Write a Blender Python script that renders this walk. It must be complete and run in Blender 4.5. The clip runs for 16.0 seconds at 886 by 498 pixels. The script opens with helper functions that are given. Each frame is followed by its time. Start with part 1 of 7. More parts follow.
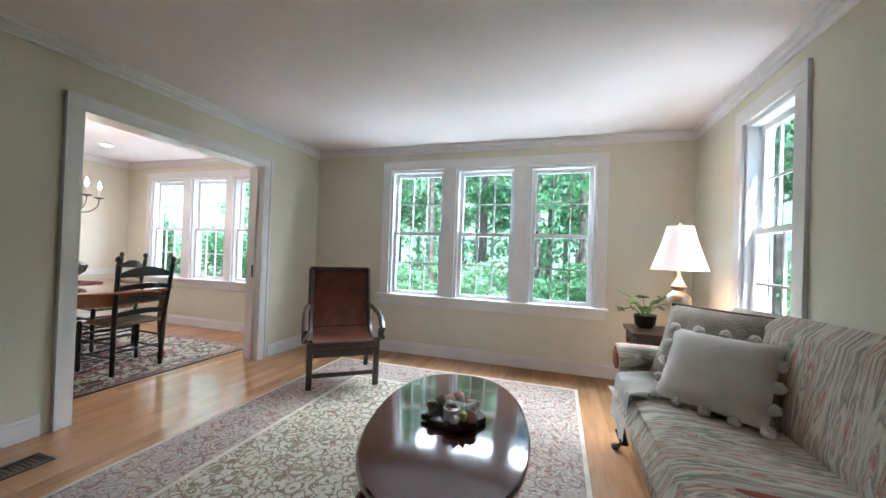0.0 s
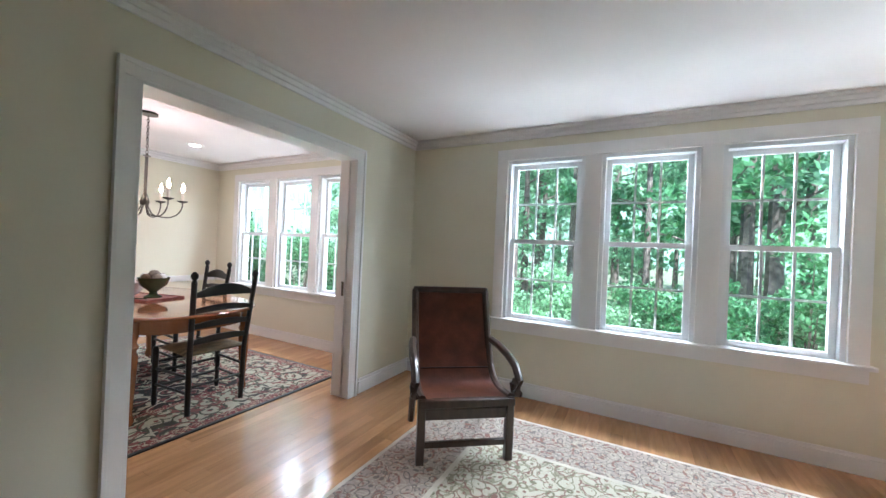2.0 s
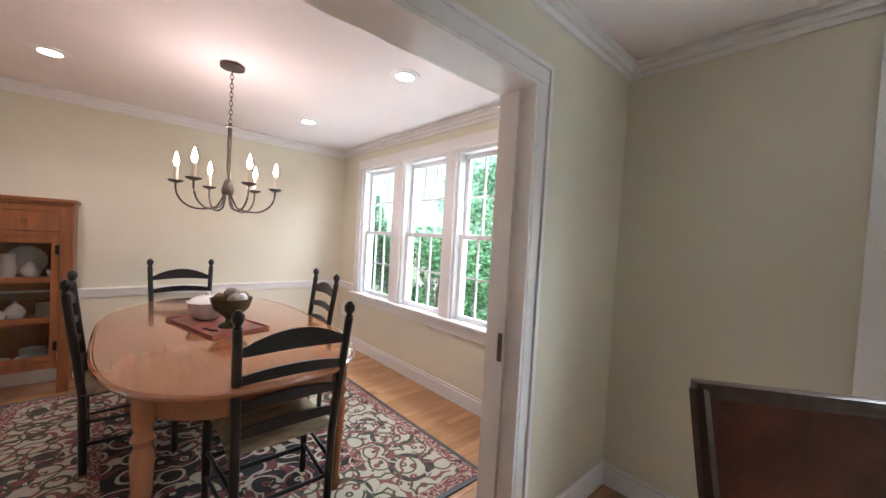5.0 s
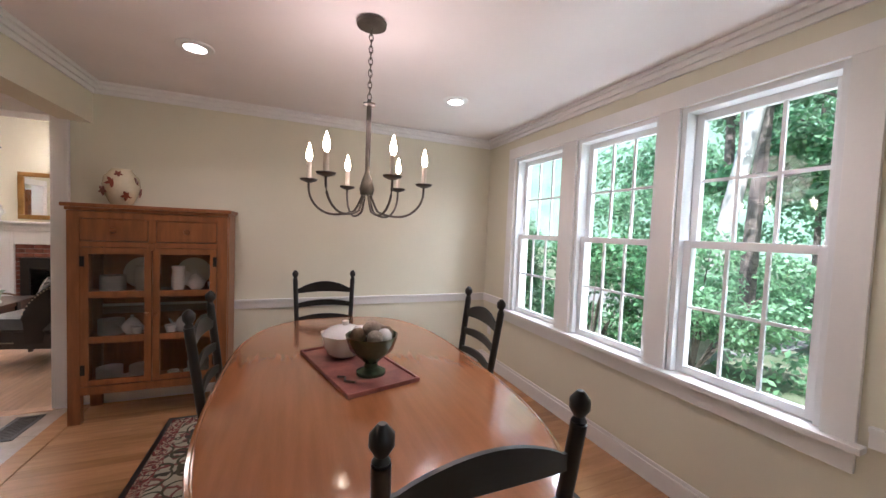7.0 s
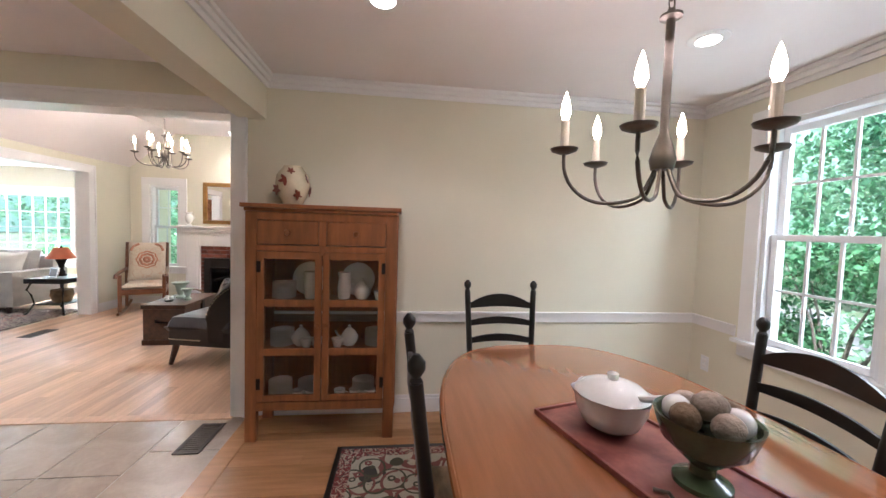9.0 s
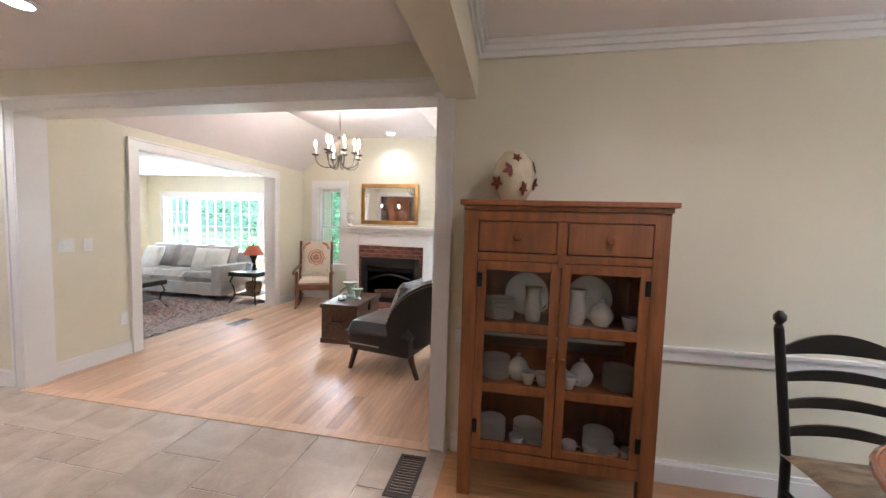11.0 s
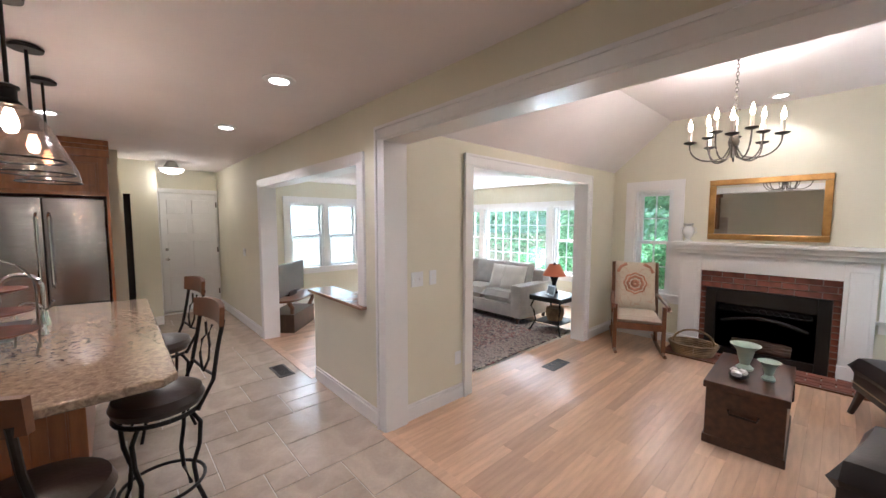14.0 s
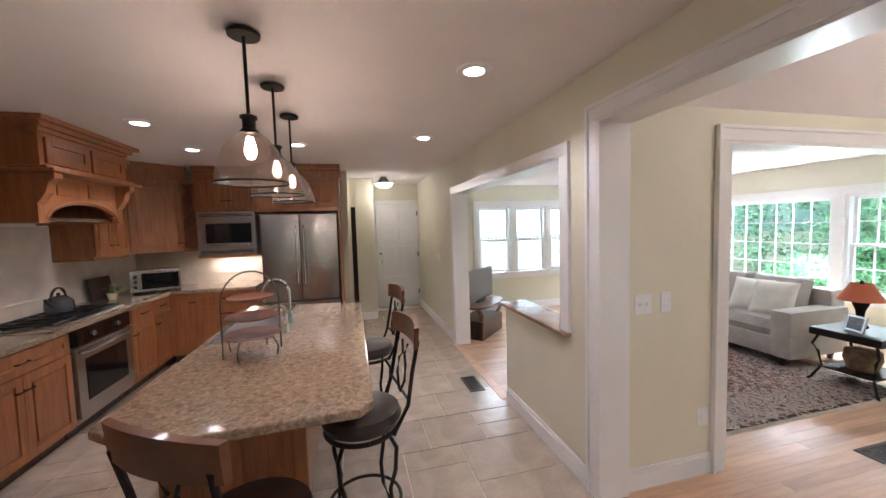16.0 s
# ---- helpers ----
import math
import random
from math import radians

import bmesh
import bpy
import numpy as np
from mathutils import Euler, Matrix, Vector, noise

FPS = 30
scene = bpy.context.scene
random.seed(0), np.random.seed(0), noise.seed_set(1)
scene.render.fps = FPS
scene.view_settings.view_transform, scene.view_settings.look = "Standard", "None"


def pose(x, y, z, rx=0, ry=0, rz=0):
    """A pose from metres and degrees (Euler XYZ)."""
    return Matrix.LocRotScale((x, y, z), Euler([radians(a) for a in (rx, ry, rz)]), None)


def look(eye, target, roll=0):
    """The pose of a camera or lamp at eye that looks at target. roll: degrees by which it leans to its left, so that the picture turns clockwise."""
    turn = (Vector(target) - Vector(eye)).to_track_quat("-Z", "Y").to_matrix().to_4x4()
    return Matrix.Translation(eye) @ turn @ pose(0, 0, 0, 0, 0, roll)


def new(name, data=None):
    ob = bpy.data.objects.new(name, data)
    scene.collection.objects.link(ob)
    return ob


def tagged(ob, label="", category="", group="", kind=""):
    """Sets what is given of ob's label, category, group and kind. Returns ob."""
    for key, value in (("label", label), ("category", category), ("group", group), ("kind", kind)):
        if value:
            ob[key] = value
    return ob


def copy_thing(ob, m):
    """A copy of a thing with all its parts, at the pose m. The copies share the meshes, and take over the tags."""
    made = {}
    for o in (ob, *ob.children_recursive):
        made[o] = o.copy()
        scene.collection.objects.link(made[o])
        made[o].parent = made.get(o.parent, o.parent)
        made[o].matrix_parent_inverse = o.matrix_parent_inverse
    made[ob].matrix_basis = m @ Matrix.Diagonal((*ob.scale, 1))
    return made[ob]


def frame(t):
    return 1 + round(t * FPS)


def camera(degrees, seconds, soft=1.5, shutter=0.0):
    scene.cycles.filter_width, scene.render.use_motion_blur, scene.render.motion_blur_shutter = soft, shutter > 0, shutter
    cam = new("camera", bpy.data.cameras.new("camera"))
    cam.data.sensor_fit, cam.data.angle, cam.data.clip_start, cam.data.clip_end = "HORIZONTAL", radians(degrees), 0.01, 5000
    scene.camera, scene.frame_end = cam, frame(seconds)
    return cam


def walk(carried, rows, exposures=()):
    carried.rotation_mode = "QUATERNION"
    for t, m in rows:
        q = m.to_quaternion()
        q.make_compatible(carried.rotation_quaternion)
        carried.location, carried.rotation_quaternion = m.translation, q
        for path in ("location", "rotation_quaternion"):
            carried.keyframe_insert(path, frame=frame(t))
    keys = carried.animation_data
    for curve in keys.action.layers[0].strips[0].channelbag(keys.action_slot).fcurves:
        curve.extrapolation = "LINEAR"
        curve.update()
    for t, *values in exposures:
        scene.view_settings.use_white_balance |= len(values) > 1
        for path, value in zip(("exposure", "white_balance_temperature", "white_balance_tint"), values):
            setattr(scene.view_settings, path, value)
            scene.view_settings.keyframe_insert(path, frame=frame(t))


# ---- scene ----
cam = camera(101.3, 16.0)
PATH = [
    (0, (0.234, 0.419, 1.181), (-0.372, 2.325, 1.201), 2.0),
    (0.5, (0.023, 0.598, 1.198), (-0.684, 2.469, 1.217), 2.1),
    (1, (-0.183, 0.767, 1.229), (-0.962, 2.609, 1.243), 2.1),
    (1.5, (-0.384, 0.965, 1.256), (-1.255, 2.765, 1.266), 2.4),
    (2, (-0.613, 1.096, 1.29), (-1.549, 2.863, 1.291), 2.5),
    (2.5, (-0.824, 1.29, 1.289), (-1.813, 3.028, 1.296), 2.5),
    (3, (-1.027, 1.463, 1.322), (-2.079, 3.165, 1.314), 2.3),
    (3.5, (-1.221, 1.623, 1.304), (-2.359, 3.268, 1.297), 2.8),
    (5.8, (-2.172, 2.407, 1.39), (-3.836, 3.514, 1.323), 2.5),
    (6, (-2.265, 2.427, 1.386), (-3.967, 3.476, 1.321), 2.3),
    (6.5, (-2.487, 2.428, 1.403), (-4.27, 3.331, 1.316), 2.4),
    (7, (-2.711, 2.384, 1.402), (-4.557, 3.149, 1.312), 2.3),
    (7.5, (-2.938, 2.342, 1.421), (-4.839, 2.954, 1.32), 2.2),
    (8, (-3.14, 2.262, 1.412), (-5.088, 2.703, 1.311), 2.0),
    (8.5, (-3.332, 2.133, 1.409), (-5.304, 2.451, 1.302), 2.0),
    (9, (-3.513, 1.957, 1.373), (-5.497, 2.187, 1.27), 1.8),
    (9.2, (-3.586, 1.866, 1.374), (-5.572, 2.074, 1.262), 1.7),
    (11.3, (-4.173, 1.065, 1.376), (-6.105, 0.561, 1.256), 1.3),
    (11.5, (-4.238, 0.932, 1.358), (-6.146, 0.342, 1.246), 1.0),
    (12, (-4.361, 0.7, 1.45), (-6.202, -0.069, 1.312), 1.5),
    (12.5, (-4.486, 0.463, 1.481), (-6.24, -0.488, 1.336), 1.2),
    (13, (-4.565, 0.193, 1.507), (-6.197, -0.954, 1.361), 0.8),
    (13.5, (-4.646, -0.057, 1.55), (-6.149, -1.368, 1.394), 0.6),
    (14, (-4.761, -0.261, 1.561), (-6.104, -1.735, 1.409), 0.1),
    (14.5, (-4.838, -0.433, 1.584), (-5.996, -2.057, 1.436), -0.3),
    (15, (-4.855, -0.585, 1.612), (-5.834, -2.322, 1.468), -0.8),
    (15.5, (-4.863, -0.683, 1.617), (-5.62, -2.529, 1.473), -1.2),
    (16, (-4.886, -0.743, 1.599), (-5.374, -2.678, 1.467), -1.7),
]
walk(cam, [(t, look(eye, target, roll)) for t, eye, target, roll in PATH],
     [(0, 1.82, 5250, 11), (3.5, 1.68, 5300, 12), (6, 1.55, 5750, 18), (7.3, 1.15, 5500, 15), (9, 1.5, 5350, 12), (11.5, 1.35, 5250, 10), (13.5, 0.98, 5300, 12), (16, 1.0, 5400, 13)])

# ---- light ----
world = bpy.data.worlds.new("sky")
scene.world = world
world.use_nodes = True
wn = world.node_tree
sky = wn.nodes.new("ShaderNodeTexSky")
sky.sky_type = "NISHITA"
sky.sun_disc = False
sky.sun_elevation = radians(58)
sky.sun_rotation = radians(150)
wn.links.new(sky.outputs[0], wn.nodes["Background"].inputs[0])
wn.nodes["Background"].inputs[1].default_value = 0.15
sun = new("sun", bpy.data.lights.new("sun", "SUN"))
sun.data.energy, sun.data.angle, sun.data.color = 5.0, radians(0.6), (1.0, 0.95, 0.86)
sun.matrix_world = look((0, 0, 20), (-6.0, 10.2, 0))


def lamp(name, kind, place, energy, colour=(1, 0.82, 0.62), size=0.05, target=None, size_y=None, spot=100):
    ob = new(name, bpy.data.lights.new(name, kind))
    ob.data.energy, ob.data.color = energy, colour
    if kind == "AREA":
        ob.data.size = size
        if size_y:
            ob.data.shape, ob.data.size_y = "RECTANGLE", size_y
    else:
        ob.data.shadow_soft_size = size
    if kind == "SPOT":
        ob.data.spot_size, ob.data.spot_blend = radians(spot), 0.6
    ob.matrix_world = look(place, target) if target else Matrix.Translation(place)
    return ob


DAY = (0.98, 1.0, 0.93)
# Added lamps outside the windows: high ones for sky, low ones for ground bounce.
lamp("window_fill", "AREA", (-0.55, 5.35, 2.85), 145, DAY, 2.4, (-0.55, 1.5, 0.9), 0.8)
lamp("window_fill", "AREA", (-0.55, 5.0, 0.0), 34, DAY, 2.2, (-0.55, 2.6, 2.4), 0.5)
lamp("window_fill", "AREA", (2.45, 3.1, 2.85), 60, DAY, 0.8, (-1.5, 3.1, 0.5), 0.8)
lamp("window_fill", "AREA", (2.1, 3.1, 0.0), 12, DAY, 0.6, (0.0, 3.1, 2.4), 0.5)
lamp("window_fill", "AREA", (-4.59, 5.35, 2.85), 85, DAY, 2.4, (-4.59, 1.5, 0.5), 0.8)
lamp("window_fill", "AREA", (-4.59, 5.0, 0.0), 31, DAY, 2.2, (-4.59, 2.6, 2.4), 0.5)
lamp("window_fill", "AREA", (-8.58, 1.95, 2.85), 85, DAY, 2.3, (-8.58, -1.8, 0.4), 0.8)
lamp("window_fill", "AREA", (-8.58, 1.6, 0.0), 28, DAY, 2.2, (-8.58, -1.0, 2.6), 0.5)
lamp("window_fill", "AREA", (-12.2, -4.5, 3.0), 640, DAY, 3.4, (-8.0, -4.5, 0.6), 1.3)
lamp("window_fill", "AREA", (-11.5, -4.7, -0.05), 230, DAY, 0.5, (-9.0, -4.7, 2.3), 2.6)
lamp("window_fill", "AREA", (-8.1, -8.0, 2.7), 190, DAY, 2.8, (-8.1, -4.0, 0.4), 1.1)
lamp("window_fill", "AREA", (-8.1, -7.45, -0.1), 40, DAY, 1.8, (-8.1, -5.0, 2.3), 0.5)
lamp("dining_candles", "POINT", (-4.514, 2.714, 1.95), 4.0, (1, 0.74, 0.64), 0.22)
lamp("fireside_candles", "POINT", (-8.2, -0.84, 2.42), 20, (1, 0.80, 0.64), 0.22)
lamp("table_lamp_bulb", "POINT", (1.1, 3.55, 1.30), 2.5, (1, 0.72, 0.5), 0.06)
for lx, ly in ((-5.216, 1.85), (-5.27, 3.50), (-3.78, 3.54), (-5.57, -2.65), (-5.59, -4.16), (-4.42, -4.59), (-3.39, -4.93), (-3.40, -3.97), (-5.54, -1.24)):
    lamp("downlight_bulb", "SPOT", (lx, ly, 2.385 if ly > 0 else 2.415), (13 if ly > 0 else 26 if lx > -4.5 else 28), ((1, 0.80, 0.72) if ly > 0 else (1, 0.86, 0.77)), 0.06, (lx, ly, 0), spot=140)
lamp("under_cabinet_strip", "AREA", (-3.35, -6.17, 1.262), 3.2, (1, 0.82, 0.62), 0.5, (-3.35, -6.2, 0), 0.04)
lamp("hall_bulb", "POINT", (-5.46, -6.98, 2.17), 4.5, (1, 0.84, 0.66), 0.1)
lamp("fireside_downlight", "SPOT", (-9.75, -0.75, 2.80), 16, (1, 0.86, 0.7), 0.05, (-10.05, -0.75, 0.8), spot=110)
for ly in (-2.46, -3.04, -3.62):
    lamp("pendant_bulb", "POINT", (-4.49, ly, 1.93), 9, (1, 0.74, 0.5), 0.03)


# ---- materials ----
def mat(name, colour, rough=0.5, metal=0.0, scale=8.0, vary=0.12, bump=0.05, fine=60.0, stretch=(1, 1, 1), island=0.0, thing=0.0,
        colour2=None, coat=0.0, sheen=0.0, distort=0.0):
    """A surface with coarse and fine variation, and a slight relief."""
    m = bpy.data.materials.new(name)
    m.use_nodes = True
    t = m.node_tree
    b = t.nodes["Principled BSDF"]
    co = t.nodes.new("ShaderNodeTexCoord")
    mp = t.nodes.new("ShaderNodeMapping")
    mp.inputs["Scale"].default_value = stretch
    t.links.new(co.outputs["Object"], mp.inputs[0])
    n1 = t.nodes.new("ShaderNodeTexNoise")
    n1.inputs["Scale"].default_value = scale
    n1.inputs["Detail"].default_value = 6
    n1.inputs["Distortion"].default_value = distort
    n2 = t.nodes.new("ShaderNodeTexNoise")
    n2.inputs["Scale"].default_value = fine
    n2.inputs["Detail"].default_value = 3
    for n in (n1, n2):
        t.links.new(mp.outputs[0], n.inputs["Vector"])
    c2 = colour2 or tuple(max(0, c * (1 - 2.2 * vary)) for c in colour)
    ramp = t.nodes.new("ShaderNodeValToRGB")
    ramp.color_ramp.elements[0].position, ramp.color_ramp.elements[1].position = 0.34, 0.66
    ramp.color_ramp.elements[0].color = (*c2, 1)
    ramp.color_ramp.elements[1].color = (*colour, 1)
    t.links.new(n1.outputs[0], ramp.inputs[0])
    out = ramp.outputs[0]
    fineramp = t.nodes.new("ShaderNodeMapRange")
    fineramp.inputs["To Min"].default_value, fineramp.inputs["To Max"].default_value = 1 - vary, 1 + vary
    t.links.new(n2.outputs[0], fineramp.inputs[0])
    value = fineramp.outputs[0]
    if island or thing:
        src = t.nodes.new("ShaderNodeNewGeometry").outputs["Random Per Island"] if island else t.nodes.new("ShaderNodeObjectInfo").outputs["Random"]
        mr = t.nodes.new("ShaderNodeMapRange")
        mr.inputs["To Min"].default_value, mr.inputs["To Max"].default_value = 1 - (island or thing), 1 + (island or thing)
        t.links.new(src, mr.inputs[0])
        mul = t.nodes.new("ShaderNodeMath")
        mul.operation = "MULTIPLY"
        t.links.new(value, mul.inputs[0])
        t.links.new(mr.outputs[0], mul.inputs[1])
        value = mul.outputs[0]
    hsv = t.nodes.new("ShaderNodeHueSaturation")
    t.links.new(out, hsv.inputs["Color"])
    t.links.new(value, hsv.inputs["Value"])
    t.links.new(hsv.outputs[0], b.inputs["Base Color"])
    b.inputs["Roughness"].default_value, b.inputs["Metallic"].default_value = rough, metal
    b.inputs["Coat Weight"].default_value = coat
    b.inputs["Coat Roughness"].default_value = 0.08
    b.inputs["Sheen Weight"].default_value = sheen
    if bump:
        bp = t.nodes.new("ShaderNodeBump")
        bp.inputs["Strength"].default_value = bump
        bp.inputs["Distance"].default_value = 0.01
        t.links.new(n2.outputs[0], bp.inputs["Height"])
        t.links.new(bp.outputs[0], b.inputs["Normal"])
    return m


def glow(name, colour, strength):
    m = bpy.data.materials.new(name)
    m.use_nodes = True
    b = m.node_tree.nodes["Principled BSDF"]
    b.inputs["Base Color"].default_value = (*colour, 1)
    b.inputs["Emission Color"].default_value = (*colour, 1)
    b.inputs["Emission Strength"].default_value = strength
    return m


def glass(name, colour=(1, 1, 1), rough=0.0, bump=0.0, gloss=0.03):
    """Thin clear glass: a see-through sheet with a Fresnel gloss."""
    m = bpy.data.materials.new(name)
    m.use_nodes = True
    t = m.node_tree
    t.nodes.remove(t.nodes["Principled BSDF"])
    tr, gl, mx, fr = (t.nodes.new("ShaderNode" + k) for k in ("BsdfTransparent", "BsdfGlossy", "MixShader", "LayerWeight"))
    tr.inputs[0].default_value = (*colour, 1)
    gl.inputs["Roughness"].default_value = rough
    fr.inputs[0].default_value = 0.5
    pw, sc = t.nodes.new("ShaderNodeMath"), t.nodes.new("ShaderNodeMath")
    pw.operation, sc.operation = "POWER", "MULTIPLY_ADD"
    pw.inputs[1].default_value = 4.0
    sc.inputs[1].default_value, sc.inputs[2].default_value = 0.5, gloss
    t.links.new(fr.outputs["Facing"], pw.inputs[0])
    t.links.new(pw.outputs[0], sc.inputs[0])
    if bump:
        no = t.nodes.new("ShaderNodeTexVoronoi")
        no.inputs["Scale"].default_value = 70
        bp = t.nodes.new("ShaderNodeBump")
        bp.inputs["Strength"].default_value = bump
        co = t.nodes.new("ShaderNodeTexCoord")
        t.links.new(co.outputs["Object"], no.inputs["Vector"])
        t.links.new(no.outputs[0], bp.inputs["Height"])
        for n in (gl, fr):
            t.links.new(bp.outputs[0], n.inputs["Normal"])
    t.links.new(sc.outputs[0], mx.inputs[0])
    t.links.new(tr.outputs[0], mx.inputs[1])
    t.links.new(gl.outputs[0], mx.inputs[2])
    t.links.new(mx.outputs[0], t.nodes["Material Output"].inputs[0])
    return m


def figured(name, ground, inks, scale=9.0, rough=0.95, cut=0.32, fine=26.0):
    """Woven carpet: scattered flowers and scrolls in several inks on a ground."""
    m = bpy.data.materials.new(name)
    m.use_nodes = True
    t = m.node_tree
    b = t.nodes["Principled BSDF"]
    co = t.nodes.new("ShaderNodeTexCoord")
    warp = t.nodes.new("ShaderNodeTexNoise")
    warp.inputs["Scale"].default_value = scale * 0.8
    add = t.nodes.new("ShaderNodeVectorMath")
    add.operation = "MULTIPLY_ADD"
    add.inputs[1].default_value = (0.09, 0.09, 0)
    t.links.new(co.outputs["Object"], warp.inputs["Vector"])
    t.links.new(warp.outputs["Color"], add.inputs[0])
    t.links.new(co.outputs["Object"], add.inputs[2])
    out = None
    for i, ink in enumerate(inks):
        v = t.nodes.new("ShaderNodeTexVoronoi")
        v.inputs["Scale"].default_value = scale * (1, 1.7, 2.6, 2.1)[i % 4]
        v.inputs["Randomness"].default_value = 0.75
        v.feature = ("F1", "DISTANCE_TO_EDGE", "F1", "F1")[i % 4]
        t.links.new(add.outputs[0], v.inputs["Vector"])
        w = t.nodes.new("ShaderNodeMath")
        w.operation = "SINE"
        k = t.nodes.new("ShaderNodeMath")
        k.operation = "MULTIPLY"
        k.inputs[1].default_value = (17.0, 1.0, 12.0, 15.0)[i % 4]
        t.links.new(v.outputs["Distance"], k.inputs[0])
        t.links.new(k.outputs[0], w.inputs[0])
        cmp_ = t.nodes.new("ShaderNodeMath")
        cmp_.operation = "LESS_THAN" if i % 4 == 1 else "GREATER_THAN"
        cmp_.inputs[1].default_value = 0.035 if i % 4 == 1 else 1 - cut * (1, 1, 0.8, 0.5)[i % 4]
        t.links.new((k if i % 4 == 1 else w).outputs[0], cmp_.inputs[0])
        mix = t.nodes.new("ShaderNodeMix")
        mix.data_type = "RGBA"
        mix.inputs[7].default_value = (*ink, 1)
        if out is None:
            mix.inputs[6].default_value = (*ground, 1)
        else:
            t.links.new(out, mix.inputs[6])
        t.links.new(cmp_.outputs[0], mix.inputs[0])
        out = mix.outputs[2]
    n = t.nodes.new("ShaderNodeTexNoise")
    n.inputs["Scale"].default_value = 220
    t.links.new(co.outputs["Object"], n.inputs["Vector"])
    mr = t.nodes.new("ShaderNodeMapRange")
    mr.inputs["To Min"].default_value, mr.inputs["To Max"].default_value = 0.75, 1.15
    t.links.new(n.outputs[0], mr.inputs[0])
    hsv = t.nodes.new("ShaderNodeHueSaturation")
    t.links.new(out, hsv.inputs["Color"])
    t.links.new(mr.outputs[0], hsv.inputs["Value"])
    t.links.new(hsv.outputs[0], b.inputs["Base Color"])
    bp = t.nodes.new("ShaderNodeBump")
    bp.inputs["Strength"].default_value = 0.4
    bp.inputs["Distance"].default_value = 0.004
    t.links.new(n.outputs[0], bp.inputs["Height"])
    t.links.new(bp.outputs[0], b.inputs["Normal"])
    b.inputs["Roughness"].default_value = rough
    return m


PAINT = mat("wall_paint", (0.73, 0.70, 0.565), 0.6, vary=0.02, bump=0.03, scale=2, fine=180)
CEIL = mat("ceiling_paint", (0.83, 0.78, 0.77), 0.75, vary=0.02, bump=0.02, scale=2, fine=150)
TRIM = mat("trim_paint", (0.82, 0.81, 0.80), 0.28, vary=0.02, bump=0.01, scale=3)
VINYL = mat("window_vinyl", (0.8, 0.81, 0.82), 0.35, vary=0.02, bump=0.0)
PANE = glass("window_glass")
OAK = mat("oak_boards", (0.46, 0.25, 0.115), 0.22, scale=3, vary=0.1, bump=0.03, fine=40, stretch=(9, 1, 1), thing=0.16, coat=0.2)
OAK_S = mat("oak_boards_joined", (0.46, 0.25, 0.115), 0.22, scale=3, vary=0.1, bump=0.03, fine=40, stretch=(9, 1, 1), island=0.16, coat=0.2)
MAPLE = mat("pale_oak_boards", (0.60, 0.39, 0.25), 0.38, scale=3, vary=0.09, bump=0.02, fine=40, stretch=(1, 9, 1), thing=0.18, coat=0.04)
MAPLE_S = mat("pale_oak_boards_joined", (0.60, 0.39, 0.25), 0.38, scale=3, vary=0.09, bump=0.02, fine=40, stretch=(1, 9, 1), island=0.18, coat=0.04)
SUB = mat("floor_gap", (0.34, 0.21, 0.125), 0.8)
GROUT = mat("grout", (0.68, 0.63, 0.55), 0.85, fine=200)
TILE = mat("stone_tile", (0.50, 0.41, 0.325), 0.26, scale=5, vary=0.09, bump=0.06, fine=50, thing=0.07, distort=1.2)
TILE_S = mat("stone_tile_joined", (0.50, 0.41, 0.325), 0.26, scale=5, vary=0.09, bump=0.06, fine=50, island=0.07, distort=1.2)
CHERRY = mat("cherry_cabinet", (0.36, 0.14, 0.052), 0.33, scale=5, vary=0.13, bump=0.02, fine=45, stretch=(6, 6, 0.7), thing=0.06, coat=0.3)
PINE = mat("honey_pine", (0.29, 0.105, 0.034), 0.4, scale=5, vary=0.15, bump=0.05, fine=45, stretch=(6, 6, 0.8), thing=0.07, coat=0.15)
TABLEWOOD = mat("polished_oak_top", (0.30, 0.115, 0.045), 0.13, scale=4, vary=0.06, bump=0.015, fine=60, stretch=(0.8, 8, 1), coat=0.6)
MAHOG = mat("red_mahogany", (0.10, 0.022, 0.014), 0.1, scale=4, vary=0.15, bump=0.0, stretch=(6, 0.7, 1), coat=0.9)
DARKWOOD = mat("dark_wood", (0.060, 0.030, 0.018), 0.35, scale=6, vary=0.2, bump=0.03, stretch=(4, 4, 1), coat=0.3)
ROCKWOOD = mat("brown_wood", (0.17, 0.065, 0.028), 0.35, scale=6, vary=0.2, bump=0.03, coat=0.3)
TRUNKWOOD = mat("chest_wood", (0.065, 0.024, 0.012), 0.32, scale=5, vary=0.25, bump=0.03, stretch=(1, 5, 5), coat=0.4)
BLACK = mat("black_paint", (0.012, 0.011, 0.010), 0.35, vary=0.2, bump=0.03)
RUSH = mat("woven_rush", (0.34, 0.25, 0.15), 0.8, vary=0.25, bump=0.5, fine=110, stretch=(1, 3, 1))
LEATHER = mat("tan_leather", (0.24, 0.082, 0.045), 0.34, scale=7, vary=0.22, bump=0.12, fine=90)
GREYLEA = mat("charcoal_leather", (0.020, 0.015, 0.014), 0.36, scale=7, vary=0.15, bump=0.10, fine=110)
BROWNLEA = mat("dark_brown_leather", (0.028, 0.014, 0.010), 0.3, vary=0.2, bump=0.1)
IRON = mat("wrought_iron", (0.022, 0.019, 0.017), 0.45, metal=0.6, vary=0.2, bump=0.08)
PEWTER = mat("aged_pewter", (0.16, 0.14, 0.12), 0.38, metal=0.9, vary=0.2, bump=0.05)
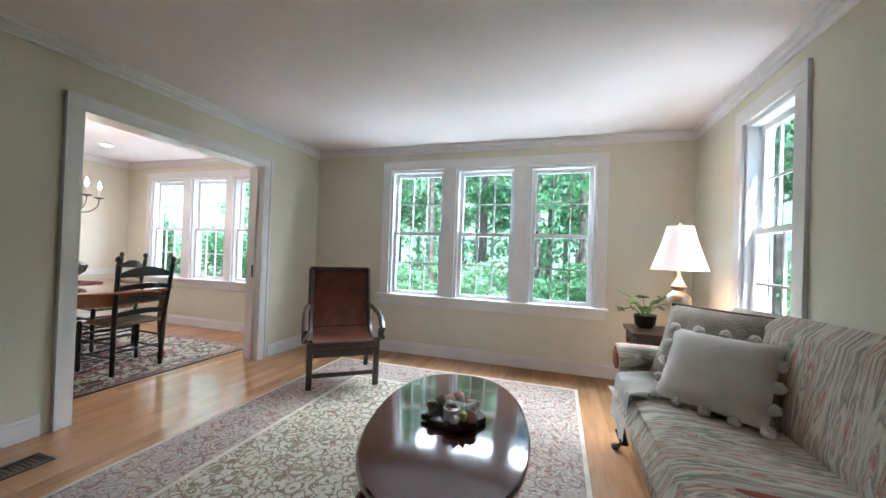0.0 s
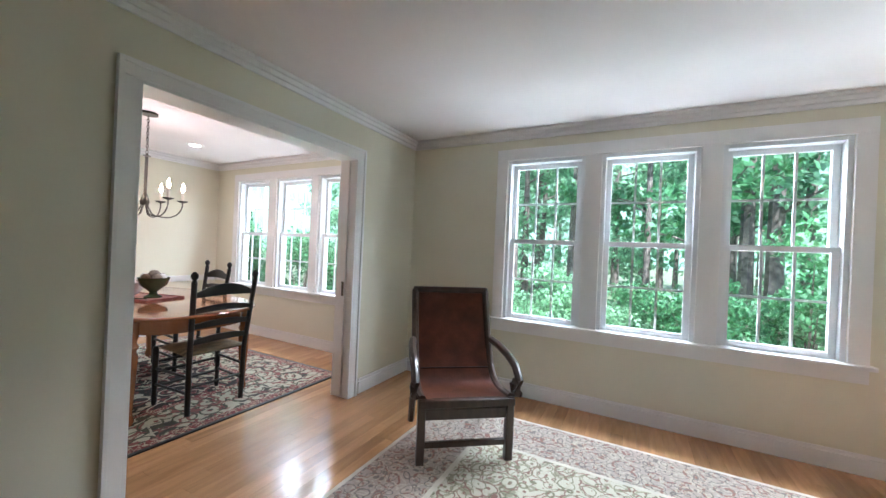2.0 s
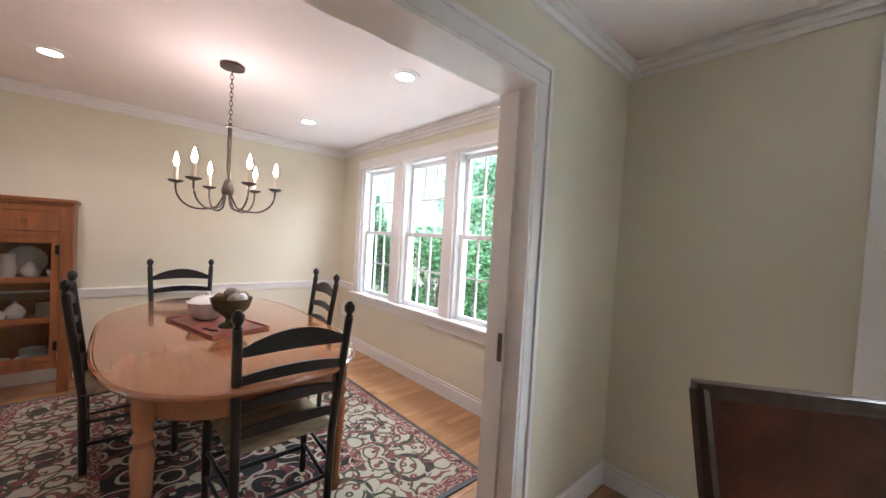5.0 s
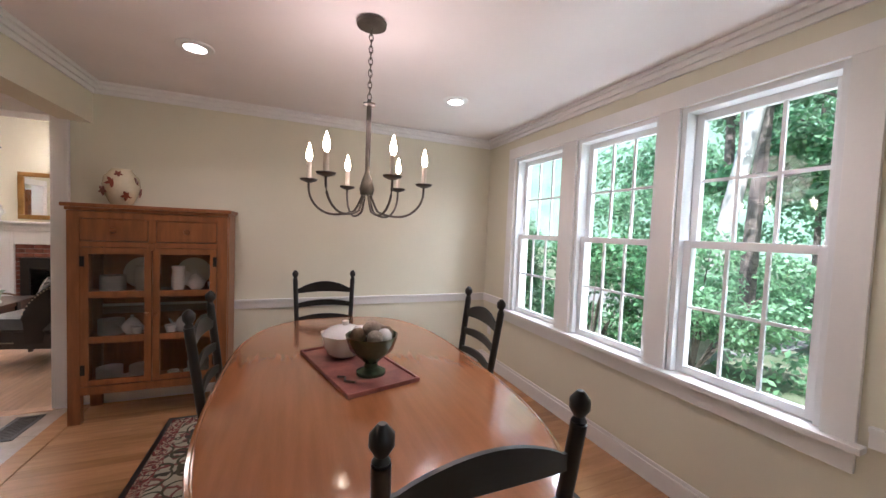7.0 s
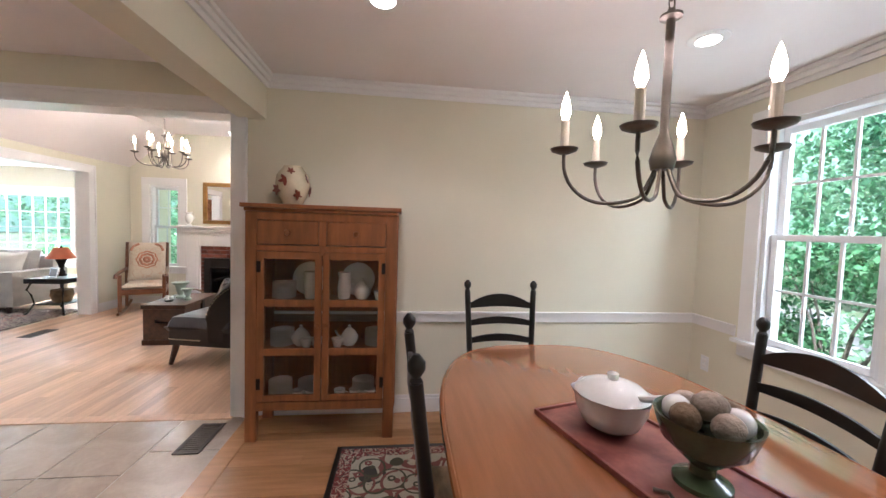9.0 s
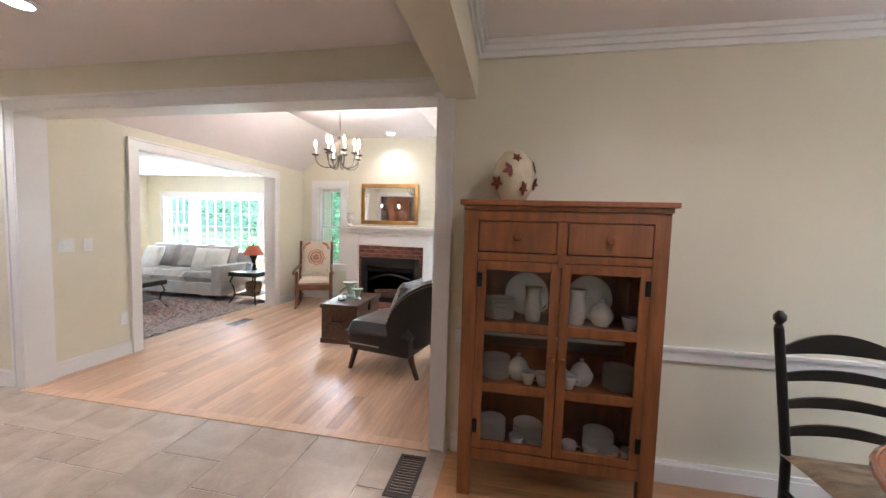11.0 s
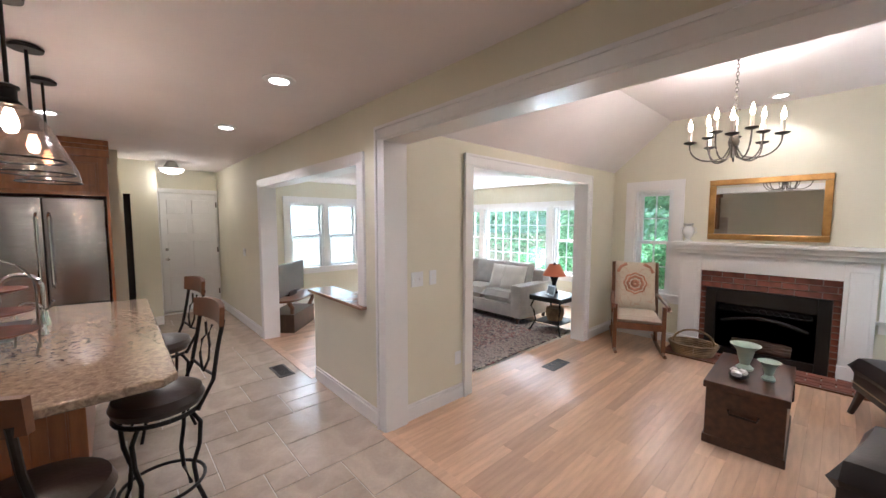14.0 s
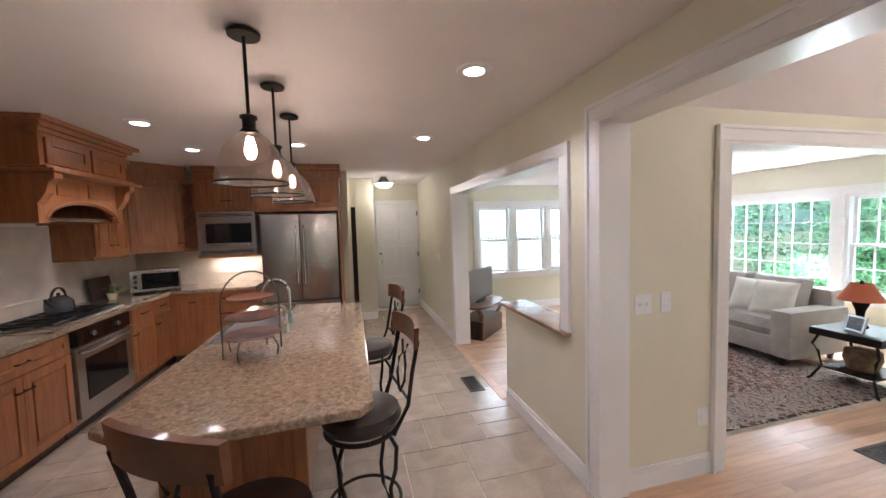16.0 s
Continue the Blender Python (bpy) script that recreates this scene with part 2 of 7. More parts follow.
STEEL = mat("brushed_steel", (0.55, 0.54, 0.53), 0.27, metal=1.0, scale=3, vary=0.06, bump=0.02, fine=60, stretch=(1, 1, 30))
CHROME = mat("chrome", (0.75, 0.75, 0.75), 0.08, metal=1.0, vary=0.02, bump=0)
BLACKGLASS = mat("black_glass", (0.008, 0.008, 0.009), 0.06, vary=0.1, bump=0)
GOLD = mat("gilt", (0.52, 0.30, 0.10), 0.35, metal=0.85, vary=0.15, bump=0.1)
MIRROR = mat("mirror", (0.86, 0.86, 0.85), 0.015, metal=1.0, vary=0.0, bump=0)
BRICK = mat("red_brick", (0.23, 0.082, 0.055), 0.8, vary=0.2, bump=0.3, thing=0.28)
MORTAR = mat("mortar", (0.30, 0.27, 0.24), 0.9)
GRANITE = mat("granite", (0.40, 0.30, 0.205), 0.1, scale=42, vary=0.22, bump=0.0, fine=150, colour2=(0.20, 0.14, 0.095), coat=0.4, distort=1.0)
CERAMIC = mat("white_ceramic", (0.78, 0.77, 0.75), 0.18, vary=0.03, bump=0.01)
GREENCER = mat("green_glaze", (0.075, 0.11, 0.055), 0.2, vary=0.2, bump=0.03, colour2=(0.045, 0.055, 0.028))
CREAMCER = mat("cream_glaze", (0.68, 0.60, 0.42), 0.2, vary=0.08, bump=0.02)
LEAFCER = mat("leaf_red_glaze", (0.22, 0.045, 0.02), 0.3, vary=0.2)
CANDLE = mat("candle_sleeve", (0.80, 0.72, 0.62), 0.5, vary=0.03, bump=0)
FLAME = glow("bulb_glow", (1.0, 0.78, 0.5), 22)
DISC = glow("downlight_glow", (1.0, 0.88, 0.72), 9)
SHADE = glow("lamp_shade_glow", (1.0, 0.82, 0.70), 0.15)
OPAL = glow("opal_bowl_glow", (1.0, 0.90, 0.74), 3.0)
SILVERED = mat("silvered_gilt", (0.55, 0.43, 0.33), 0.3, metal=0.8, vary=0.2, bump=0.15)
GREYFAB = mat("pale_grey_cloth", (0.50, 0.47, 0.44), 0.9, vary=0.07, bump=0.2, fine=250, sheen=0.2)
WHITEFAB = mat("white_cotton", (0.84, 0.81, 0.76), 0.95, vary=0.05, bump=0.3, fine=220, sheen=0.2)
KNIT = mat("beige_knit", (0.52, 0.46, 0.38), 0.95, vary=0.16, bump=0.6, fine=90)
STRIPES = mat("striped_tapestry", (0.60, 0.54, 0.45), 0.9, scale=2.6, vary=0.1, bump=0.25, fine=130, stretch=(0.8, 6.5, 0.8), colour2=(0.52, 0.45, 0.37), distort=1.3)
for ramp in [n for n in STRIPES.node_tree.nodes if n.bl_idname == "ShaderNodeValToRGB"]:
    for at, ink in ((0.41, (0.24, 0.22, 0.17)), (0.45, (0.58, 0.53, 0.45)), (0.50, (0.66, 0.60, 0.50)), (0.535, (0.30, 0.25, 0.20)), (0.57, (0.60, 0.52, 0.43)), (0.615, (0.40, 0.15, 0.10))):
        ramp.color_ramp.elements.new(at).color = (*ink, 1)
REDSTRIPE = mat("rust_weave", (0.36, 0.10, 0.06), 0.9, scale=5, vary=0.2, bump=0.25, fine=130)
MEDALLION = figured("medallion_print", (0.64, 0.56, 0.44), [(0.60, 0.46, 0.34), (0.63, 0.55, 0.43)], 7, cut=0.2)
CORAL = mat("coral_weave", (0.56, 0.27, 0.17), 0.9, vary=0.2, bump=0.3, fine=160)
TRELLIS = figured("trellis_print", (0.33, 0.30, 0.27), [(0.10, 0.09, 0.085), (0.5, 0.47, 0.43)], 16)
BRASS = mat("nail_brass", (0.5, 0.42, 0.3), 0.3, metal=1.0, vary=0.05, bump=0)
LEAF = mat("leaf_green", (0.17, 0.40, 0.20), 0.5, vary=0.15, bump=0.02, island=0.5, colour2=(0.045, 0.12, 0.03))
LEAF2 = mat("leaf_bright", (0.30, 0.52, 0.30), 0.5, vary=0.15, bump=0.02, island=0.5, colour2=(0.20, 0.36, 0.20))
for leaf in (LEAF, LEAF2):
    t = leaf.node_tree
    through_leaf, mix = t.nodes.new("ShaderNodeBsdfTranslucent"), t.nodes.new("ShaderNodeMixShader")
    body = t.nodes["Principled BSDF"]
    t.links.new(body.inputs["Base Color"].links[0].from_socket, through_leaf.inputs[0])
    mix.inputs[0].default_value = 0.42
    t.links.new(body.outputs[0], mix.inputs[1])
    t.links.new(through_leaf.outputs[0], mix.inputs[2])
    t.links.new(mix.outputs[0], t.nodes["Material Output"].inputs[0])
FERN = mat("houseplant_leaf", (0.12, 0.25, 0.06), 0.4, vary=0.15, island=0.3)
BARK = mat("bark", (0.24, 0.20, 0.17), 0.9, vary=0.3, bump=0.6, fine=25)
GRASS = mat("woodland_ground", (0.22, 0.22, 0.15), 0.95, scale=1.2, vary=0.3, bump=0.4, colour2=(0.10, 0.15, 0.07))
PINKMIX = mat("tray_red", (0.36, 0.13, 0.10), 0.4, vary=0.2, bump=0.05, colour2=(0.16, 0.04, 0.035))
WICKER = mat("wicker", (0.33, 0.22, 0.12), 0.8, vary=0.3, bump=0.6, fine=80)
SHELLPINK = mat("rose_shell", (0.50, 0.33, 0.26), 0.5, vary=0.2, bump=0.2)
TWINE = mat("twine_ball", (0.48, 0.40, 0.32), 0.9, vary=0.3, bump=0.7, fine=60)
SAGE = mat("sage_enamel", (0.42, 0.50, 0.40), 0.4, vary=0.1)
LIME = mat("lime_paint", (0.25, 0.46, 0.12), 0.5, vary=0.1)
SLATE = mat("register_metal", (0.07, 0.055, 0.045), 0.5, metal=0.5)
DARK = mat("painted_dark", (0.03, 0.022, 0.018), 0.8)
SPLASH = mat("backsplash_stone", (0.60, 0.52, 0.43), 0.45, scale=6, vary=0.08, bump=0.08)
AMBER = glow("amber_shade_glow", (0.40, 0.10, 0.04), 0.10)
SEEDED = glass("seeded_glass", (0.80, 0.66, 0.58), 0.22, 0.8, 0.30)
CABGLASS = glass("cabinet_glass", (0.94, 0.93, 0.92), 0.02)
TEXTGREY = mat("picture_print", (0.4, 0.42, 0.42), 0.4, vary=0.3)
RUG_L = figured("ivory_floral_rug", (0.56, 0.52, 0.41), [(0.33, 0.30, 0.21), (0.52, 0.47, 0.36), (0.26, 0.15, 0.12), (0.22, 0.20, 0.13)], 6.0, cut=0.24)
RUG_LB = figured("rose_border_rug", (0.42, 0.35, 0.30), [(0.28, 0.15, 0.12), (0.38, 0.31, 0.26), (0.52, 0.45, 0.36), (0.20, 0.17, 0.15)], 8, cut=0.3)
RUG_E = mat("rug_ivory_edge", (0.66, 0.60, 0.50), 0.95, vary=0.1, bump=0.4, fine=200)
RUG_D = figured("black_floral_rug", (0.016, 0.013, 0.013), [(0.40, 0.35, 0.26), (0.018, 0.015, 0.015), (0.15, 0.04, 0.04), (0.42, 0.37, 0.28)], 3.2, cut=0.36)
RUG_DB = figured("beige_border_rug", (0.44, 0.41, 0.31), [(0.05, 0.045, 0.04), (0.42, 0.39, 0.30), (0.20, 0.075, 0.065), (0.07, 0.07, 0.045)], 3.4, cut=0.36)
RUG_DR = figured("red_guard_rug", (0.20, 0.045, 0.045), [(0.45, 0.36, 0.27), (0.04, 0.03, 0.03), (0.4, 0.33, 0.25)], 14)
RUG_B = figured("navy_rug", (0.05, 0.045, 0.05), [(0.36, 0.30, 0.26), (0.25, 0.20, 0.18), (0.26, 0.09, 0.07), (0.40, 0.34, 0.28)], 6, cut=0.5)
RUG_BB = figured("grey_red_border_rug", (0.30, 0.24, 0.21), [(0.05, 0.045, 0.05), (0.2, 0.1, 0.08), (0.36, 0.31, 0.26)], 9, cut=0.4)


# ---- building helpers ----
def part(name, bm, material, parent=None, label="", smooth=False):
    me = bpy.data.meshes.new(name)
    bmesh.ops.recalc_face_normals(bm, faces=bm.faces[:])
    bm.to_mesh(me)
    bm.free()
    me.materials.append(material)
    if smooth:
        me.polygons.foreach_set("use_smooth", [True] * len(me.polygons))
        me.set_sharp_from_angle(angle=radians(40))
    ob = new(name, me)
    if parent:
        ob.parent = parent
    if label:
        tagged(ob, label)
    return ob


def thing(name, place=(0, 0, 0), rz=0, label="", category="", group="", kind=""):
    ob = new(name)
    ob.empty_display_size = 0.1
    ob.matrix_basis = pose(*place, 0, 0, rz)
    return tagged(ob, label, category, group, kind)


def box(bm, x0, x1, y0, y1, z0, z1, bev=0.0, m=None):
    r = bmesh.ops.create_cube(bm, size=1)
    vs = r["verts"]
    bmesh.ops.scale(bm, vec=(abs(x1 - x0), abs(y1 - y0), abs(z1 - z0)), verts=vs)
    bmesh.ops.translate(bm, vec=((x0 + x1) / 2, (y0 + y1) / 2, (z0 + z1) / 2), verts=vs)
    if bev:
        es = list({e for v in vs for e in v.link_edges})
        vs = list({v for f in bmesh.ops.bevel(bm, geom=es, offset=bev, segments=2, affect="EDGES", profile=0.7)["faces"] for v in f.verts} | {v for v in vs if v.is_valid})
    if m:
        bmesh.ops.transform(bm, matrix=m, verts=vs)
    return bm


def boxes(*many, bev=0.0):
    bm = bmesh.new()
    for b in many:
        box(bm, *b, bev=bev)
    return bm


def lathe(bm, profile, steps=20, x=0, y=0, z=0, m=None):
    """profile: (radius, height) from the bottom up."""
    rings = []
    for r, h in profile:
        rings.append([bm.verts.new((x + max(r, 1e-4) * math.cos(2 * math.pi * i / steps), y + max(r, 1e-4) * math.sin(2 * math.pi * i / steps), z + h)) for i in range(steps)])
    for a, b in zip(rings, rings[1:]):
        for i in range(steps):
            bm.faces.new((a[i], a[(i + 1) % steps], b[(i + 1) % steps], b[i]))
    bm.faces.new(rings[0][::-1])
    bm.faces.new(rings[-1])
    if m:
        bmesh.ops.transform(bm, matrix=m, verts=[v for r in rings for v in r])
    return bm


def turned(profile, steps=20, **k):
    return lathe(bmesh.new(), profile, steps, **k)


def tube(bm, pts, r, steps=8, taper=None):
    """A round bar along points; taper: the last radius."""
    pts = [Vector(p) for p in pts]
    rings = []
    n = len(pts)
    for i, p in enumerate(pts):
        d = (pts[min(i + 1, n - 1)] - pts[max(i - 1, 0)]).normalized()
        a = d.cross(Vector((0, 0, 1)) if abs(d.z) < 0.95 else Vector((1, 0, 0))).normalized()
        b = d.cross(a)
        rr = r if taper is None else r + (taper - r) * i / (n - 1)
        rings.append([bm.verts.new(p + rr * (math.cos(2 * math.pi * k / steps) * a + math.sin(2 * math.pi * k / steps) * b)) for k in range(steps)])
    for a, b in zip(rings, rings[1:]):
        for k in range(steps):
            bm.faces.new((a[k], a[(k + 1) % steps], b[(k + 1) % steps], b[k]))
    bm.faces.new(rings[0][::-1])
    bm.faces.new(rings[-1])
    return bm


def bar(pts, r, steps=8, taper=None):
    return tube(bmesh.new(), pts, r, steps, taper)


def arc(fn, n=12):
    return [fn(i / (n - 1)) for i in range(n)]


def plate(outline, z0, z1, bev=0.0, seg=2):
    """A flat piece with the given outline (x, y), from z0 to z1."""
    bm = bmesh.new()
    low = [bm.verts.new((x, y, z0)) for x, y in outline]
    f = bm.faces.new(low)
    r = bmesh.ops.extrude_face_region(bm, geom=[f])
    bmesh.ops.translate(bm, vec=(0, 0, z1 - z0), verts=[v for v in r["geom"] if isinstance(v, bmesh.types.BMVert)])
    if bev:
        es = [e for e in bm.edges if abs(e.verts[0].co.z - e.verts[1].co.z) < 1e-6]
        bmesh.ops.bevel(bm, geom=es, offset=bev, segments=seg, affect="EDGES", profile=0.6)
    return bm


def oval(a, b, n=48, power=2.0):
    return [(a * math.copysign(abs(math.cos(t)) ** (2 / power), math.cos(t)), b * math.copysign(abs(math.sin(t)) ** (2 / power), math.sin(t)))
            for t in (2 * math.pi * i / n for i in range(n))]


def cushion(w, d, h, n=14, power=3.2, puff=0.6):
    """A stuffed pad with a full middle and pinched edges, lying flat, centred."""
    bm = bmesh.new()
    grid = {}
    for s in (1, -1):
        for i in range(n + 1):
            for j in range(n + 1):
                u, v = 2 * i / n - 1, 2 * j / n - 1
                if s == -1 and (i in (0, n) or j in (0, n)):
                    grid[s, i, j] = grid[1, i, j]
                    continue
                e = (1 - abs(u) ** power) * (1 - abs(v) ** power)
                grid[s, i, j] = bm.verts.new((u * w / 2 * (1 - 0.05 * (1 - v * v)), v * d / 2 * (1 - 0.05 * (1 - u * u)), s * h / 2 * max(e, 0) ** puff))
        for i in range(n):
            for j in range(n):
                q = [grid[s, i, j], grid[s, i + 1, j], grid[s, i + 1, j + 1], grid[s, i, j + 1]]
                bm.faces.new(q if s == 1 else q[::-1])
    return bm


def moved(bm, m):
    bmesh.ops.transform(bm, matrix=m, verts=bm.verts[:])
    return bm


def structure(name, bm, material, label, category="wall"):
    return tagged(part(name, bm, material), label, category, kind="structure")


def wall(name, axis, a0, a1, s0, s1, z0, z1, holes=(), label="cream painted plaster wall", material=None):
    """A wall whose faces stand at a0 and a1 on the axis, from s0 to s1 along the other; holes: (s0, s1, z0, z1)."""
    bm = bmesh.new()
    ss = sorted({s0, s1, *[h[0] for h in holes], *[h[1] for h in holes]})
    for p, q in zip(ss, ss[1:]):
        cuts = sorted((h[2], h[3]) for h in holes if h[0] < (p + q) / 2 < h[1])
        z = z0
        for c, d in cuts + [(z1, z1)]:
            if c > z + 1e-4:
                box(bm, *((a0, a1, p, q) if axis == "x" else (p, q, a0, a1)), z, c)
            z = d
    bmesh.ops.remove_doubles(bm, verts=bm.verts[:], dist=1e-5)
    return structure(name, bm, material or PAINT, label)


def at_wall(axis, face, out):
    """Maps (s, d, z), d metres out of the wall's face, to the world."""
    if axis == "y":
        return Matrix(((1, 0, 0, 0), (0, out, 0, face), (0, 0, 1, 0), (0, 0, 0, 1)))
    return Matrix(((0, out, 0, face), (1, 0, 0, 0), (0, 0, 1, 0), (0, 0, 0, 1)))


def run(name, m, pieces, material, parent=None, bev=0.004, label=""):
    return part(name, moved(boxes(*pieces, bev=bev), m), material, parent, label)


def window(name, axis, face, out, spans, z0, z1, depth=0.15, case=0.10, grid=(3, 2), label="", single=False):
    """Double-hung sashes with grilles side by side in one casing; the wall's face at the room's side."""
    m = at_wall(axis, face, out)
    w = tagged(new(name), label or "white double-hung window with divided lights in a painted casing", "window", kind="structure")
    s0, s1 = spans[0][0], spans[-1][1]
    pieces = [(s0 - case, s0, 0, 0.022, z0 + 0.028, z1), (s1, s1 + case, 0, 0.022, z0 + 0.028, z1), (s0 - case, s1 + case, 0, 0.024, z1, z1 + case)]
    for (a, b), (c, d) in zip(spans, spans[1:]):
        pieces.append((b, c, -depth, 0.02, z0 + 0.028, z1))
    run("window_frame", m, pieces, TRIM, w)
    run("window_sill", m, [(s0 - case - 0.025, s1 + case + 0.025, -depth, 0.055, z0, z0 + 0.026), (s0 - case, s1 + case, 0, 0.02, z0 - 0.09, z0 - 0.002)], TRIM, w)
    mid = (z0 + z1) / 2 + 0.0
    for a, b in spans:
        run("jamb", m, [(a, a + 0.03, -depth, -0.002, z0 + 0.03, z1), (b - 0.03, b, -depth, -0.002, z0 + 0.03, z1), (a + 0.03, b - 0.03, -depth, -0.002, z1 - 0.03, z1)], VINYL, w)
        fixed = b - a > 1.2
        for low, (p, q) in ((True, (z0 + 0.03, z1 - 0.03)),) if fixed else ((True, (z0 + 0.03, mid + 0.02)), (False, (mid - 0.02, z1 - 0.03))):
            d0, d1 = (-0.075, -0.040) if low else (-0.115, -0.080)
            e = 0.040
            a2, b2 = a + 0.032, b - 0.032
            sash = run("sash", m, [(a2, a2 + e, d0, d1, p, q), (b2 - e, b2, d0, d1, p, q), (a2 + e, b2 - e, d0, d1, p, p + e), (a2 + e, b2 - e, d0, d1, q - e, q)], VINYL, w)
            bars = []
            gx, gy = (7, 4) if fixed else grid
            for i in range(1, gx):
                s = a2 + e + (b2 - a2 - 2 * e) * i / gx
                bars.append((s - 0.008, s + 0.008, d0 + 0.010, d1 - 0.010, p + e, q - e))
            for j in range(1, gy):
                z = p + e + (q - p - 2 * e) * j / gy
                bars.append((a2 + e, b2 - e, d0 + 0.011, d1 - 0.011, z - 0.008, z + 0.008))
            run("grille", m, bars, VINYL, sash, bev=0)
            pane = run("pane", m, [(a2 + e - 0.003, b2 - e + 0.003, (d0 + d1) / 2 - 0.002, (d0 + d1) / 2 + 0.002, p + e - 0.003, q - e + 0.003)], PANE, sash, bev=0)
            pane.visible_shadow = False
    return w


def casing(name, axis, faces, s0, s1, top, label, wide=0.10):
    """Painted casing on both faces of an opening, and its jambs. faces: (face, out) pairs."""
    c = tagged(new(name), label, "door casing", kind="structure")
    for face, out in faces:
        m = at_wall(axis, face, out)
        run("side_casing", m, [(s0 - wide, s0, 0.001, 0.022, 0, top)], TRIM, c)
        run("side_casing", m, [(s1, s1 + wide, 0.001, 0.022, 0, top)], TRIM, c)
        run("head_casing", m, [(s0 - wide, s1 + wide, 0.001, 0.024, top, top + wide)], TRIM, c)
        run("back_band", m, [(s0 - wide - 0.012, s0 - wide + 0.010, 0.001, 0.034, 0, top + wide + 0.012), (s1 + wide - 0.010, s1 + wide + 0.012, 0.001, 0.034, 0, top + wide + 0.012),
                             (s0 - wide + 0.010, s1 + wide - 0.010, 0.001, 0.034, top + wide - 0.01, top + wide + 0.012)], TRIM, c)
    lo, hi = sorted(f for f, _ in faces)
    for p, q in ((s0 - 0.001, s0 + 0.018), (s1 - 0.018, s1 + 0.001)):
        part("jamb", boxes(((lo - 0.02, hi + 0.02, p, q, 0, top) if axis == "x" else (p, q, lo - 0.02, hi + 0.02, 0, top)), bev=0.003), TRIM, c)
    part("head_jamb", boxes(((lo - 0.02, hi + 0.02, s0 + 0.018, s1 - 0.018, top - 0.018, top + 0.001) if axis == "x" else (s0 + 0.018, s1 - 0.018, lo - 0.02, hi + 0.02, top - 0.018, top + 0.001)), bev=0.003), TRIM, c)
    return c


def baseboard(axis, face, out, s0, s1):
    ob = run("baseboard", at_wall(axis, face, out), [(s0, s1, 0.0005, 0.016, 0.0, 0.105), (s0, s1, 0.0005, 0.010, 0.106, 0.13)], TRIM, bev=0.003)
    return tagged(ob, "white painted moulded baseboard along the wall", "baseboard", kind="structure")


def crown(axis, face, out, s0, s1, z=2.40):
    ob = run("trim", at_wall(axis, face, out), [(s0, s1, 0.0005, 0.016, z - 0.085, z - 0.0005), (s0, s1, 0.016, 0.036, z - 0.055, z - 0.0005), (s0, s1, 0.036, 0.058, z - 0.025, z - 0.0005)], TRIM, bev=0.006)
    return tagged(ob, "white painted crown moulding under the ceiling", "crown moulding", kind="structure")


def chair_rail(axis, face, out, s0, s1):
    ob = run("trim", at_wall(axis, face, out), [(s0, s1, 0.0005, 0.014, 0.685, 0.745), (s0, s1, 0.0005, 0.026, 0.745, 0.765)], TRIM, bev=0.004)
    return tagged(ob, "white painted chair rail along the wall", "chair rail", kind="structure")


# ---- the shell ----
N, W1, W1B, W2, W2B, E1 = 4.34, -6.20, -6.36, -2.71, -2.86, 1.43
H, HK = 2.40, 2.43
LIV = [(-1.68, -1.01), (-0.88, -0.21), (-0.08, 0.59)]
DIN = [(-5.68, -5.02), (-4.87, -4.21), (-4.09, -3.43)]
AWIN = [(-9.70, -9.04), (-8.91, -8.25), (-8.12, -7.46)]
Z0, Z1 = 0.655, 2.13


def holes(spans, z0=Z0, z1=Z1):
    return [(a, b, z0, z1) for a, b in spans]


wall("wall_north", "y", N, N + 0.16, W1B, E1 + 0.16, 0, 2.6, holes(LIV) + holes(DIN))
wall("wall_east", "x", E1, E1 + 0.16, -1.3, N, 0, 2.6, [(2.81, 3.40, Z0, Z1)])
wall("wall_living_dining", "x", W2B, W2, -1.3, N, 0, 2.6, [(1.915, 3.45, 0, 2.025)])
wall("wall_living_south", "y", -1.46, -1.3, -2.86, E1 + 0.16, 0, 2.6)
wall("wall_spine", "x", W1B, W1, -7.98, N, 0, 3.0, [(-2.45, 0.80, 0, 2.135), (-3.72, -2.80, 0.87, 2.01), (-5.32, -3.72, 0, 2.01)])
beam = structure("wall_beam", boxes((W1, W2B, 0.83, 1.01, 2.10, 2.6)), PAINT, "cream painted ceiling beam between dining room and kitchen", "beam")
window("window_1", "y", N, -1, LIV, Z0, Z1)
window("window_2", "y", N, -1, DIN, Z0, Z1)
window("window_3", "x", E1, -1, [(2.81, 3.40)], Z0, Z1)
casing("door_casing", "x", [(W2, 1), (W2B, -1)], 1.915, 3.45, 2.025, "white painted casing of a wide pocket-door opening", 0.068)
casing("door_casing", "x", [(W1, 1), (W1B, -1)], -2.45, 0.80, 2.135, "white painted casing of the wide opening to the fireside room", 0.075)
# the fireside room
wall("wall_fireside_north", "y", 0.90, 1.06, -10.21, W1B, 0, 3.0, holes(AWIN, 0.62, 2.11))
wall("wall_fireplace", "x", -10.21, -10.05, -2.47, 0.90, 0, 3.0, [(-2.17, -1.72, 0.60, 1.97), (0.14, 0.60, 0.60, 1.97), (-1.33, -0.27, 0.0, 0.80)])
wall("wall_fireside_south", "y", -2.61, -2.47, -11.1, W1B, 0, 3.0, [(-9.25, -7.10, 0, 2.05)])
window("window_4", "y", 0.90, -1, AWIN, 0.62, 2.11)
window("window_5", "x", -10.05, 1, [(-2.17, -1.72)], 0.60, 1.97, grid=(2, 2), case=0.12)
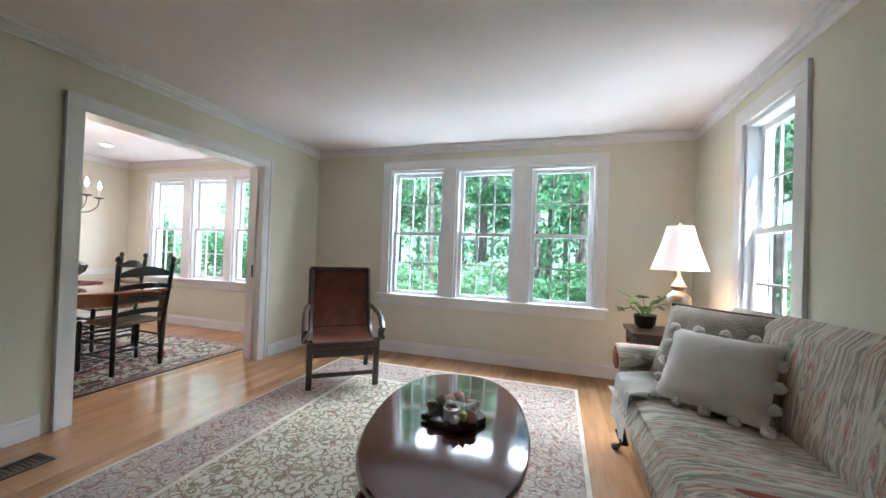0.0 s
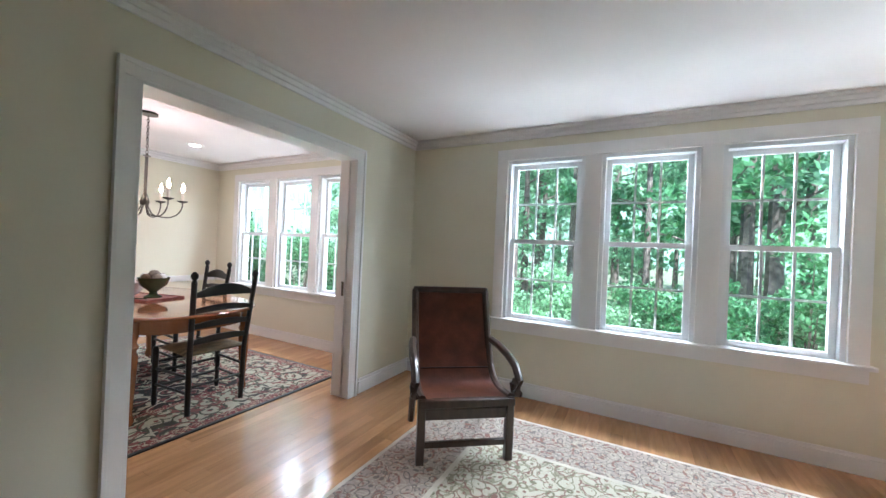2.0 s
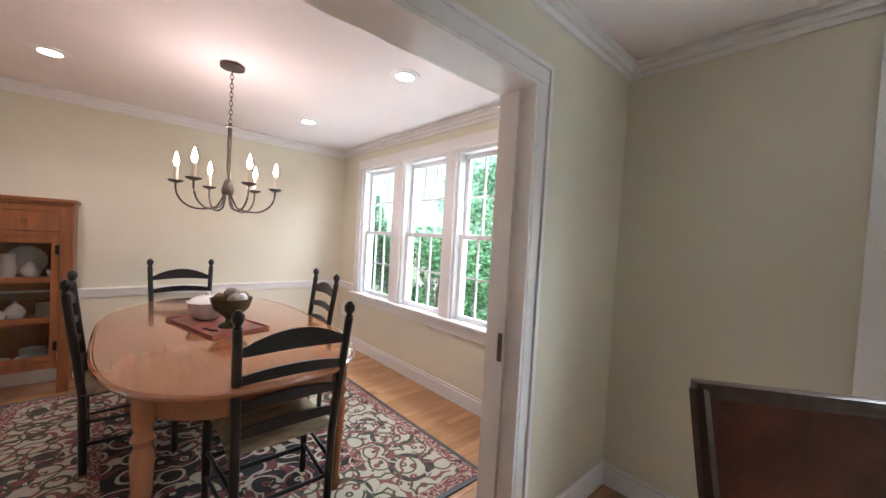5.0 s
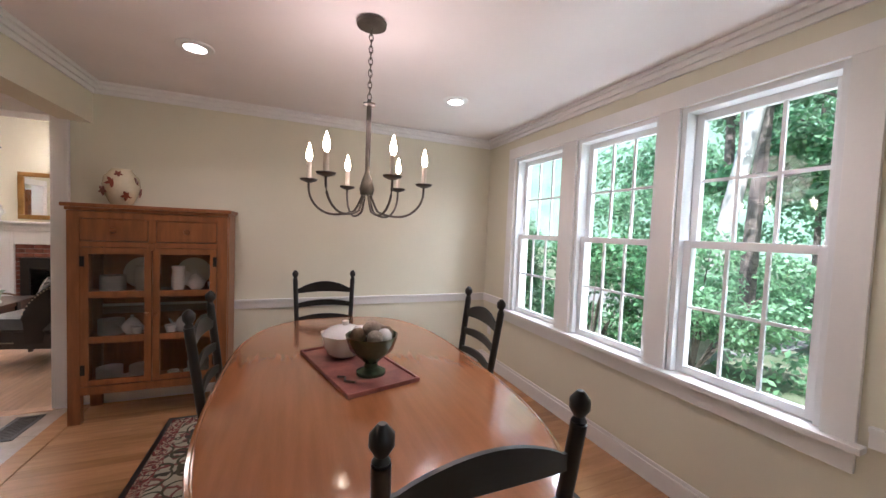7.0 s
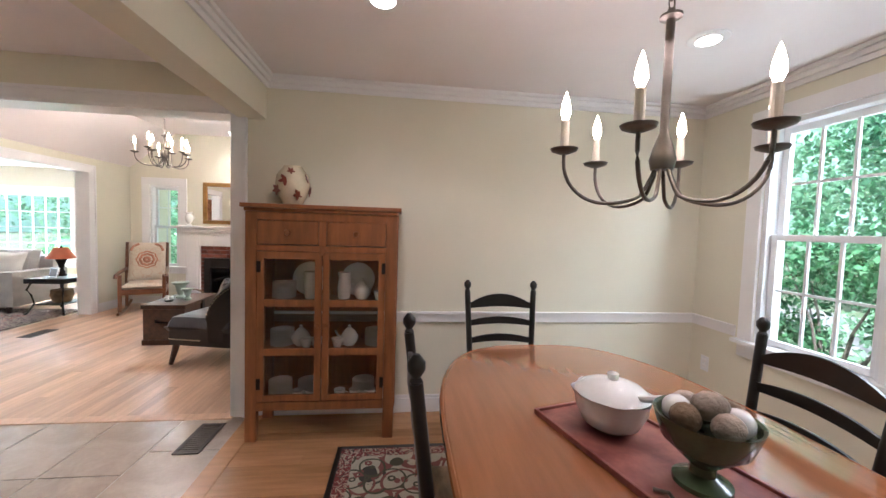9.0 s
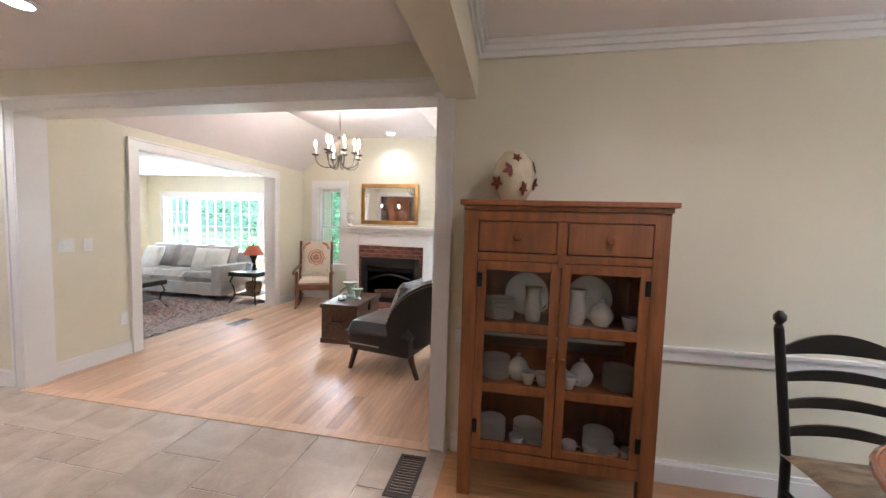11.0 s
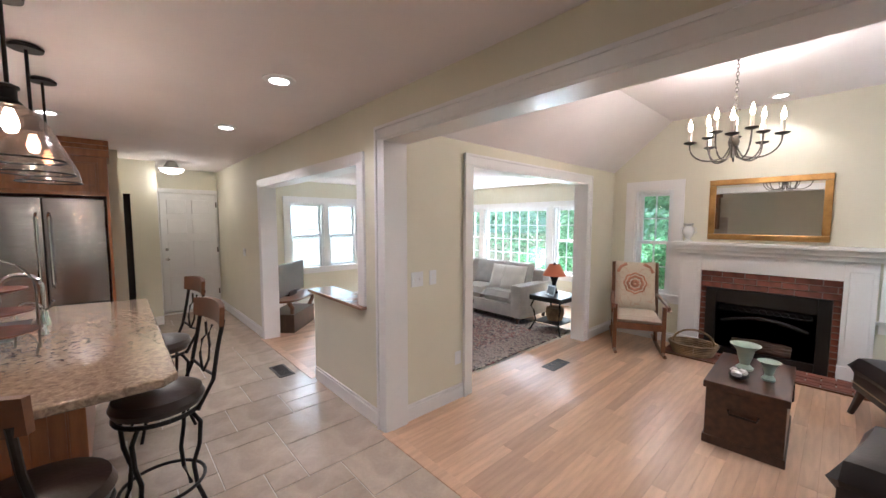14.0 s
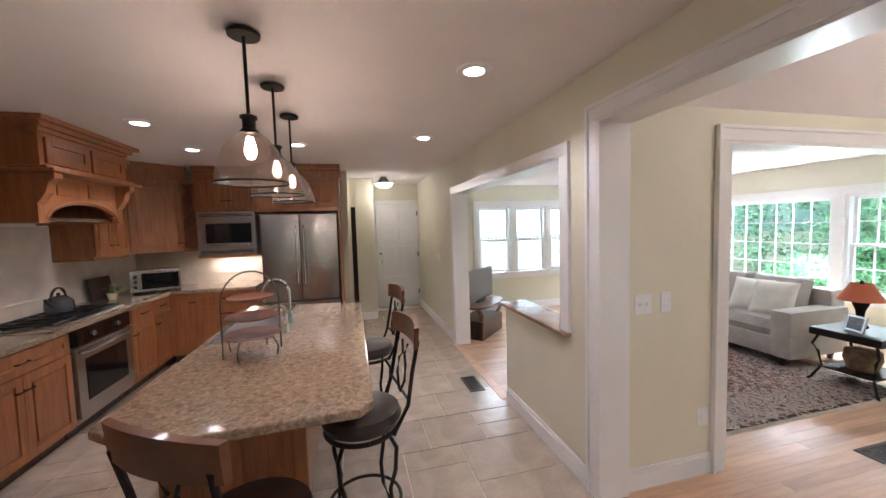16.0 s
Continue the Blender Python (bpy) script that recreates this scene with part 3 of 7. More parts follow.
window("window_6", "x", -10.05, 1, [(0.14, 0.60)], 0.60, 1.97, grid=(2, 2), case=0.12)
casing("door_casing", "y", [(-2.47, 1), (-2.61, -1)], -9.25, -7.10, 2.05, "white painted casing of the opening to the sun room", 0.08)
# the sun room
SOUTHW = [(-9.14, -8.52), (-8.44, -7.82), (-7.74, -7.10)]
SUNW = [(-6.45, -5.80), (-5.68, -4.06), (-3.95, -3.27)]
wall("wall_sunroom_west", "x", -11.1, -10.95, -6.95, -2.61, 0, 2.6, holes(SUNW, 0.55, 1.84))
wall("wall_sunroom_south", "y", -7.05, -6.90, -11.1, W1B, 0, 2.6, holes(SOUTHW, 0.68, 1.90))
window("window_7", "x", -10.95, 1, SUNW, 0.55, 1.84, grid=(3, 2))
window("window_8", "y", -6.90, 1, SOUTHW, 0.68, 1.90, grid=(1, 1))
# kitchen and hall
wall("wall_kitchen_north", "y", -1.46, -1.3, -2.86, -2.0, 0, 2.6)
wall("wall_kitchen_east", "x", -2.12, -2.0, -6.50, -1.46, 0, 2.6)
wall("wall_kitchen_south", "y", -6.50, -6.35, -4.86, -2.0, 0, 2.6)
wall("wall_hall_side", "x", -4.86, -4.76, -7.15, -6.50, 0, 2.6)
wall("wall_hall_north", "y", -7.25, -7.10, -5.28, -4.76, 0, 2.6, [(-4.98, -4.90, 0, 1.95)])
# Solid block behind the gap; the unlit room's darkness is its colour.
structure("unlit_gap_block", boxes((-5.0, -4.86, -7.40, -7.26, 0, 2.0)), DARK, "block behind a narrow gap, painted dark for the unlit interior", "wall")
wall("wall_hall_east", "x", -5.28, -5.16, -7.90, -7.25, 0, 2.6)
wall("wall_hall_end", "y", -8.05, -7.90, W1, -5.16, 0, 2.6)

# ceilings
structure("ceiling_living", boxes((W2, E1, -1.3, N, H, H + 0.1)), CEIL, "white painted plaster ceiling", "ceiling")
structure("ceiling_dining", boxes((W1, W2B, 1.01, N, H, H + 0.1)), CEIL, "white painted plaster ceiling", "ceiling")
structure("ceiling_kitchen", boxes((W1, -2.0, -7.98, 0.83, HK, HK + 0.1)), CEIL, "white painted plaster ceiling", "ceiling")
structure("ceiling_sunroom", boxes((-10.95, W1B, -6.90, -2.61, 2.28, 2.4)), CEIL, "white painted plaster ceiling", "ceiling")
vault = bmesh.new()
prof = [(-2.47, 2.24), (-1.78, 2.82), (0.02, 2.82), (0.90, 2.24)]
loop = prof + [(y, z + 0.1) for y, z in prof[::-1]]
ends = [[vault.verts.new((x, y, z)) for y, z in loop] for x in (-10.05, W1B)]
for i in range(len(loop)):
    vault.faces.new((ends[0][i], ends[0][(i + 1) % 8], ends[1][(i + 1) % 8], ends[1][i]))
vault.faces.new(ends[0])
vault.faces.new(ends[1][::-1])
structure("ceiling_vault", vault, CEIL, "white vaulted ceiling with sloped sides", "ceiling")
# Out-of-view slab, added to keep sun and sky light off the rooms.
structure("roof", boxes((-11.4, 1.8, -8.3, 4.7, 3.05, 3.15)), DARK, "unseen dark slab added over the ceilings to block sun and sky", "roof")

for axis, face, out, s0, s1 in [("y", N, -1, W2, E1), ("x", W2, 1, -1.3, N), ("x", E1, -1, -1.3, N), ("y", N, -1, W1, W2B), ("x", W1, 1, 1.01, N), ("x", W2B, -1, 1.01, N), ("y", 1.01, 1, W1, W2B)]:
    crown(axis, face, out, s0, s1)
for axis, face, out, s0, s1 in [("y", N, -1, W2, E1), ("x", W2, 1, 3.57, N), ("x", W2, 1, -1.3, 1.785), ("x", E1, -1, -1.3, N), ("y", N, -1, W1, W2B), ("x", W1, 1, 0.92, N), ("x", W2B, -1, 3.57, N),
                                ("x", W1, 1, -3.70, -2.565), ("x", W1, 1, -7.9, -5.41), ("y", -2.47, 1, -7.015, W1B), ("y", -2.47, 1, -10.05, -9.355), ("y", 0.90, -1, -10.05, W1B),
                                ("x", -10.05, 1, -2.47, -1.63), ("x", -10.05, 1, 0.03, 0.90), ("y", -6.90, 1, -10.95, W1B), ("x", -10.95, 1, -6.9, -2.61), ("y", -7.10, 1, -5.28, -5.0), ("x", -5.28, -1, -7.9, -7.25)]:
    baseboard(axis, face, out, s0, s1)
chair_rail("x", W1, 1, 0.93, N)
chair_rail("y", N, -1, W1, DIN[0][0] - 0.13)
chair_rail("y", N, -1, DIN[2][1] + 0.13, W2B)
chair_rail("x", W2B, -1, 3.57, N)

# pass-through trim, cap of the half wall
pt = tagged(new("pass_through_casing"), "white painted casing of the pass-through beside the half wall", "door casing", kind="structure")
mw = at_wall("x", W1, 1)
run("side_casing", mw, [(-2.80, -2.72, 0.001, 0.022, 0.90, 2.01)], TRIM, pt)
run("head_casing", mw, [(-5.40, -2.72, 0.001, 0.024, 2.01, 2.085)], TRIM, pt)
run("side_casing", mw, [(-5.40, -5.32, 0.001, 0.022, 0, 2.01)], TRIM, pt)
part("jamb", boxes((W1B - 0.02, W1 + 0.02, -5.34, -5.302, 0, 2.01), (W1B - 0.02, W1 + 0.02, -2.818, -2.78, 0.90, 2.01), (W1B - 0.02, W1 + 0.02, -5.302, -2.818, 1.992, 2.02), bev=0.003), TRIM, pt)
half_cap = tagged(part("half_wall_cap", boxes((W1B - 0.05, W1 + 0.05, -3.76, -2.72, 0.872, 0.898), bev=0.008), mat("cap_wood", (0.40, 0.24, 0.15), 0.2, coat=0.5)), "varnished wooden cap on the half wall", "wall cap", kind="structure")

# pocket doors, their edges showing in the jambs
for y0, y1 in ((3.415, 3.45), (1.92, 1.945)):
    d = tagged(new("door_pocket"), "white pocket door slid back into the wall", "door", kind="structure")
    part("door_edge", boxes((-2.805, -2.765, y0, y1, 0.01, 2.0), bev=0.003), TRIM, d)
    part("edge_pull", boxes((-2.797, -2.773, (y0 if y0 > 3 else y1 - 0.001) - 0.002, (y0 if y0 > 3 else y1) + 0.002, 0.86, 0.98)), PEWTER, d, "aged metal edge pull")

# hall door
hd = tagged(new("door_hall"), "white panelled entry door with steel knob, closed", "door", kind="structure")
part("door_leaf", boxes((-6.16, -5.36, -7.90, -7.865, 0.01, 2.02), bev=0.003), TRIM, hd)
for z0, z1 in ((0.15, 0.62), (0.74, 1.22), (1.34, 1.58), (1.68, 1.92)):
    for x0, x1 in ((-6.07, -5.80), (-5.72, -5.45)):
        part("door_panel", boxes((x0, x1, -7.866, -7.855, z0, z1), bev=0.008), TRIM, hd)
part("door_knob", moved(turned([(0.028, 0), (0.028, 0.008), (0.012, 0.012), (0.012, 0.035), (0.028, 0.045), (0.028, 0.06), (0.01, 0.07)]), pose(-5.43, -7.865, 0.92, -90)), STEEL, hd, smooth=True)
part("deadbolt", moved(turned([(0.026, 0), (0.026, 0.01), (0.02, 0.018)]), pose(-5.43, -7.865, 1.08, -90)), STEEL, hd, smooth=True)
for z in (0.25, 1.0, 1.8):
    part("hinge", boxes((-6.175, -6.155, -7.868, -7.855, z, z + 0.09)), PEWTER, hd)
part("door_casing", boxes((-6.19, -6.165, -7.90, -7.87, 0, 2.10), (-5.355, -5.285, -7.90, -7.87, 0, 2.10), (-6.165, -5.355, -7.90, -7.87, 2.025, 2.10), bev=0.004), TRIM, hd)

# ---- small shared things ----
def downlight(x, y, z=H):
    d = thing("ceiling_light", (x, y, z), label="round recessed ceiling downlight with white trim, lit", category="downlight", group="recessed ceiling lights")
    part("trim_ring", turned([(0.058, -0.012), (0.062, -0.004), (0.092, -0.006), (0.096, -0.0005)], 28), TRIM, d, smooth=True)
    part("diffuser", turned([(0.056, -0.010), (0.056, -0.0125)], 24), DISC, d, "glowing diffuser")


for x, y in ((-5.216, 1.85), (-5.27, 3.50), (-3.78, 3.54), (-5.57, -2.65), (-5.59, -4.16), (-4.42, -4.59), (-3.39, -4.93), (-3.40, -3.97), (-5.54, -1.24)):
    downlight(x, y, H if y > 0 else HK)
downlight(-9.75, -0.75, 2.82)


def register(x, y, rz):
    v = thing("floor_register", (x, y, 0.001), rz, "dark metal louvred floor register", "floor vent", "floor registers")
    part("frame", boxes((-0.17, 0.17, -0.075, -0.055, 0, 0.006), (-0.17, 0.17, 0.055, 0.075, 0, 0.006), (-0.17, -0.15, -0.055, 0.055, 0, 0.006), (0.15, 0.17, -0.055, 0.055, 0, 0.006)), SLATE, v)
    for i in range(14):
        part("slat", boxes((-0.145 + i * 0.0215, -0.134 + i * 0.0215, -0.055, 0.055, 0.0, 0.004)), SLATE, v)


register(-5.92, 0.72, 0)
register(-6.0, -4.12, 90)
register(-8.27, -2.28, 0)
register(-2.38, 1.50, 90)
register(-8.4, 0.77, 0)


def wall_plate(axis, face, out, s, z, kind):
    m = at_wall(axis, face, out)
    p = tagged(new("light_switch" if kind == "switch" else "wall_outlet"), "white plastic " + ("double light switch plate" if kind == "switch" else "electrical outlet plate") + " on the wall", "switch" if kind == "switch" else "outlet", kind + " plates")
    w = 0.058 if kind == "switch" else 0.036
    run("plate", m, [(s - w, s + w, 0.0005, 0.006, z - 0.058, z + 0.058)], VINYL, p, bev=0.002)
    if kind == "switch":
        for d in (-0.024, 0.024):
            run("toggle", m, [(s + d - 0.006, s + d + 0.006, 0.006, 0.016, z - 0.010, z + 0.012)], TRIM, p, bev=0.002)
    else:
        for d in (-0.02, 0.02):
            run("socket", m, [(s - 0.016, s + 0.016, 0.006, 0.0085, z + d - 0.013, z + d + 0.013)], TRIM, p, bev=0.003)


wall_plate("y", -2.47, 1, -6.50, 1.11, "switch")
wall_plate("y", -2.47, 1, -6.66, 1.11, "outlet")
wall_plate("y", -2.47, 1, -6.95, 0.37, "outlet")
wall_plate("y", N, -1, 0.95, 0.36, "outlet")
wall_plate("y", N, -1, -3.05, 0.40, "outlet")
wall_plate("y", N, -1, -6.05, 0.40, "outlet")
wall_plate("x", W1, 1, -6.2, 1.10, "switch")


def rug(name, x0, x1, y0, y1, bands, label, fringe=False):
    """bands: (width, material, part name) from the edge inwards; the last has no width."""
    r = thing(name, (0, 0, 0), label=label, category="rug")
    a0, a1, b0, b1, z = x0, x1, y0, y1, 0.009
    for w, material, nm in bands:
        if w is None:
            part(nm, boxes((a0, a1, b0, b1, 0.001, z)), material, r)
            break
        part(nm, boxes((a0, a1, b0, b0 + w, 0.001, z), (a0, a1, b1 - w, b1, 0.001, z), (a0, a0 + w, b0 + w, b1 - w, 0.001, z), (a1 - w, a1, b0 + w, b1 - w, 0.001, z)), material, r)
        a0, a1, b0, b1 = a0 + w, a1 - w, b0 + w, b1 - w
    if fringe:
        bm = bmesh.new()
        rng = random.Random(3)
        for i in range(int((x1 - x0) / 0.012)):
            x = x0 + i * 0.012
            box(bm, x, x + 0.005, y1, y1 + rng.uniform(0.03, 0.05), 0.001, 0.005)
        part("fringe", bm, RUG_E, r, "knotted ivory fringe")
    return r


rug("area_rug", -1.97, 0.43, 0.55, 3.87, [(0.025, RUG_E, "binding"), (0.07, RUG_LB, "guard_band"), (0.34, RUG_LB, "border"), (0.03, RUG_E, "inner_band"), (None, RUG_L, "field")], "ivory floral wool rug with a dusty rose border")
rug("area_rug", -5.76, -3.16, 1.60, 3.84, [(0.03, BLACK, "binding"), (0.075, RUG_DR, "guard_band"), (0.40, RUG_DB, "border"), (0.05, RUG_DR, "inner_band"), (None, RUG_D, "field")], "black and beige floral wool rug under the dining table")
rug("area_rug", -9.55, -7.25, -5.3, -2.76, [(0.03, RUG_D, "binding"), (0.09, RUG_BB, "guard_band"), (0.28, RUG_BB, "border"), (None, RUG_B, "field")], "navy and red oriental rug with ivory fringe", True)

# ---- living room ----


def planter_chair():
    """Low leather sling chair with scrolled arms; front towards -y."""
    c = thing("armchair", (-1.66, 3.36, 0), 38, "low tan leather sling chair with dark wooden scrolled arms", "armchair")
    side = [(0.30, 0.40), (0.10, 0.375), (-0.04, 0.40), (-0.14, 0.50), (-0.24, 0.70), (-0.34, 0.98)]
    side = [(-y, z) for y, z in side]
    # the seat and back as one curved leather sheet
    n = 24
    pts = []
    for i in range(n + 1):
        k = i / n * (len(side) - 1)
        j = min(int(k), len(side) - 2)
        f = k - j
        p0, p1, p2, p3 = (Vector(side[max(0, min(len(side) - 1, q))]) for q in (j - 1, j, j + 1, j + 2))
        pts.append(0.5 * (2 * p1 + (p2 - p0) * f + (2 * p0 - 5 * p1 + 4 * p2 - p3) * f * f + (3 * p1 - p0 - 3 * p2 + p3) * f ** 3))
    bm = bmesh.new()
    rows = []
    for q in pts:
        rows.append([bm.verts.new((u * 0.25, q.x, q.y + 0.022 * (u * u - 1) * 0.6)) for u in (-1, -0.6, -0.2, 0.2, 0.6, 1)])
    for a, b in zip(rows, rows[1:]):
        for k in range(5):
            bm.faces.new((a[k], a[k + 1], b[k + 1], b[k]))
    r = bmesh.ops.solidify(bm, geom=bm.faces[:], thickness=0.02)
    part("sling", bm, LEATHER, c, "tan leather sling with seams", True)
    part("seam", boxes((-0.24, 0.24, 0.075, 0.083, 0.455, 0.462)), BROWNLEA, c)
    for s in (-1, 1):
        x = s * 0.275
        part("side_rail", bar([(x, p.x, p.y - 0.005) for p in pts], 0.026, 8), DARKWOOD, c, smooth=True)
        part("arm", bar([(x + s * 0.02, 0.18, 0.63), (x + s * 0.035, 0.06, 0.62), (x + s * 0.045, -0.10, 0.60), (x + s * 0.045, -0.24, 0.57), (x + s * 0.045, -0.32, 0.50), (x + s * 0.045, -0.31, 0.42), (x + s * 0.045, -0.25, 0.40), (x + s * 0.045, -0.22, 0.45), (x + s * 0.045, -0.255, 0.475)], 0.026, 8), DARKWOOD, c, "dark scrolled arm", True)
        part("front_leg", boxes((x - 0.024, x + 0.024, -0.31, -0.26, 0, 0.40), bev=0.008), DARKWOOD, c)
        part("back_leg", bar([(x, 0.28, 0), (x, 0.20, 0.2), (x, 0.12, 0.40)], 0.025, 6), DARKWOOD, c)
    part("front_rail", boxes((-0.30, 0.30, -0.32, -0.27, 0.345, 0.395), bev=0.012), DARKWOOD, c)
    part("apron", boxes((-0.25, 0.25, -0.30, -0.275, 0.27, 0.335), bev=0.005), DARKWOOD, c)
    part("stretcher", boxes((-0.25, 0.25, -0.295, -0.27, 0.10, 0.135), bev=0.005), DARKWOOD, c)
    part("top_rail", boxes((-0.29, 0.29, 0.32, 0.365, 0.955, 1.0), bev=0.014), DARKWOOD, c)


planter_chair()


def coffee_table():
    t = thing("coffee_table", (-0.20, 1.96, 0.009), 10, "glossy red mahogany oval coffee table on cabriole legs", "coffee table")
    part("tabletop", plate(oval(0.34, 0.60, 56, 2.3), 0.415, 0.445, 0.010, 3), MAHOG, t, smooth=True)
    part("apron", plate(oval(0.25, 0.50, 40, 2.3), 0.34, 0.414), MAHOG, t, smooth=True)
    for sx in (-1, 1):
        for sy in (-1, 1):
            x, y = sx * 0.19, sy * 0.40
            part("leg", bar([(x, y, 0.40), (x + sx * 0.05, y + sy * 0.06, 0.33), (x + sx * 0.05, y + sy * 0.06, 0.22), (x + sx * 0.01, y + sy * 0.02, 0.10), (x + sx * 0.035, y + sy * 0.045, 0.02), (x + sx * 0.05, y + sy * 0.06, 0.008)], 0.035, 8, 0.018), MAHOG, t, smooth=True)


coffee_table()
dish = thing("shell_bowl", (-0.17, 1.95, 0.456), 20, "dark leaf-shaped bowl filled with seashells and a candle", "bowl")
part("bowl", plate([(x + 0.02 * math.sin(3 * i), y) for i, (x, y) in enumerate(oval(0.13, 0.11, 20, 1.6))], 0.0, 0.028, 0.008), DARKWOOD, dish)
rng = random.Random(4)
for i in range(22):
    a, k = rng.uniform(0, 6.28), rng.uniform(0.0, 0.105)
    s = rng.uniform(0.022, 0.038)
    part("shell", moved(turned([(0.004, -1), (0.7, -0.5), (0.9, 0), (0.5, 0.6), (0.02, 1.1)], 8), pose(k * math.cos(a), k * math.sin(a), 0.042 + rng.uniform(0, 0.02), rng.uniform(0, 180), rng.uniform(0, 90), 0) @ Matrix.Scale(s, 4)),
         rng.choice([CREAMCER, TWINE, SHELLPINK, CERAMIC]), dish, smooth=True)
part("candle", turned([(0.036, 0.03), (0.036, 0.072), (0.030, 0.072), (0.028, 0.066)], 20, x=-0.02, y=-0.04), CERAMIC, dish, "white tealight candle")


def striped_sofa():
    s = thing("sofa", (0, 0, 0), label="camelback sofa in striped beige, grey and rust tapestry", category="sofa")
    y0, y1 = 0.35, 2.98
    part("base", boxes((0.64, 1.36, y0, y1, 0.16, 0.32), bev=0.03), STRIPES, s, smooth=True)
    part("seat_cushion", moved(cushion(0.80, y1 - y0 - 0.20, 0.22, 18, 6, 0.35), pose(0.95, (y0 + y1) / 2, 0.40)), STRIPES, s, "striped tapestry seat cushion", True)
    back = bmesh.new()
    rows = []
    ny = 30
    for j in range(ny + 1):
        y = y0 + 0.1 + (y1 - y0 - 0.12) * j / ny
        top = 0.92 + 0.05 * math.sin(math.pi * j / ny)
        ring = [(1.12, 0.40), (1.10, 0.55), (1.13, 0.72), (1.17, top - 0.06), (1.23, top), (1.31, top - 0.02), (1.36, top - 0.12), (1.38, 0.35)]
        rows.append([back.verts.new((x, y, z)) for x, z in ring])
    for a, b in zip(rows, rows[1:]):
        for k in range(7):
            back.faces.new((a[k], a[k + 1], b[k + 1], b[k]))
    back.faces.new(rows[0])
    back.faces.new(rows[-1][::-1])
    part("backrest", back, STRIPES, s, "striped tapestry back", True)
    for y, sg in ((y1 - 0.10, 1), (y0 + 0.10, -1)):
        arm = bmesh.new()
        box(arm, 0.66, 1.34, y - 0.06, y + 0.06, 0.16, 0.56, bev=0.03)
        tube(arm, [(0.60, y + sg * 0.02, 0.575), (0.64, y + sg * 0.02, 0.58), (1.34, y + sg * 0.02, 0.58)], 0.085, 16)
        part("arm", arm, STRIPES, s, "rolled arm in striped tapestry", True)
        part("arm_panel", moved(turned([(0.072, 0), (0.072, 0.012), (0.05, 0.02)], 18), pose(0.60, y + sg * 0.02, 0.575, 0, -90, 0)), REDSTRIPE, s, "rust woven arm front")
        for x in (0.66, 1.28):
            part("leg", bar([(x, y, 0.18), (x - 0.03, y + sg * 0.02, 0.12), (x - 0.01, y, 0.06), (x - 0.05, y + sg * 0.03, 0.02), (x - 0.065, y + sg * 0.04, 0.012)], 0.035, 8, 0.02), DARKWOOD, s, smooth=True)
    for k, (y, w) in enumerate(((2.35, 0.05), (1.55, 0.06), (1.0, 0.05))):
        part("rust_stripe", boxes((1.088, 1.10, y, y + w, 0.52, 0.60), bev=0.005), REDSTRIPE, s)
    rng = random.Random(21)
    for k in range(4):
        y, x, L = rng.uniform(0.8, 2.7), rng.uniform(0.70, 0.95), rng.uniform(0.10, 0.22)
        part("rust_streak", plate([(x + L * u, y + 0.012 * math.sin(7 * u + k) + w * (0.018 if 0 < u < 1 else 0.004)) for u, w in ((0, -1), (0.3, -1), (0.7, -1), (1, -1), (1, 1), (0.7, 1), (0.3, 1), (0, 1))], 0.505, 0.5115), REDSTRIPE, s, "rust woven streak")
    return s


striped_sofa()
pil = thing("throw_pillow", (0.93, 2.38, 0.66), label="white cotton pillow with tassels, leaning on the sofa", category="pillow")
mp = pose(0, 0, 0.02, 58, 0, -40)
part("cover", moved(cushion(0.44, 0.37, 0.17), mp), WHITEFAB, pil, smooth=True)
for i in range(16):
    e = i / 4
    u, v = ((e * 2 - 1, 1), (1, (e - 1) * -2 + 1), (1 - (e - 2) * 2, -1), (-1, (e - 3) * 2 - 1))[int(e)]
    part("tassel", moved(turned([(0.008, -0.02), (0.026, 0.0), (0.024, 0.02), (0.006, 0.035)], 8), mp @ pose(u * 0.212, v * 0.178, 0, 90, 0, math.degrees(math.atan2(v, u)) + 90)), WHITEFAB, pil, smooth=True)
pil2 = thing("throw_pillow", (0.99, 2.66, 0.70), label="beige knitted pillow with dark corded edge on the sofa", category="pillow")
mp = pose(0, 0, 0.03, 66, 0, -50)
part("cover", moved(cushion(0.52, 0.44, 0.17), mp), KNIT, pil2, smooth=True)
part("cord", moved(bar([(-0.25, 0.21, 0), (-0.1, 0.205, 0), (0.1, 0.205, 0), (0.25, 0.21, 0), (0.255, 0, 0), (0.25, -0.21, 0)], 0.012), mp), DARKWOOD, pil2, "dark braided edge")
pil3 = thing("throw_pillow", (1.02, 1.15, 0.64), label="beige knitted pillow leaning on the sofa back", category="pillow")
part("cover", moved(cushion(0.50, 0.46, 0.20), pose(0, 0, 0.05, 68, 0, -92)), KNIT, pil3, smooth=True)
blanket = bmesh.new()
rows = []
for i in range(20):
    u = i / 19
    row = []
    for j in range(16):
        v = j / 15
        x = 1.0 - 0.52 * u
        z = 0.522 if u < 0.78 else 0.522 - (u - 0.78) * 1.1
        if u >= 0.78:
            x = 1.0 - 0.52 * 0.78 - (u - 0.78) * 0.12 - 0.01
        row.append(blanket.verts.new((x, 2.42 + 0.42 * v + 0.03 * math.sin(5 * u), z + 0.014 * math.sin(9 * v + 3 * u) + 0.012 * math.sin(17 * v))))
    rows.append(row)
for a, b in zip(rows, rows[1:]):
    for k in range(15):
        blanket.faces.new((a[k], a[k + 1], b[k + 1], b[k]))
bmesh.ops.solidify(blanket, geom=blanket.faces[:], thickness=0.025)
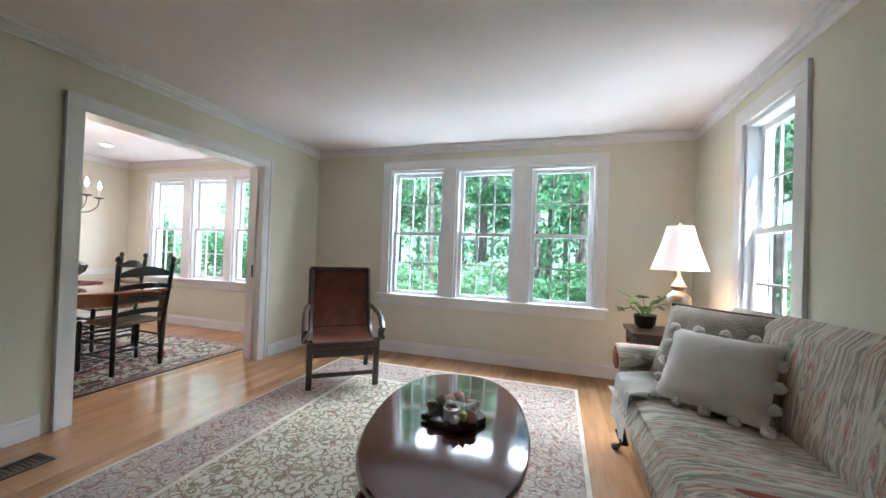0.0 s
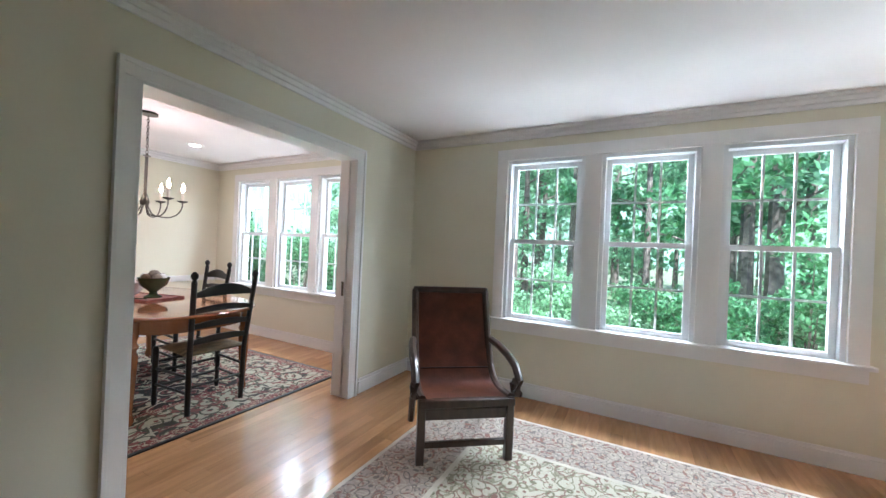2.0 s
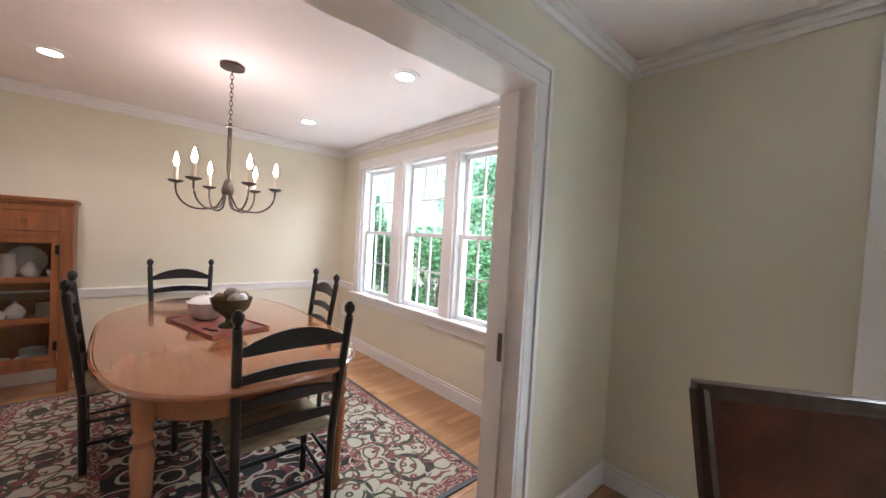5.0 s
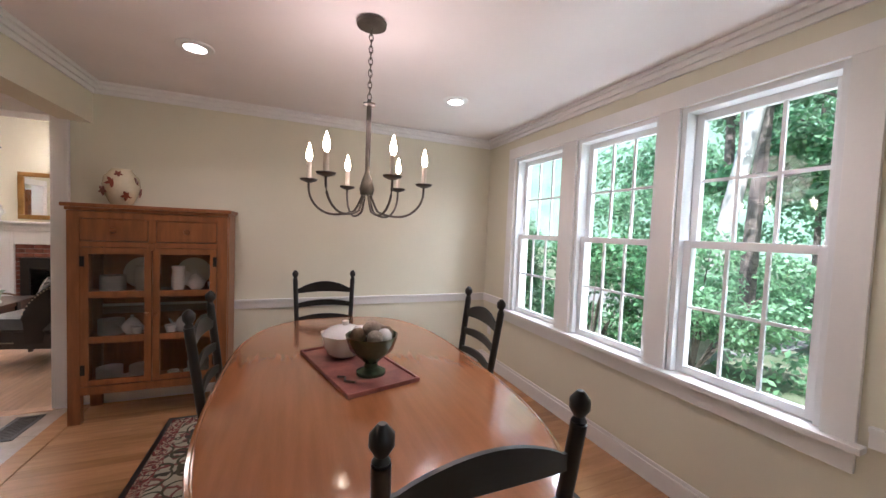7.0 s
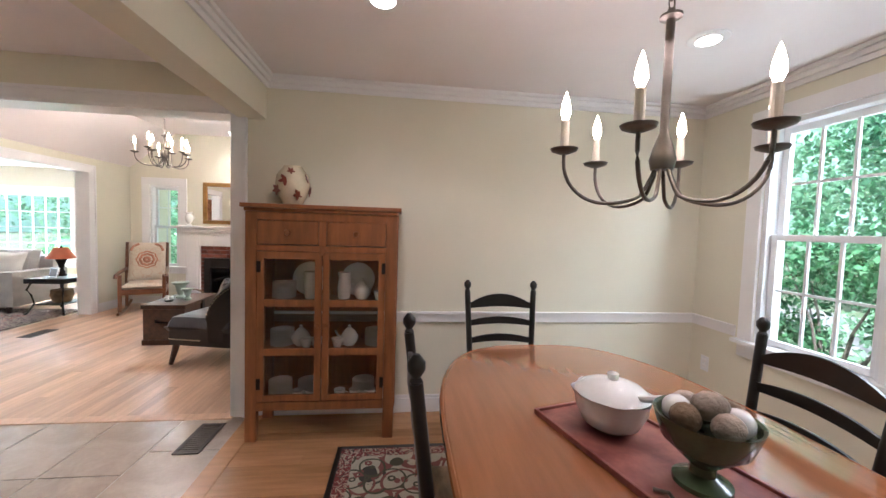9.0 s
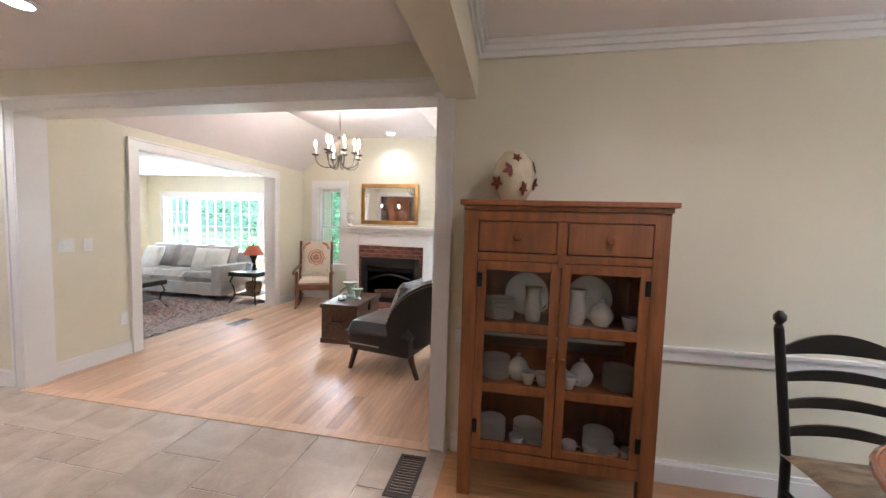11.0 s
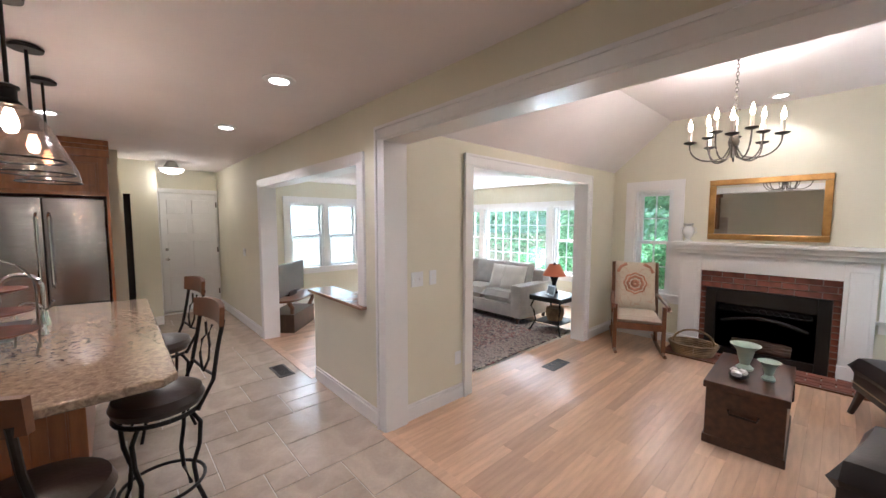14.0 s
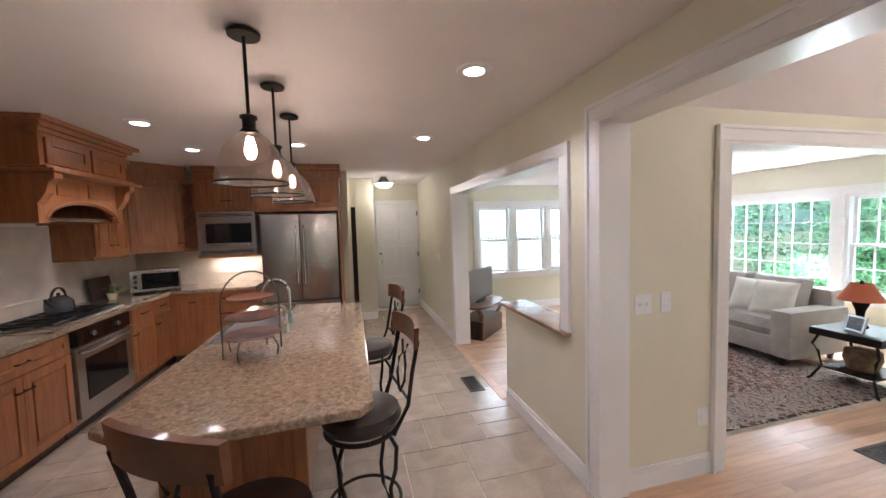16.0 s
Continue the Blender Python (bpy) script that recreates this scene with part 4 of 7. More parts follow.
tagged(part("throw_blanket", blanket, WHITEFAB, smooth=True), "white cotton throw draped over the sofa seat", "blanket")

stand = thing("side_table", (1.06, 3.66, 0), label="dark carved side cabinet with drawers and cabriole legs", category="side table")
part("top", boxes((-0.28, 0.28, -0.22, 0.22, 0.60, 0.63), bev=0.008), DARKWOOD, stand)
part("body", boxes((-0.25, 0.25, -0.19, 0.19, 0.26, 0.599), bev=0.004), DARKWOOD, stand)
for z in (0.28, 0.385, 0.49):
    d = part("drawer", boxes((-0.262, -0.251, -0.17, 0.17, z, z + 0.095), bev=0.006), DARKWOOD, stand)
    part("knob", moved(turned([(0.006, 0), (0.012, 0.012), (0.004, 0.018)], 10), pose(-0.262, 0, z + 0.048, 0, -90, 0)), PEWTER, d)
for sx in (-1, 1):
    for sy in (-1, 1):
        part("leg", bar([(sx * 0.22, sy * 0.16, 0.28), (sx * 0.25, sy * 0.19, 0.20), (sx * 0.22, sy * 0.16, 0.08), (sx * 0.25, sy * 0.19, 0.015)], 0.03, 8, 0.02), DARKWOOD, stand, smooth=True)


def table_lamp(place, label, shade_mat, base_mat, k=1.0, r=0.19, h=0.33, zb=0.48):
    l = thing("table_lamp", place, label=label, category="table lamp")
    part("base", turned([(0.075 * k, 0), (0.08 * k, 0.015), (0.05 * k, 0.04), (0.06 * k, 0.06), (0.035 * k, 0.09), (0.045 * k, 0.16), (0.085 * k, 0.24), (0.075 * k, 0.29), (0.035 * k, 0.33), (0.055 * k, 0.36), (0.03 * k, 0.40), (0.012, 0.44), (0.012, zb + 0.05)], 20), base_mat, l, smooth=True)
    bm = bmesh.new()
    rings = []
    for rr, z in ((r, zb), (r * 0.82, zb + h * 0.30), (r * 0.62, zb + h * 0.65), (r * 0.46, zb + h)):
        rings.append([bm.verts.new((rr * (1 - 0.03 * (i % 4 == 0)) * math.cos(2 * math.pi * i / 24), rr * (1 - 0.03 * (i % 4 == 0)) * math.sin(2 * math.pi * i / 24), z)) for i in range(24)])
    for a, b in zip(rings, rings[1:]):
        for i in range(24):
            bm.faces.new((a[i], a[(i + 1) % 24], b[(i + 1) % 24], b[i]))
    sh = part("shade", bm, shade_mat, l, "glowing pleated shade", True)
    part("finial", turned([(0.006, zb + h), (0.014, zb + h + 0.015), (0.004, zb + h + 0.03)], 10), base_mat, l)
    return l


table_lamp((1.10, 3.55, 0.63), "silvered baluster table lamp with lit white bell shade", SHADE, SILVERED)
plant = thing("potted_plant", (0.92, 3.74, 0.63), label="trailing green houseplant in a dark pot", category="plant")
part("pot", turned([(0.05, 0), (0.075, 0.03), (0.085, 0.10), (0.075, 0.105), (0.07, 0.09)], 16), IRON, plant, smooth=True)
rng = random.Random(8)
for i in range(17):
    a = rng.uniform(0, 6.28)
    L, up = rng.uniform(0.10, 0.24), rng.uniform(-0.03, 0.18)
    e = Vector((L * math.cos(a), L * math.sin(a), 0.12 + up))
    part("stalk", bar([(0, 0, 0.08), e * 0.5 + Vector((0, 0, 0.09)), e], 0.003, 5), FERN, plant)
    part("leaf", moved(plate([(0, -0.05), (0.025, -0.02), (0.02, 0.02), (0, 0.05), (-0.02, 0.02), (-0.025, -0.02)], 0, 0.002), Matrix.Translation(e) @ pose(0, 0, 0, rng.uniform(-40, 40), rng.uniform(-50, 50), math.degrees(a))), FERN, plant)

# ---- dining room ----
dt = thing("dining_table", (-4.38, 2.685, 0.009), label="large polished oak dining table with rounded ends and turned legs", category="dining table")
part("tabletop", plate(oval(1.06, 0.575, 64, 2.9), 0.715, 0.74, 0.008, 3), TABLEWOOD, dt, smooth=True)
part("apron", plate(oval(0.98, 0.48, 48, 3.2), 0.61, 0.714), TABLEWOOD, dt, smooth=True)
LEG = [(0.022, 0), (0.034, 0.03), (0.022, 0.08), (0.034, 0.30), (0.042, 0.46), (0.030, 0.50), (0.044, 0.53), (0.030, 0.56), (0.040, 0.60), (0.040, 0.70)]
for sx in (-1, 1):
    for sy in (-1, 1):
        part("leg", turned(LEG, 18, x=sx * 0.80, y=sy * 0.40), TABLEWOOD, dt, "turned oak leg", True)
part("rim", bar([(x, y, 0.728) for x, y in oval(1.062, 0.577, 64, 2.9) + oval(1.062, 0.577, 64, 2.9)[:1]], 0.012, 8), TABLEWOOD, dt, "rounded table edge", True)


def ladder_chair():
    """Front towards +y; back posts at y = 0."""
    c = thing("dining_chair", (0, 0, 0), 0, "black painted ladder-back dining chair with woven rush seat", "chair", "dining chairs")
    for s in (-1, 1):
        part("back_post", lathe(bar([(s * 0.20, 0.05, 0), (s * 0.205, 0.04, 0.42), (s * 0.23, -0.03, 0.97)], 0.019, 10), [(0.012, 0.965), (0.018, 0.975), (0.012, 0.985), (0.024, 1.005), (0.024, 1.025), (0.008, 1.045)], 12, x=s * 0.23, y=-0.03), BLACK, c, smooth=True)
        part("front_leg", turned([(0.014, 0), (0.020, 0.03), (0.016, 0.10), (0.021, 0.25), (0.021, 0.43), (0.012, 0.45)], 12, x=s * 0.235, y=0.44), BLACK, c, smooth=True)
        for z in (0.16, 0.28):
            part("side_stretcher", bar([(s * 0.205, 0.05, z), (s * 0.235, 0.44, z)], 0.010), BLACK, c)
    for z in (0.14, 0.25, 0.33):
        part("front_stretcher", bar([(-0.235, 0.44, z), (-0.1, 0.44, z), (0.1, 0.44, z), (0.235, 0.44, z)], 0.012), BLACK, c)
    part("back_stretcher", bar([(-0.205, 0.05, 0.20), (0.205, 0.05, 0.20)], 0.010), BLACK, c)
    part("seat", moved(cushion(0.47, 0.42, 0.045, 10, 8, 0.4), pose(0, 0.245, 0.435)), RUSH, c, "woven natural rush seat", True)
    for i, z in enumerate((0.51, 0.625, 0.74, 0.855)):
        k = (z - 0.42) / 0.55
        hw, y = 0.205 + 0.025 * k, 0.04 - 0.07 * k
        bm = bmesh.new()
        rows = []
        n = 16
        for q in range(n + 1):
            u = 2 * q / n - 1
            top = z + 0.038 + (0.022 if i < 3 else 0.060) * max(0, math.cos(u * 1.75)) ** 0.8 * (1 if abs(u) < 0.9 else 0)
            low = z + 0.012 * math.cos(u * 1.6)
            yy = y - 0.02 * (1 - u * u)
            rows.append([bm.verts.new(p) for p in ((u * hw, yy - 0.006, low), (u * hw, yy + 0.006, low), (u * hw, yy + 0.006, top), (u * hw, yy - 0.006, top))])
        for a, b in zip(rows, rows[1:]):
            for e in range(4):
                bm.faces.new((a[e], a[(e + 1) % 4], b[(e + 1) % 4], b[e]))
        part("slat", bm, BLACK, c, smooth=True)
    return c


ch = ladder_chair()
ch.matrix_basis = pose(-3.37, 2.77, 0.009, 0, 0, 90)
copy_thing(ch, pose(-5.88, 2.64, 0.0, 0, 0, -90))
copy_thing(ch, pose(-4.62, 3.42, 0.009, 0, 0, 176))
copy_thing(ch, pose(-4.66, 2.03, 0.009, 0, 0, 1))

tray = thing("tray", (-4.44, 2.67, 0.749), 15, "red lacquered rectangular tray on the dining table", "tray")
part("board", boxes((-0.30, 0.30, -0.155, 0.155, 0, 0.010), bev=0.004), PINKMIX, tray)
part("rim", boxes((-0.31, 0.31, -0.165, -0.155, 0, 0.018), (-0.31, 0.31, 0.155, 0.165, 0, 0.018), (-0.31, -0.30, -0.155, 0.155, 0, 0.018), (0.30, 0.31, -0.155, 0.155, 0, 0.018), bev=0.003), PINKMIX, tray)


def scalloped(profile, n=40, wave=0.05, lobes=10):
    bm = bmesh.new()
    rings = []
    for k, (r, h) in enumerate(profile):
        w = wave * k / (len(profile) - 1)
        rings.append([bm.verts.new((r * (1 + w * math.cos(lobes * t)) * math.cos(t), r * (1 + w * math.cos(lobes * t)) * math.sin(t), h + 0.15 * w * r * math.cos(lobes * t))) for t in (2 * math.pi * i / n for i in range(n))])
    for a, b in zip(rings, rings[1:]):
        for i in range(n):
            bm.faces.new((a[i], a[(i + 1) % n], b[(i + 1) % n], b[i]))
    bm.faces.new(rings[0][::-1])
    return bm


tur = thing("tureen", (-4.58, 2.64, 0.76), 20, "white glazed tureen with scalloped rim, lid and ladle", "tureen")
part("bowl", scalloped([(0.055, 0), (0.085, 0.02), (0.105, 0.06), (0.108, 0.09), (0.12, 0.115)], 40, 0.05, 8), CERAMIC, tur, smooth=True)
part("lid", scalloped([(0.112, 0.112), (0.09, 0.135), (0.05, 0.15), (0.015, 0.155), (0.018, 0.175), (0.004, 0.182)], 40, 0.0, 8), CERAMIC, tur, smooth=True)
part("ladle", bar([(0.06, 0, 0.12), (0.12, 0.01, 0.14), (0.16, 0.015, 0.155)], 0.009, 8, 0.013), CERAMIC, tur, smooth=True)
gb = thing("footed_bowl", (-4.31, 2.72, 0.76), label="green glazed footed bowl filled with twine and bead balls", category="bowl")
part("bowl", turned([(0.065, 0), (0.065, 0.012), (0.03, 0.03), (0.028, 0.05), (0.055, 0.075), (0.095, 0.11), (0.112, 0.16), (0.116, 0.175), (0.108, 0.172), (0.098, 0.15)], 28), GREENCER, gb, smooth=True)
rng = random.Random(2)
for i in range(9):
    a, k = i * 0.8, (0.062 if i < 7 else 0.015)
    part("ball", moved(turned([(0.001, -1), (0.6, -0.8), (0.95, -0.3), (0.95, 0.3), (0.6, 0.8), (0.001, 1)], 12), pose(k * math.cos(a), k * math.sin(a), 0.175 + (0.03 if i > 6 else 0), rng.uniform(0, 90), rng.uniform(0, 90)) @ Matrix.Scale(0.036, 4)), (TWINE, CERAMIC, WICKER, TWINE)[i % 4], gb, smooth=True)
key = thing("tray_ornament", (-4.25, 2.60, 0.76), 30, "small twisted dark metal ornament lying on the tray", "ornament")
part("wire", bar([(-0.05, 0, 0.006), (-0.02, 0.015, 0.008), (0.01, -0.01, 0.008), (0.05, 0.012, 0.006)], 0.005), PEWTER, key)


def chandelier(place, top, arms, reach, stem_top, flame_z, label, tiers=1):
    """Candle chandelier hung from a canopy at height top; place: (x, y, z of the arms' low point)."""
    c = thing("chandelier", place, label=label, category="chandelier")
    z0 = place[2]
    part("canopy", turned([(0.07, top - z0 - 0.022), (0.072, top - z0 - 0.006), (0.05, top - z0 - 0.0005)], 24), PEWTER, c, smooth=True)
    n = int((top - z0 - 0.02 - stem_top) / 0.028)
    for i in range(n):
        z = stem_top + 0.014 + 0.028 * i
        a = (1, 0) if i % 2 else (0, 1)
        part("chain_link", bar([(a[0] * 0.009 * math.cos(t), a[1] * 0.009 * math.cos(t), z + 0.019 * math.sin(t)) for t in (2 * math.pi * k / 10 for k in range(11))], 0.0025, 5), PEWTER, c)
    part("stem", turned([(0.03, 0.10), (0.036, 0.13), (0.026, 0.17), (0.012, 0.21), (0.012, stem_top - 0.03), (0.030, stem_top - 0.025), (0.030, stem_top - 0.018), (0.010, stem_top - 0.012), (0.010, stem_top)], 14), PEWTER, c, smooth=True)
    for i in range(arms):
        t = 2 * math.pi * (i + 0.2) / arms
        far_ = reach if i % tiers == 0 else reach * 0.62
        up = flame_z - 0.20 + (0.0 if i % tiers == 0 else 0.05)
        cx, sy = math.cos(t), math.sin(t)
        arm = part("arm", bar([(cx * far_ * a, sy * far_ * a, z) for a, z in [(0.05, 0.13), (0.09, 0.085), (0.16, 0.042)] + [(0.55 - 0.45 * math.cos(q), (0.06 if q < 1.571 else up * 0.8) * (1 - math.sin(q))) for q in (0.7 + 2.44 * k / 14 for k in range(15))] + [(1.0, up)]], 0.0055, 8), PEWTER, c, smooth=True)
        part("drip_pan", turned([(0.012, up - 0.012), (0.038, up - 0.002), (0.042, up + 0.006), (0.012, up + 0.004)], 16, x=cx * far_, y=sy * far_), PEWTER, arm, smooth=True)
        part("candle", turned([(0.012, up), (0.012, up + 0.09), (0.006, up + 0.092)], 12, x=cx * far_, y=sy * far_), CANDLE, arm)
        part("bulb", turned([(0.006, up + 0.09), (0.015, up + 0.112), (0.013, up + 0.135), (0.006, up + 0.162), (0.001, up + 0.178)], 12, x=cx * far_, y=sy * far_), FLAME, arm, "lit flame-shaped bulb", True)
    return c


chandelier((-4.514, 2.714, 1.47), H, 6, 0.278, 0.56, 0.36, "dark pewter six-arm candle chandelier, lit")


def hutch():
    h = thing("china_cabinet", (W1, 1.47, 0), label="honey pine china cabinet with glazed doors, full of dishes", category="cabinet")
    d, w = 0.345, 0.455
    part("top", boxes((0.003, d + 0.025, -w - 0.03, w + 0.03, 1.478, 1.503), bev=0.006), PINE, h)
    part("cornice", boxes((0.003, d + 0.010, -w - 0.012, w + 0.012, 1.455, 1.477), bev=0.006), PINE, h)
    for s in (-1, 1):
        part("side_panel", boxes((0.01, d - 0.03, s * w - 0.012, s * w + 0.012, 0.20, 1.455)), PINE, h)
        for x0 in (0.003, d - 0.045):
            part("post", boxes((x0, x0 + 0.045, s * (w - 0.028) - 0.034, s * (w - 0.028) + 0.034, 0, 1.454), bev=0.003), PINE, h)
        for z0, z1 in ((0.20, 0.27), (0.56, 0.62), (0.88, 0.94), (1.37, 1.455)):
            part("side_rail", boxes((0.048, d - 0.045, s * (w + 0.006) - 0.008, s * (w + 0.006) + 0.008, z0, z1), bev=0.002), PINE, h)
    part("back_panel", boxes((0.004, 0.014, -w + 0.02, w - 0.02, 0.20, 1.45)), PINE, h)
    for z in (0.20, 0.55, 0.87):
        part("shelf", boxes((0.02, d - 0.03, -w + 0.02, w - 0.02, z, z + 0.018)), PINE, h)
    part("upper_floor", boxes((0.02, d - 0.03, -w + 0.02, w - 0.02, 1.22, 1.24)), PINE, h)
    for z0, z1 in ((1.405, 1.453), (1.215, 1.25), (0.20, 0.255)):
        part("rail", boxes((d - 0.025, d, -w + 0.062, w - 0.062, z0, z1), bev=0.002), PINE, h)
    part("drawer_divider", boxes((d - 0.025, d, -0.022, 0.022, 1.25, 1.405)), PINE, h)
    for s in (-1, 1):
        y0, y1 = sorted((s * 0.026, s * (w - 0.066)))
        dr = part("drawer", boxes((d - 0.02, d + 0.004, y0, y1, 1.256, 1.40), bev=0.004), PINE, h)
        part("knob", moved(turned([(0.010, 0), (0.009, 0.012), (0.02, 0.02), (0.016, 0.03), (0.002, 0.033)], 12), pose(d + 0.004, (y0 + y1) / 2, 1.33, 0, 90, 0)), PINE, dr, smooth=True)
        y0, y1 = sorted((s * 0.003, s * (w - 0.064)))
        f = 0.042
        dz = [(0.262, 0.30), (0.555, 0.60), (0.865, 0.91), (1.165, 1.21)]
        door = part("door", boxes((d - 0.018, d + 0.003, y0, y0 + f, 0.26, 1.21), bev=0.002), PINE, h)
        part("stile", boxes((d - 0.018, d + 0.003, y1 - f, y1, 0.26, 1.21), bev=0.002), PINE, door)
        for a, b in dz:
            part("door_rail", boxes((d - 0.018, d + 0.002, y0 + f, y1 - f, a, b), bev=0.002), PINE, door)
        for (a, b), (c_, e) in zip(dz, dz[1:]):
            p = part("pane", boxes((d - 0.011, d - 0.008, y0 + f, y1 - f, b, c_)), CABGLASS, door)
            p.visible_shadow = False
        part("knob", moved(turned([(0.007, 0), (0.007, 0.012), (0.015, 0.02), (0.012, 0.028), (0.002, 0.03)], 12), pose(d + 0.003, s * 0.024, 0.75, 0, 90, 0)), PINE, door, smooth=True)
        for z in (0.34, 1.08):
            part("hinge", boxes((d + 0.002, d + 0.008, s * (w - 0.075) - 0.012, s * (w - 0.075) + 0.012, z, z + 0.07), bev=0.002), IRON, door)
    part("turn_latch", boxes((d + 0.003, d + 0.012, -0.017, 0.017, 1.19, 1.245), bev=0.003), PINE, h)


hutch()


def dishes(kind, x, y, z, n=8, r=0.075):
    if kind == "plates":
        t = thing("plate_stack", (x, y, z), label="stack of white china plates on the cabinet shelf", category="plates", group="china")
        for i in range(n):
            part("plate", turned([(r * 0.6, 0.009 * i), (r, 0.009 * i + 0.010), (r, 0.009 * i + 0.012), (r * 0.6, 0.009 * i + 0.004)], 20), CERAMIC, t, smooth=True)
    elif kind == "cup":
        t = thing("cup", (x, y, z), label="white china cup on the cabinet shelf", category="cup", group="china cups")
        part("body", turned([(0.02, 0), (0.024, 0.004), (0.036, 0.05), (0.038, 0.065), (0.034, 0.062)], 14), CERAMIC, t, smooth=True)
        part("handle", bar([(0, 0.035, 0.05), (0, 0.055, 0.045), (0, 0.055, 0.025), (0, 0.03, 0.018)], 0.004, 6), CERAMIC, t)
    elif kind == "pot":
        t = thing("teapot", (x, y, z), label="white china covered pot on the cabinet shelf", category="teapot", group="china pots")
        part("body", turned([(0.035, 0), (0.055, 0.03), (0.06, 0.06), (0.04, 0.095), (0.03, 0.10)], 18), CERAMIC, t, smooth=True)
        part("lid", turned([(0.035, 0.10), (0.02, 0.115), (0.008, 0.12), (0.012, 0.135), (0.002, 0.14)], 14), CERAMIC, t, smooth=True)
        part("spout", bar([(0, -0.05, 0.04), (0, -0.08, 0.07), (0, -0.095, 0.10)], 0.011, 8, 0.006), CERAMIC, t)
    else:
        t = thing("pitcher", (x, y, z), label="tall white china pitcher on the cabinet shelf", category="pitcher", group="china pots")
        part("body", turned([(0.035, 0), (0.04, 0.01), (0.045, 0.08), (0.036, 0.14), (0.044, 0.18), (0.04, 0.178)], 18), CERAMIC, t, smooth=True)
        part("handle", bar([(0, 0.04, 0.15), (0, 0.075, 0.13), (0, 0.07, 0.07), (0, 0.043, 0.05)], 0.006, 6), CERAMIC, t)


xs = W1 + 0.17
for kind, y, z in [("plates", 1.19, 0.888), ("pitcher", 1.36, 0.888), ("pitcher", 1.58, 0.888), ("pot", 1.70, 0.888), ("cup", 1.82, 0.888), ("plates", 1.18, 0.568), ("cup", 1.35, 0.568), ("cup", 1.42, 0.568), ("plates", 1.80, 0.568), ("pot", 1.62, 0.568),
                   ("plates", 1.17, 0.218), ("cup", 1.30, 0.218), ("cup", 1.39, 0.218), ("cup", 1.57, 0.218), ("cup", 1.67, 0.218), ("cup", 1.77, 0.218), ("cup", 1.85, 0.218), ("plates", 1.72, 0.218), ("pot", 1.30, 0.568), ("cup", 1.55, 0.568), ("plates", 1.36, 0.218)]:
    dishes(kind, xs + (0.06 if kind == "cup" else 0), y, z, 12)
for y in (1.33, 1.66):
    pl = thing("platter", (W1 + 0.05, y, 0.888), label="white china platter standing against the cabinet back", category="platter", group="china platters")
    part("dish", moved(turned([(0.06, 0), (0.085, 0.004), (0.115, 0.014), (0.117, 0.018), (0.085, 0.010), (0.06, 0.006)], 24), pose(0, 0, 0.118, 0, 80, 0)), CERAMIC, pl, smooth=True)
vase = thing("vase", (-6.04, 1.235, 1.503), label="round cream vase painted with red maple leaves", category="vase")
part("body", turned([(0.05, 0), (0.06, 0.005), (0.09, 0.07), (0.108, 0.14), (0.10, 0.20), (0.062, 0.25), (0.058, 0.26), (0.05, 0.255)], 28), CREAMCER, vase, smooth=True)
rng = random.Random(6)
for a, z, s in ((-10, 0.16, 1.1), (35, 0.07, 1.0), (70, 0.18, 0.8), (-55, 0.10, 1.0), (8, 0.22, 0.7), (100, 0.1, 0.9)):
    r = 0.106 if 0.08 < z < 0.19 else 0.092 if z < 0.1 else 0.09
    out = [(0.028 * s * (1 + 0.4 * math.cos(5 * q)) * math.cos(q), 0.028 * s * (1 + 0.4 * math.cos(5 * q)) * math.sin(q)) for q in (2 * math.pi * k / 20 for k in range(20))]
    part("painted_leaf", moved(plate(out, -0.004, 0.0015), pose(r * math.cos(radians(a)), r * math.sin(radians(a)), z, 0, 0, a) @ pose(0, 0, 0, 0, 90 - (z - 0.12) * 260, 20)), LEAFCER, vase, "painted maple leaf")

# ---- fireside room ----
fp = thing("fireplace", (-10.05, -0.80, 0), label="white painted mantel round a brick fireplace with black insert", category="fireplace")
part("left_pilaster", boxes((0.001, 0.06, -0.80, -0.58, 0.0, 1.18), bev=0.004), TRIM, fp)
part("right_pilaster", boxes((0.001, 0.06, 0.58, 0.80, 0.0, 1.18), bev=0.004), TRIM, fp)
for s in (-1, 1):
    part("plinth", boxes((0.001, 0.075, s * 0.69 - 0.115, s * 0.69 + 0.115, 0.0, 0.15), bev=0.004), TRIM, fp)
    part("pilaster_panel", boxes((0.06, 0.068, s * 0.69 - 0.075, s * 0.69 + 0.075, 0.22, 1.08), bev=0.006), TRIM, fp)
part("frieze", boxes((0.001, 0.055, -0.579, 0.579, 0.985, 1.18), bev=0.003), TRIM, fp)
part("moulding", boxes((0.001, 0.10, -0.83, 0.83, 1.182, 1.23), (0.001, 0.14, -0.85, 0.85, 1.23, 1.285), bev=0.012), TRIM, fp)
part("mantel_shelf", boxes((0.001, 0.19, -0.88, 0.88, 1.286, 1.32), bev=0.008), TRIM, fp)
part("brick_bed", boxes((0.001, 0.012, -0.579, 0.579, 0.0, 0.984)), MORTAR, fp)
shared = {}
def brick(y0, y1, z0, z1, x0=0.012, x1=0.026, parent=fp):
    k = (round(y1 - y0, 3), round(z1 - z0, 3), x0, x1)
    if k not in shared:
        shared[k] = part("brick", boxes((x0, x1, -(y1 - y0) / 2, (y1 - y0) / 2, -(z1 - z0) / 2, (z1 - z0) / 2), bev=0.003), BRICK, parent)
        b = shared[k]
    else:
        b = new("brick", shared[k].data)
        b.parent = parent
    b.location = (0, (y0 + y1) / 2, (z0 + z1) / 2)
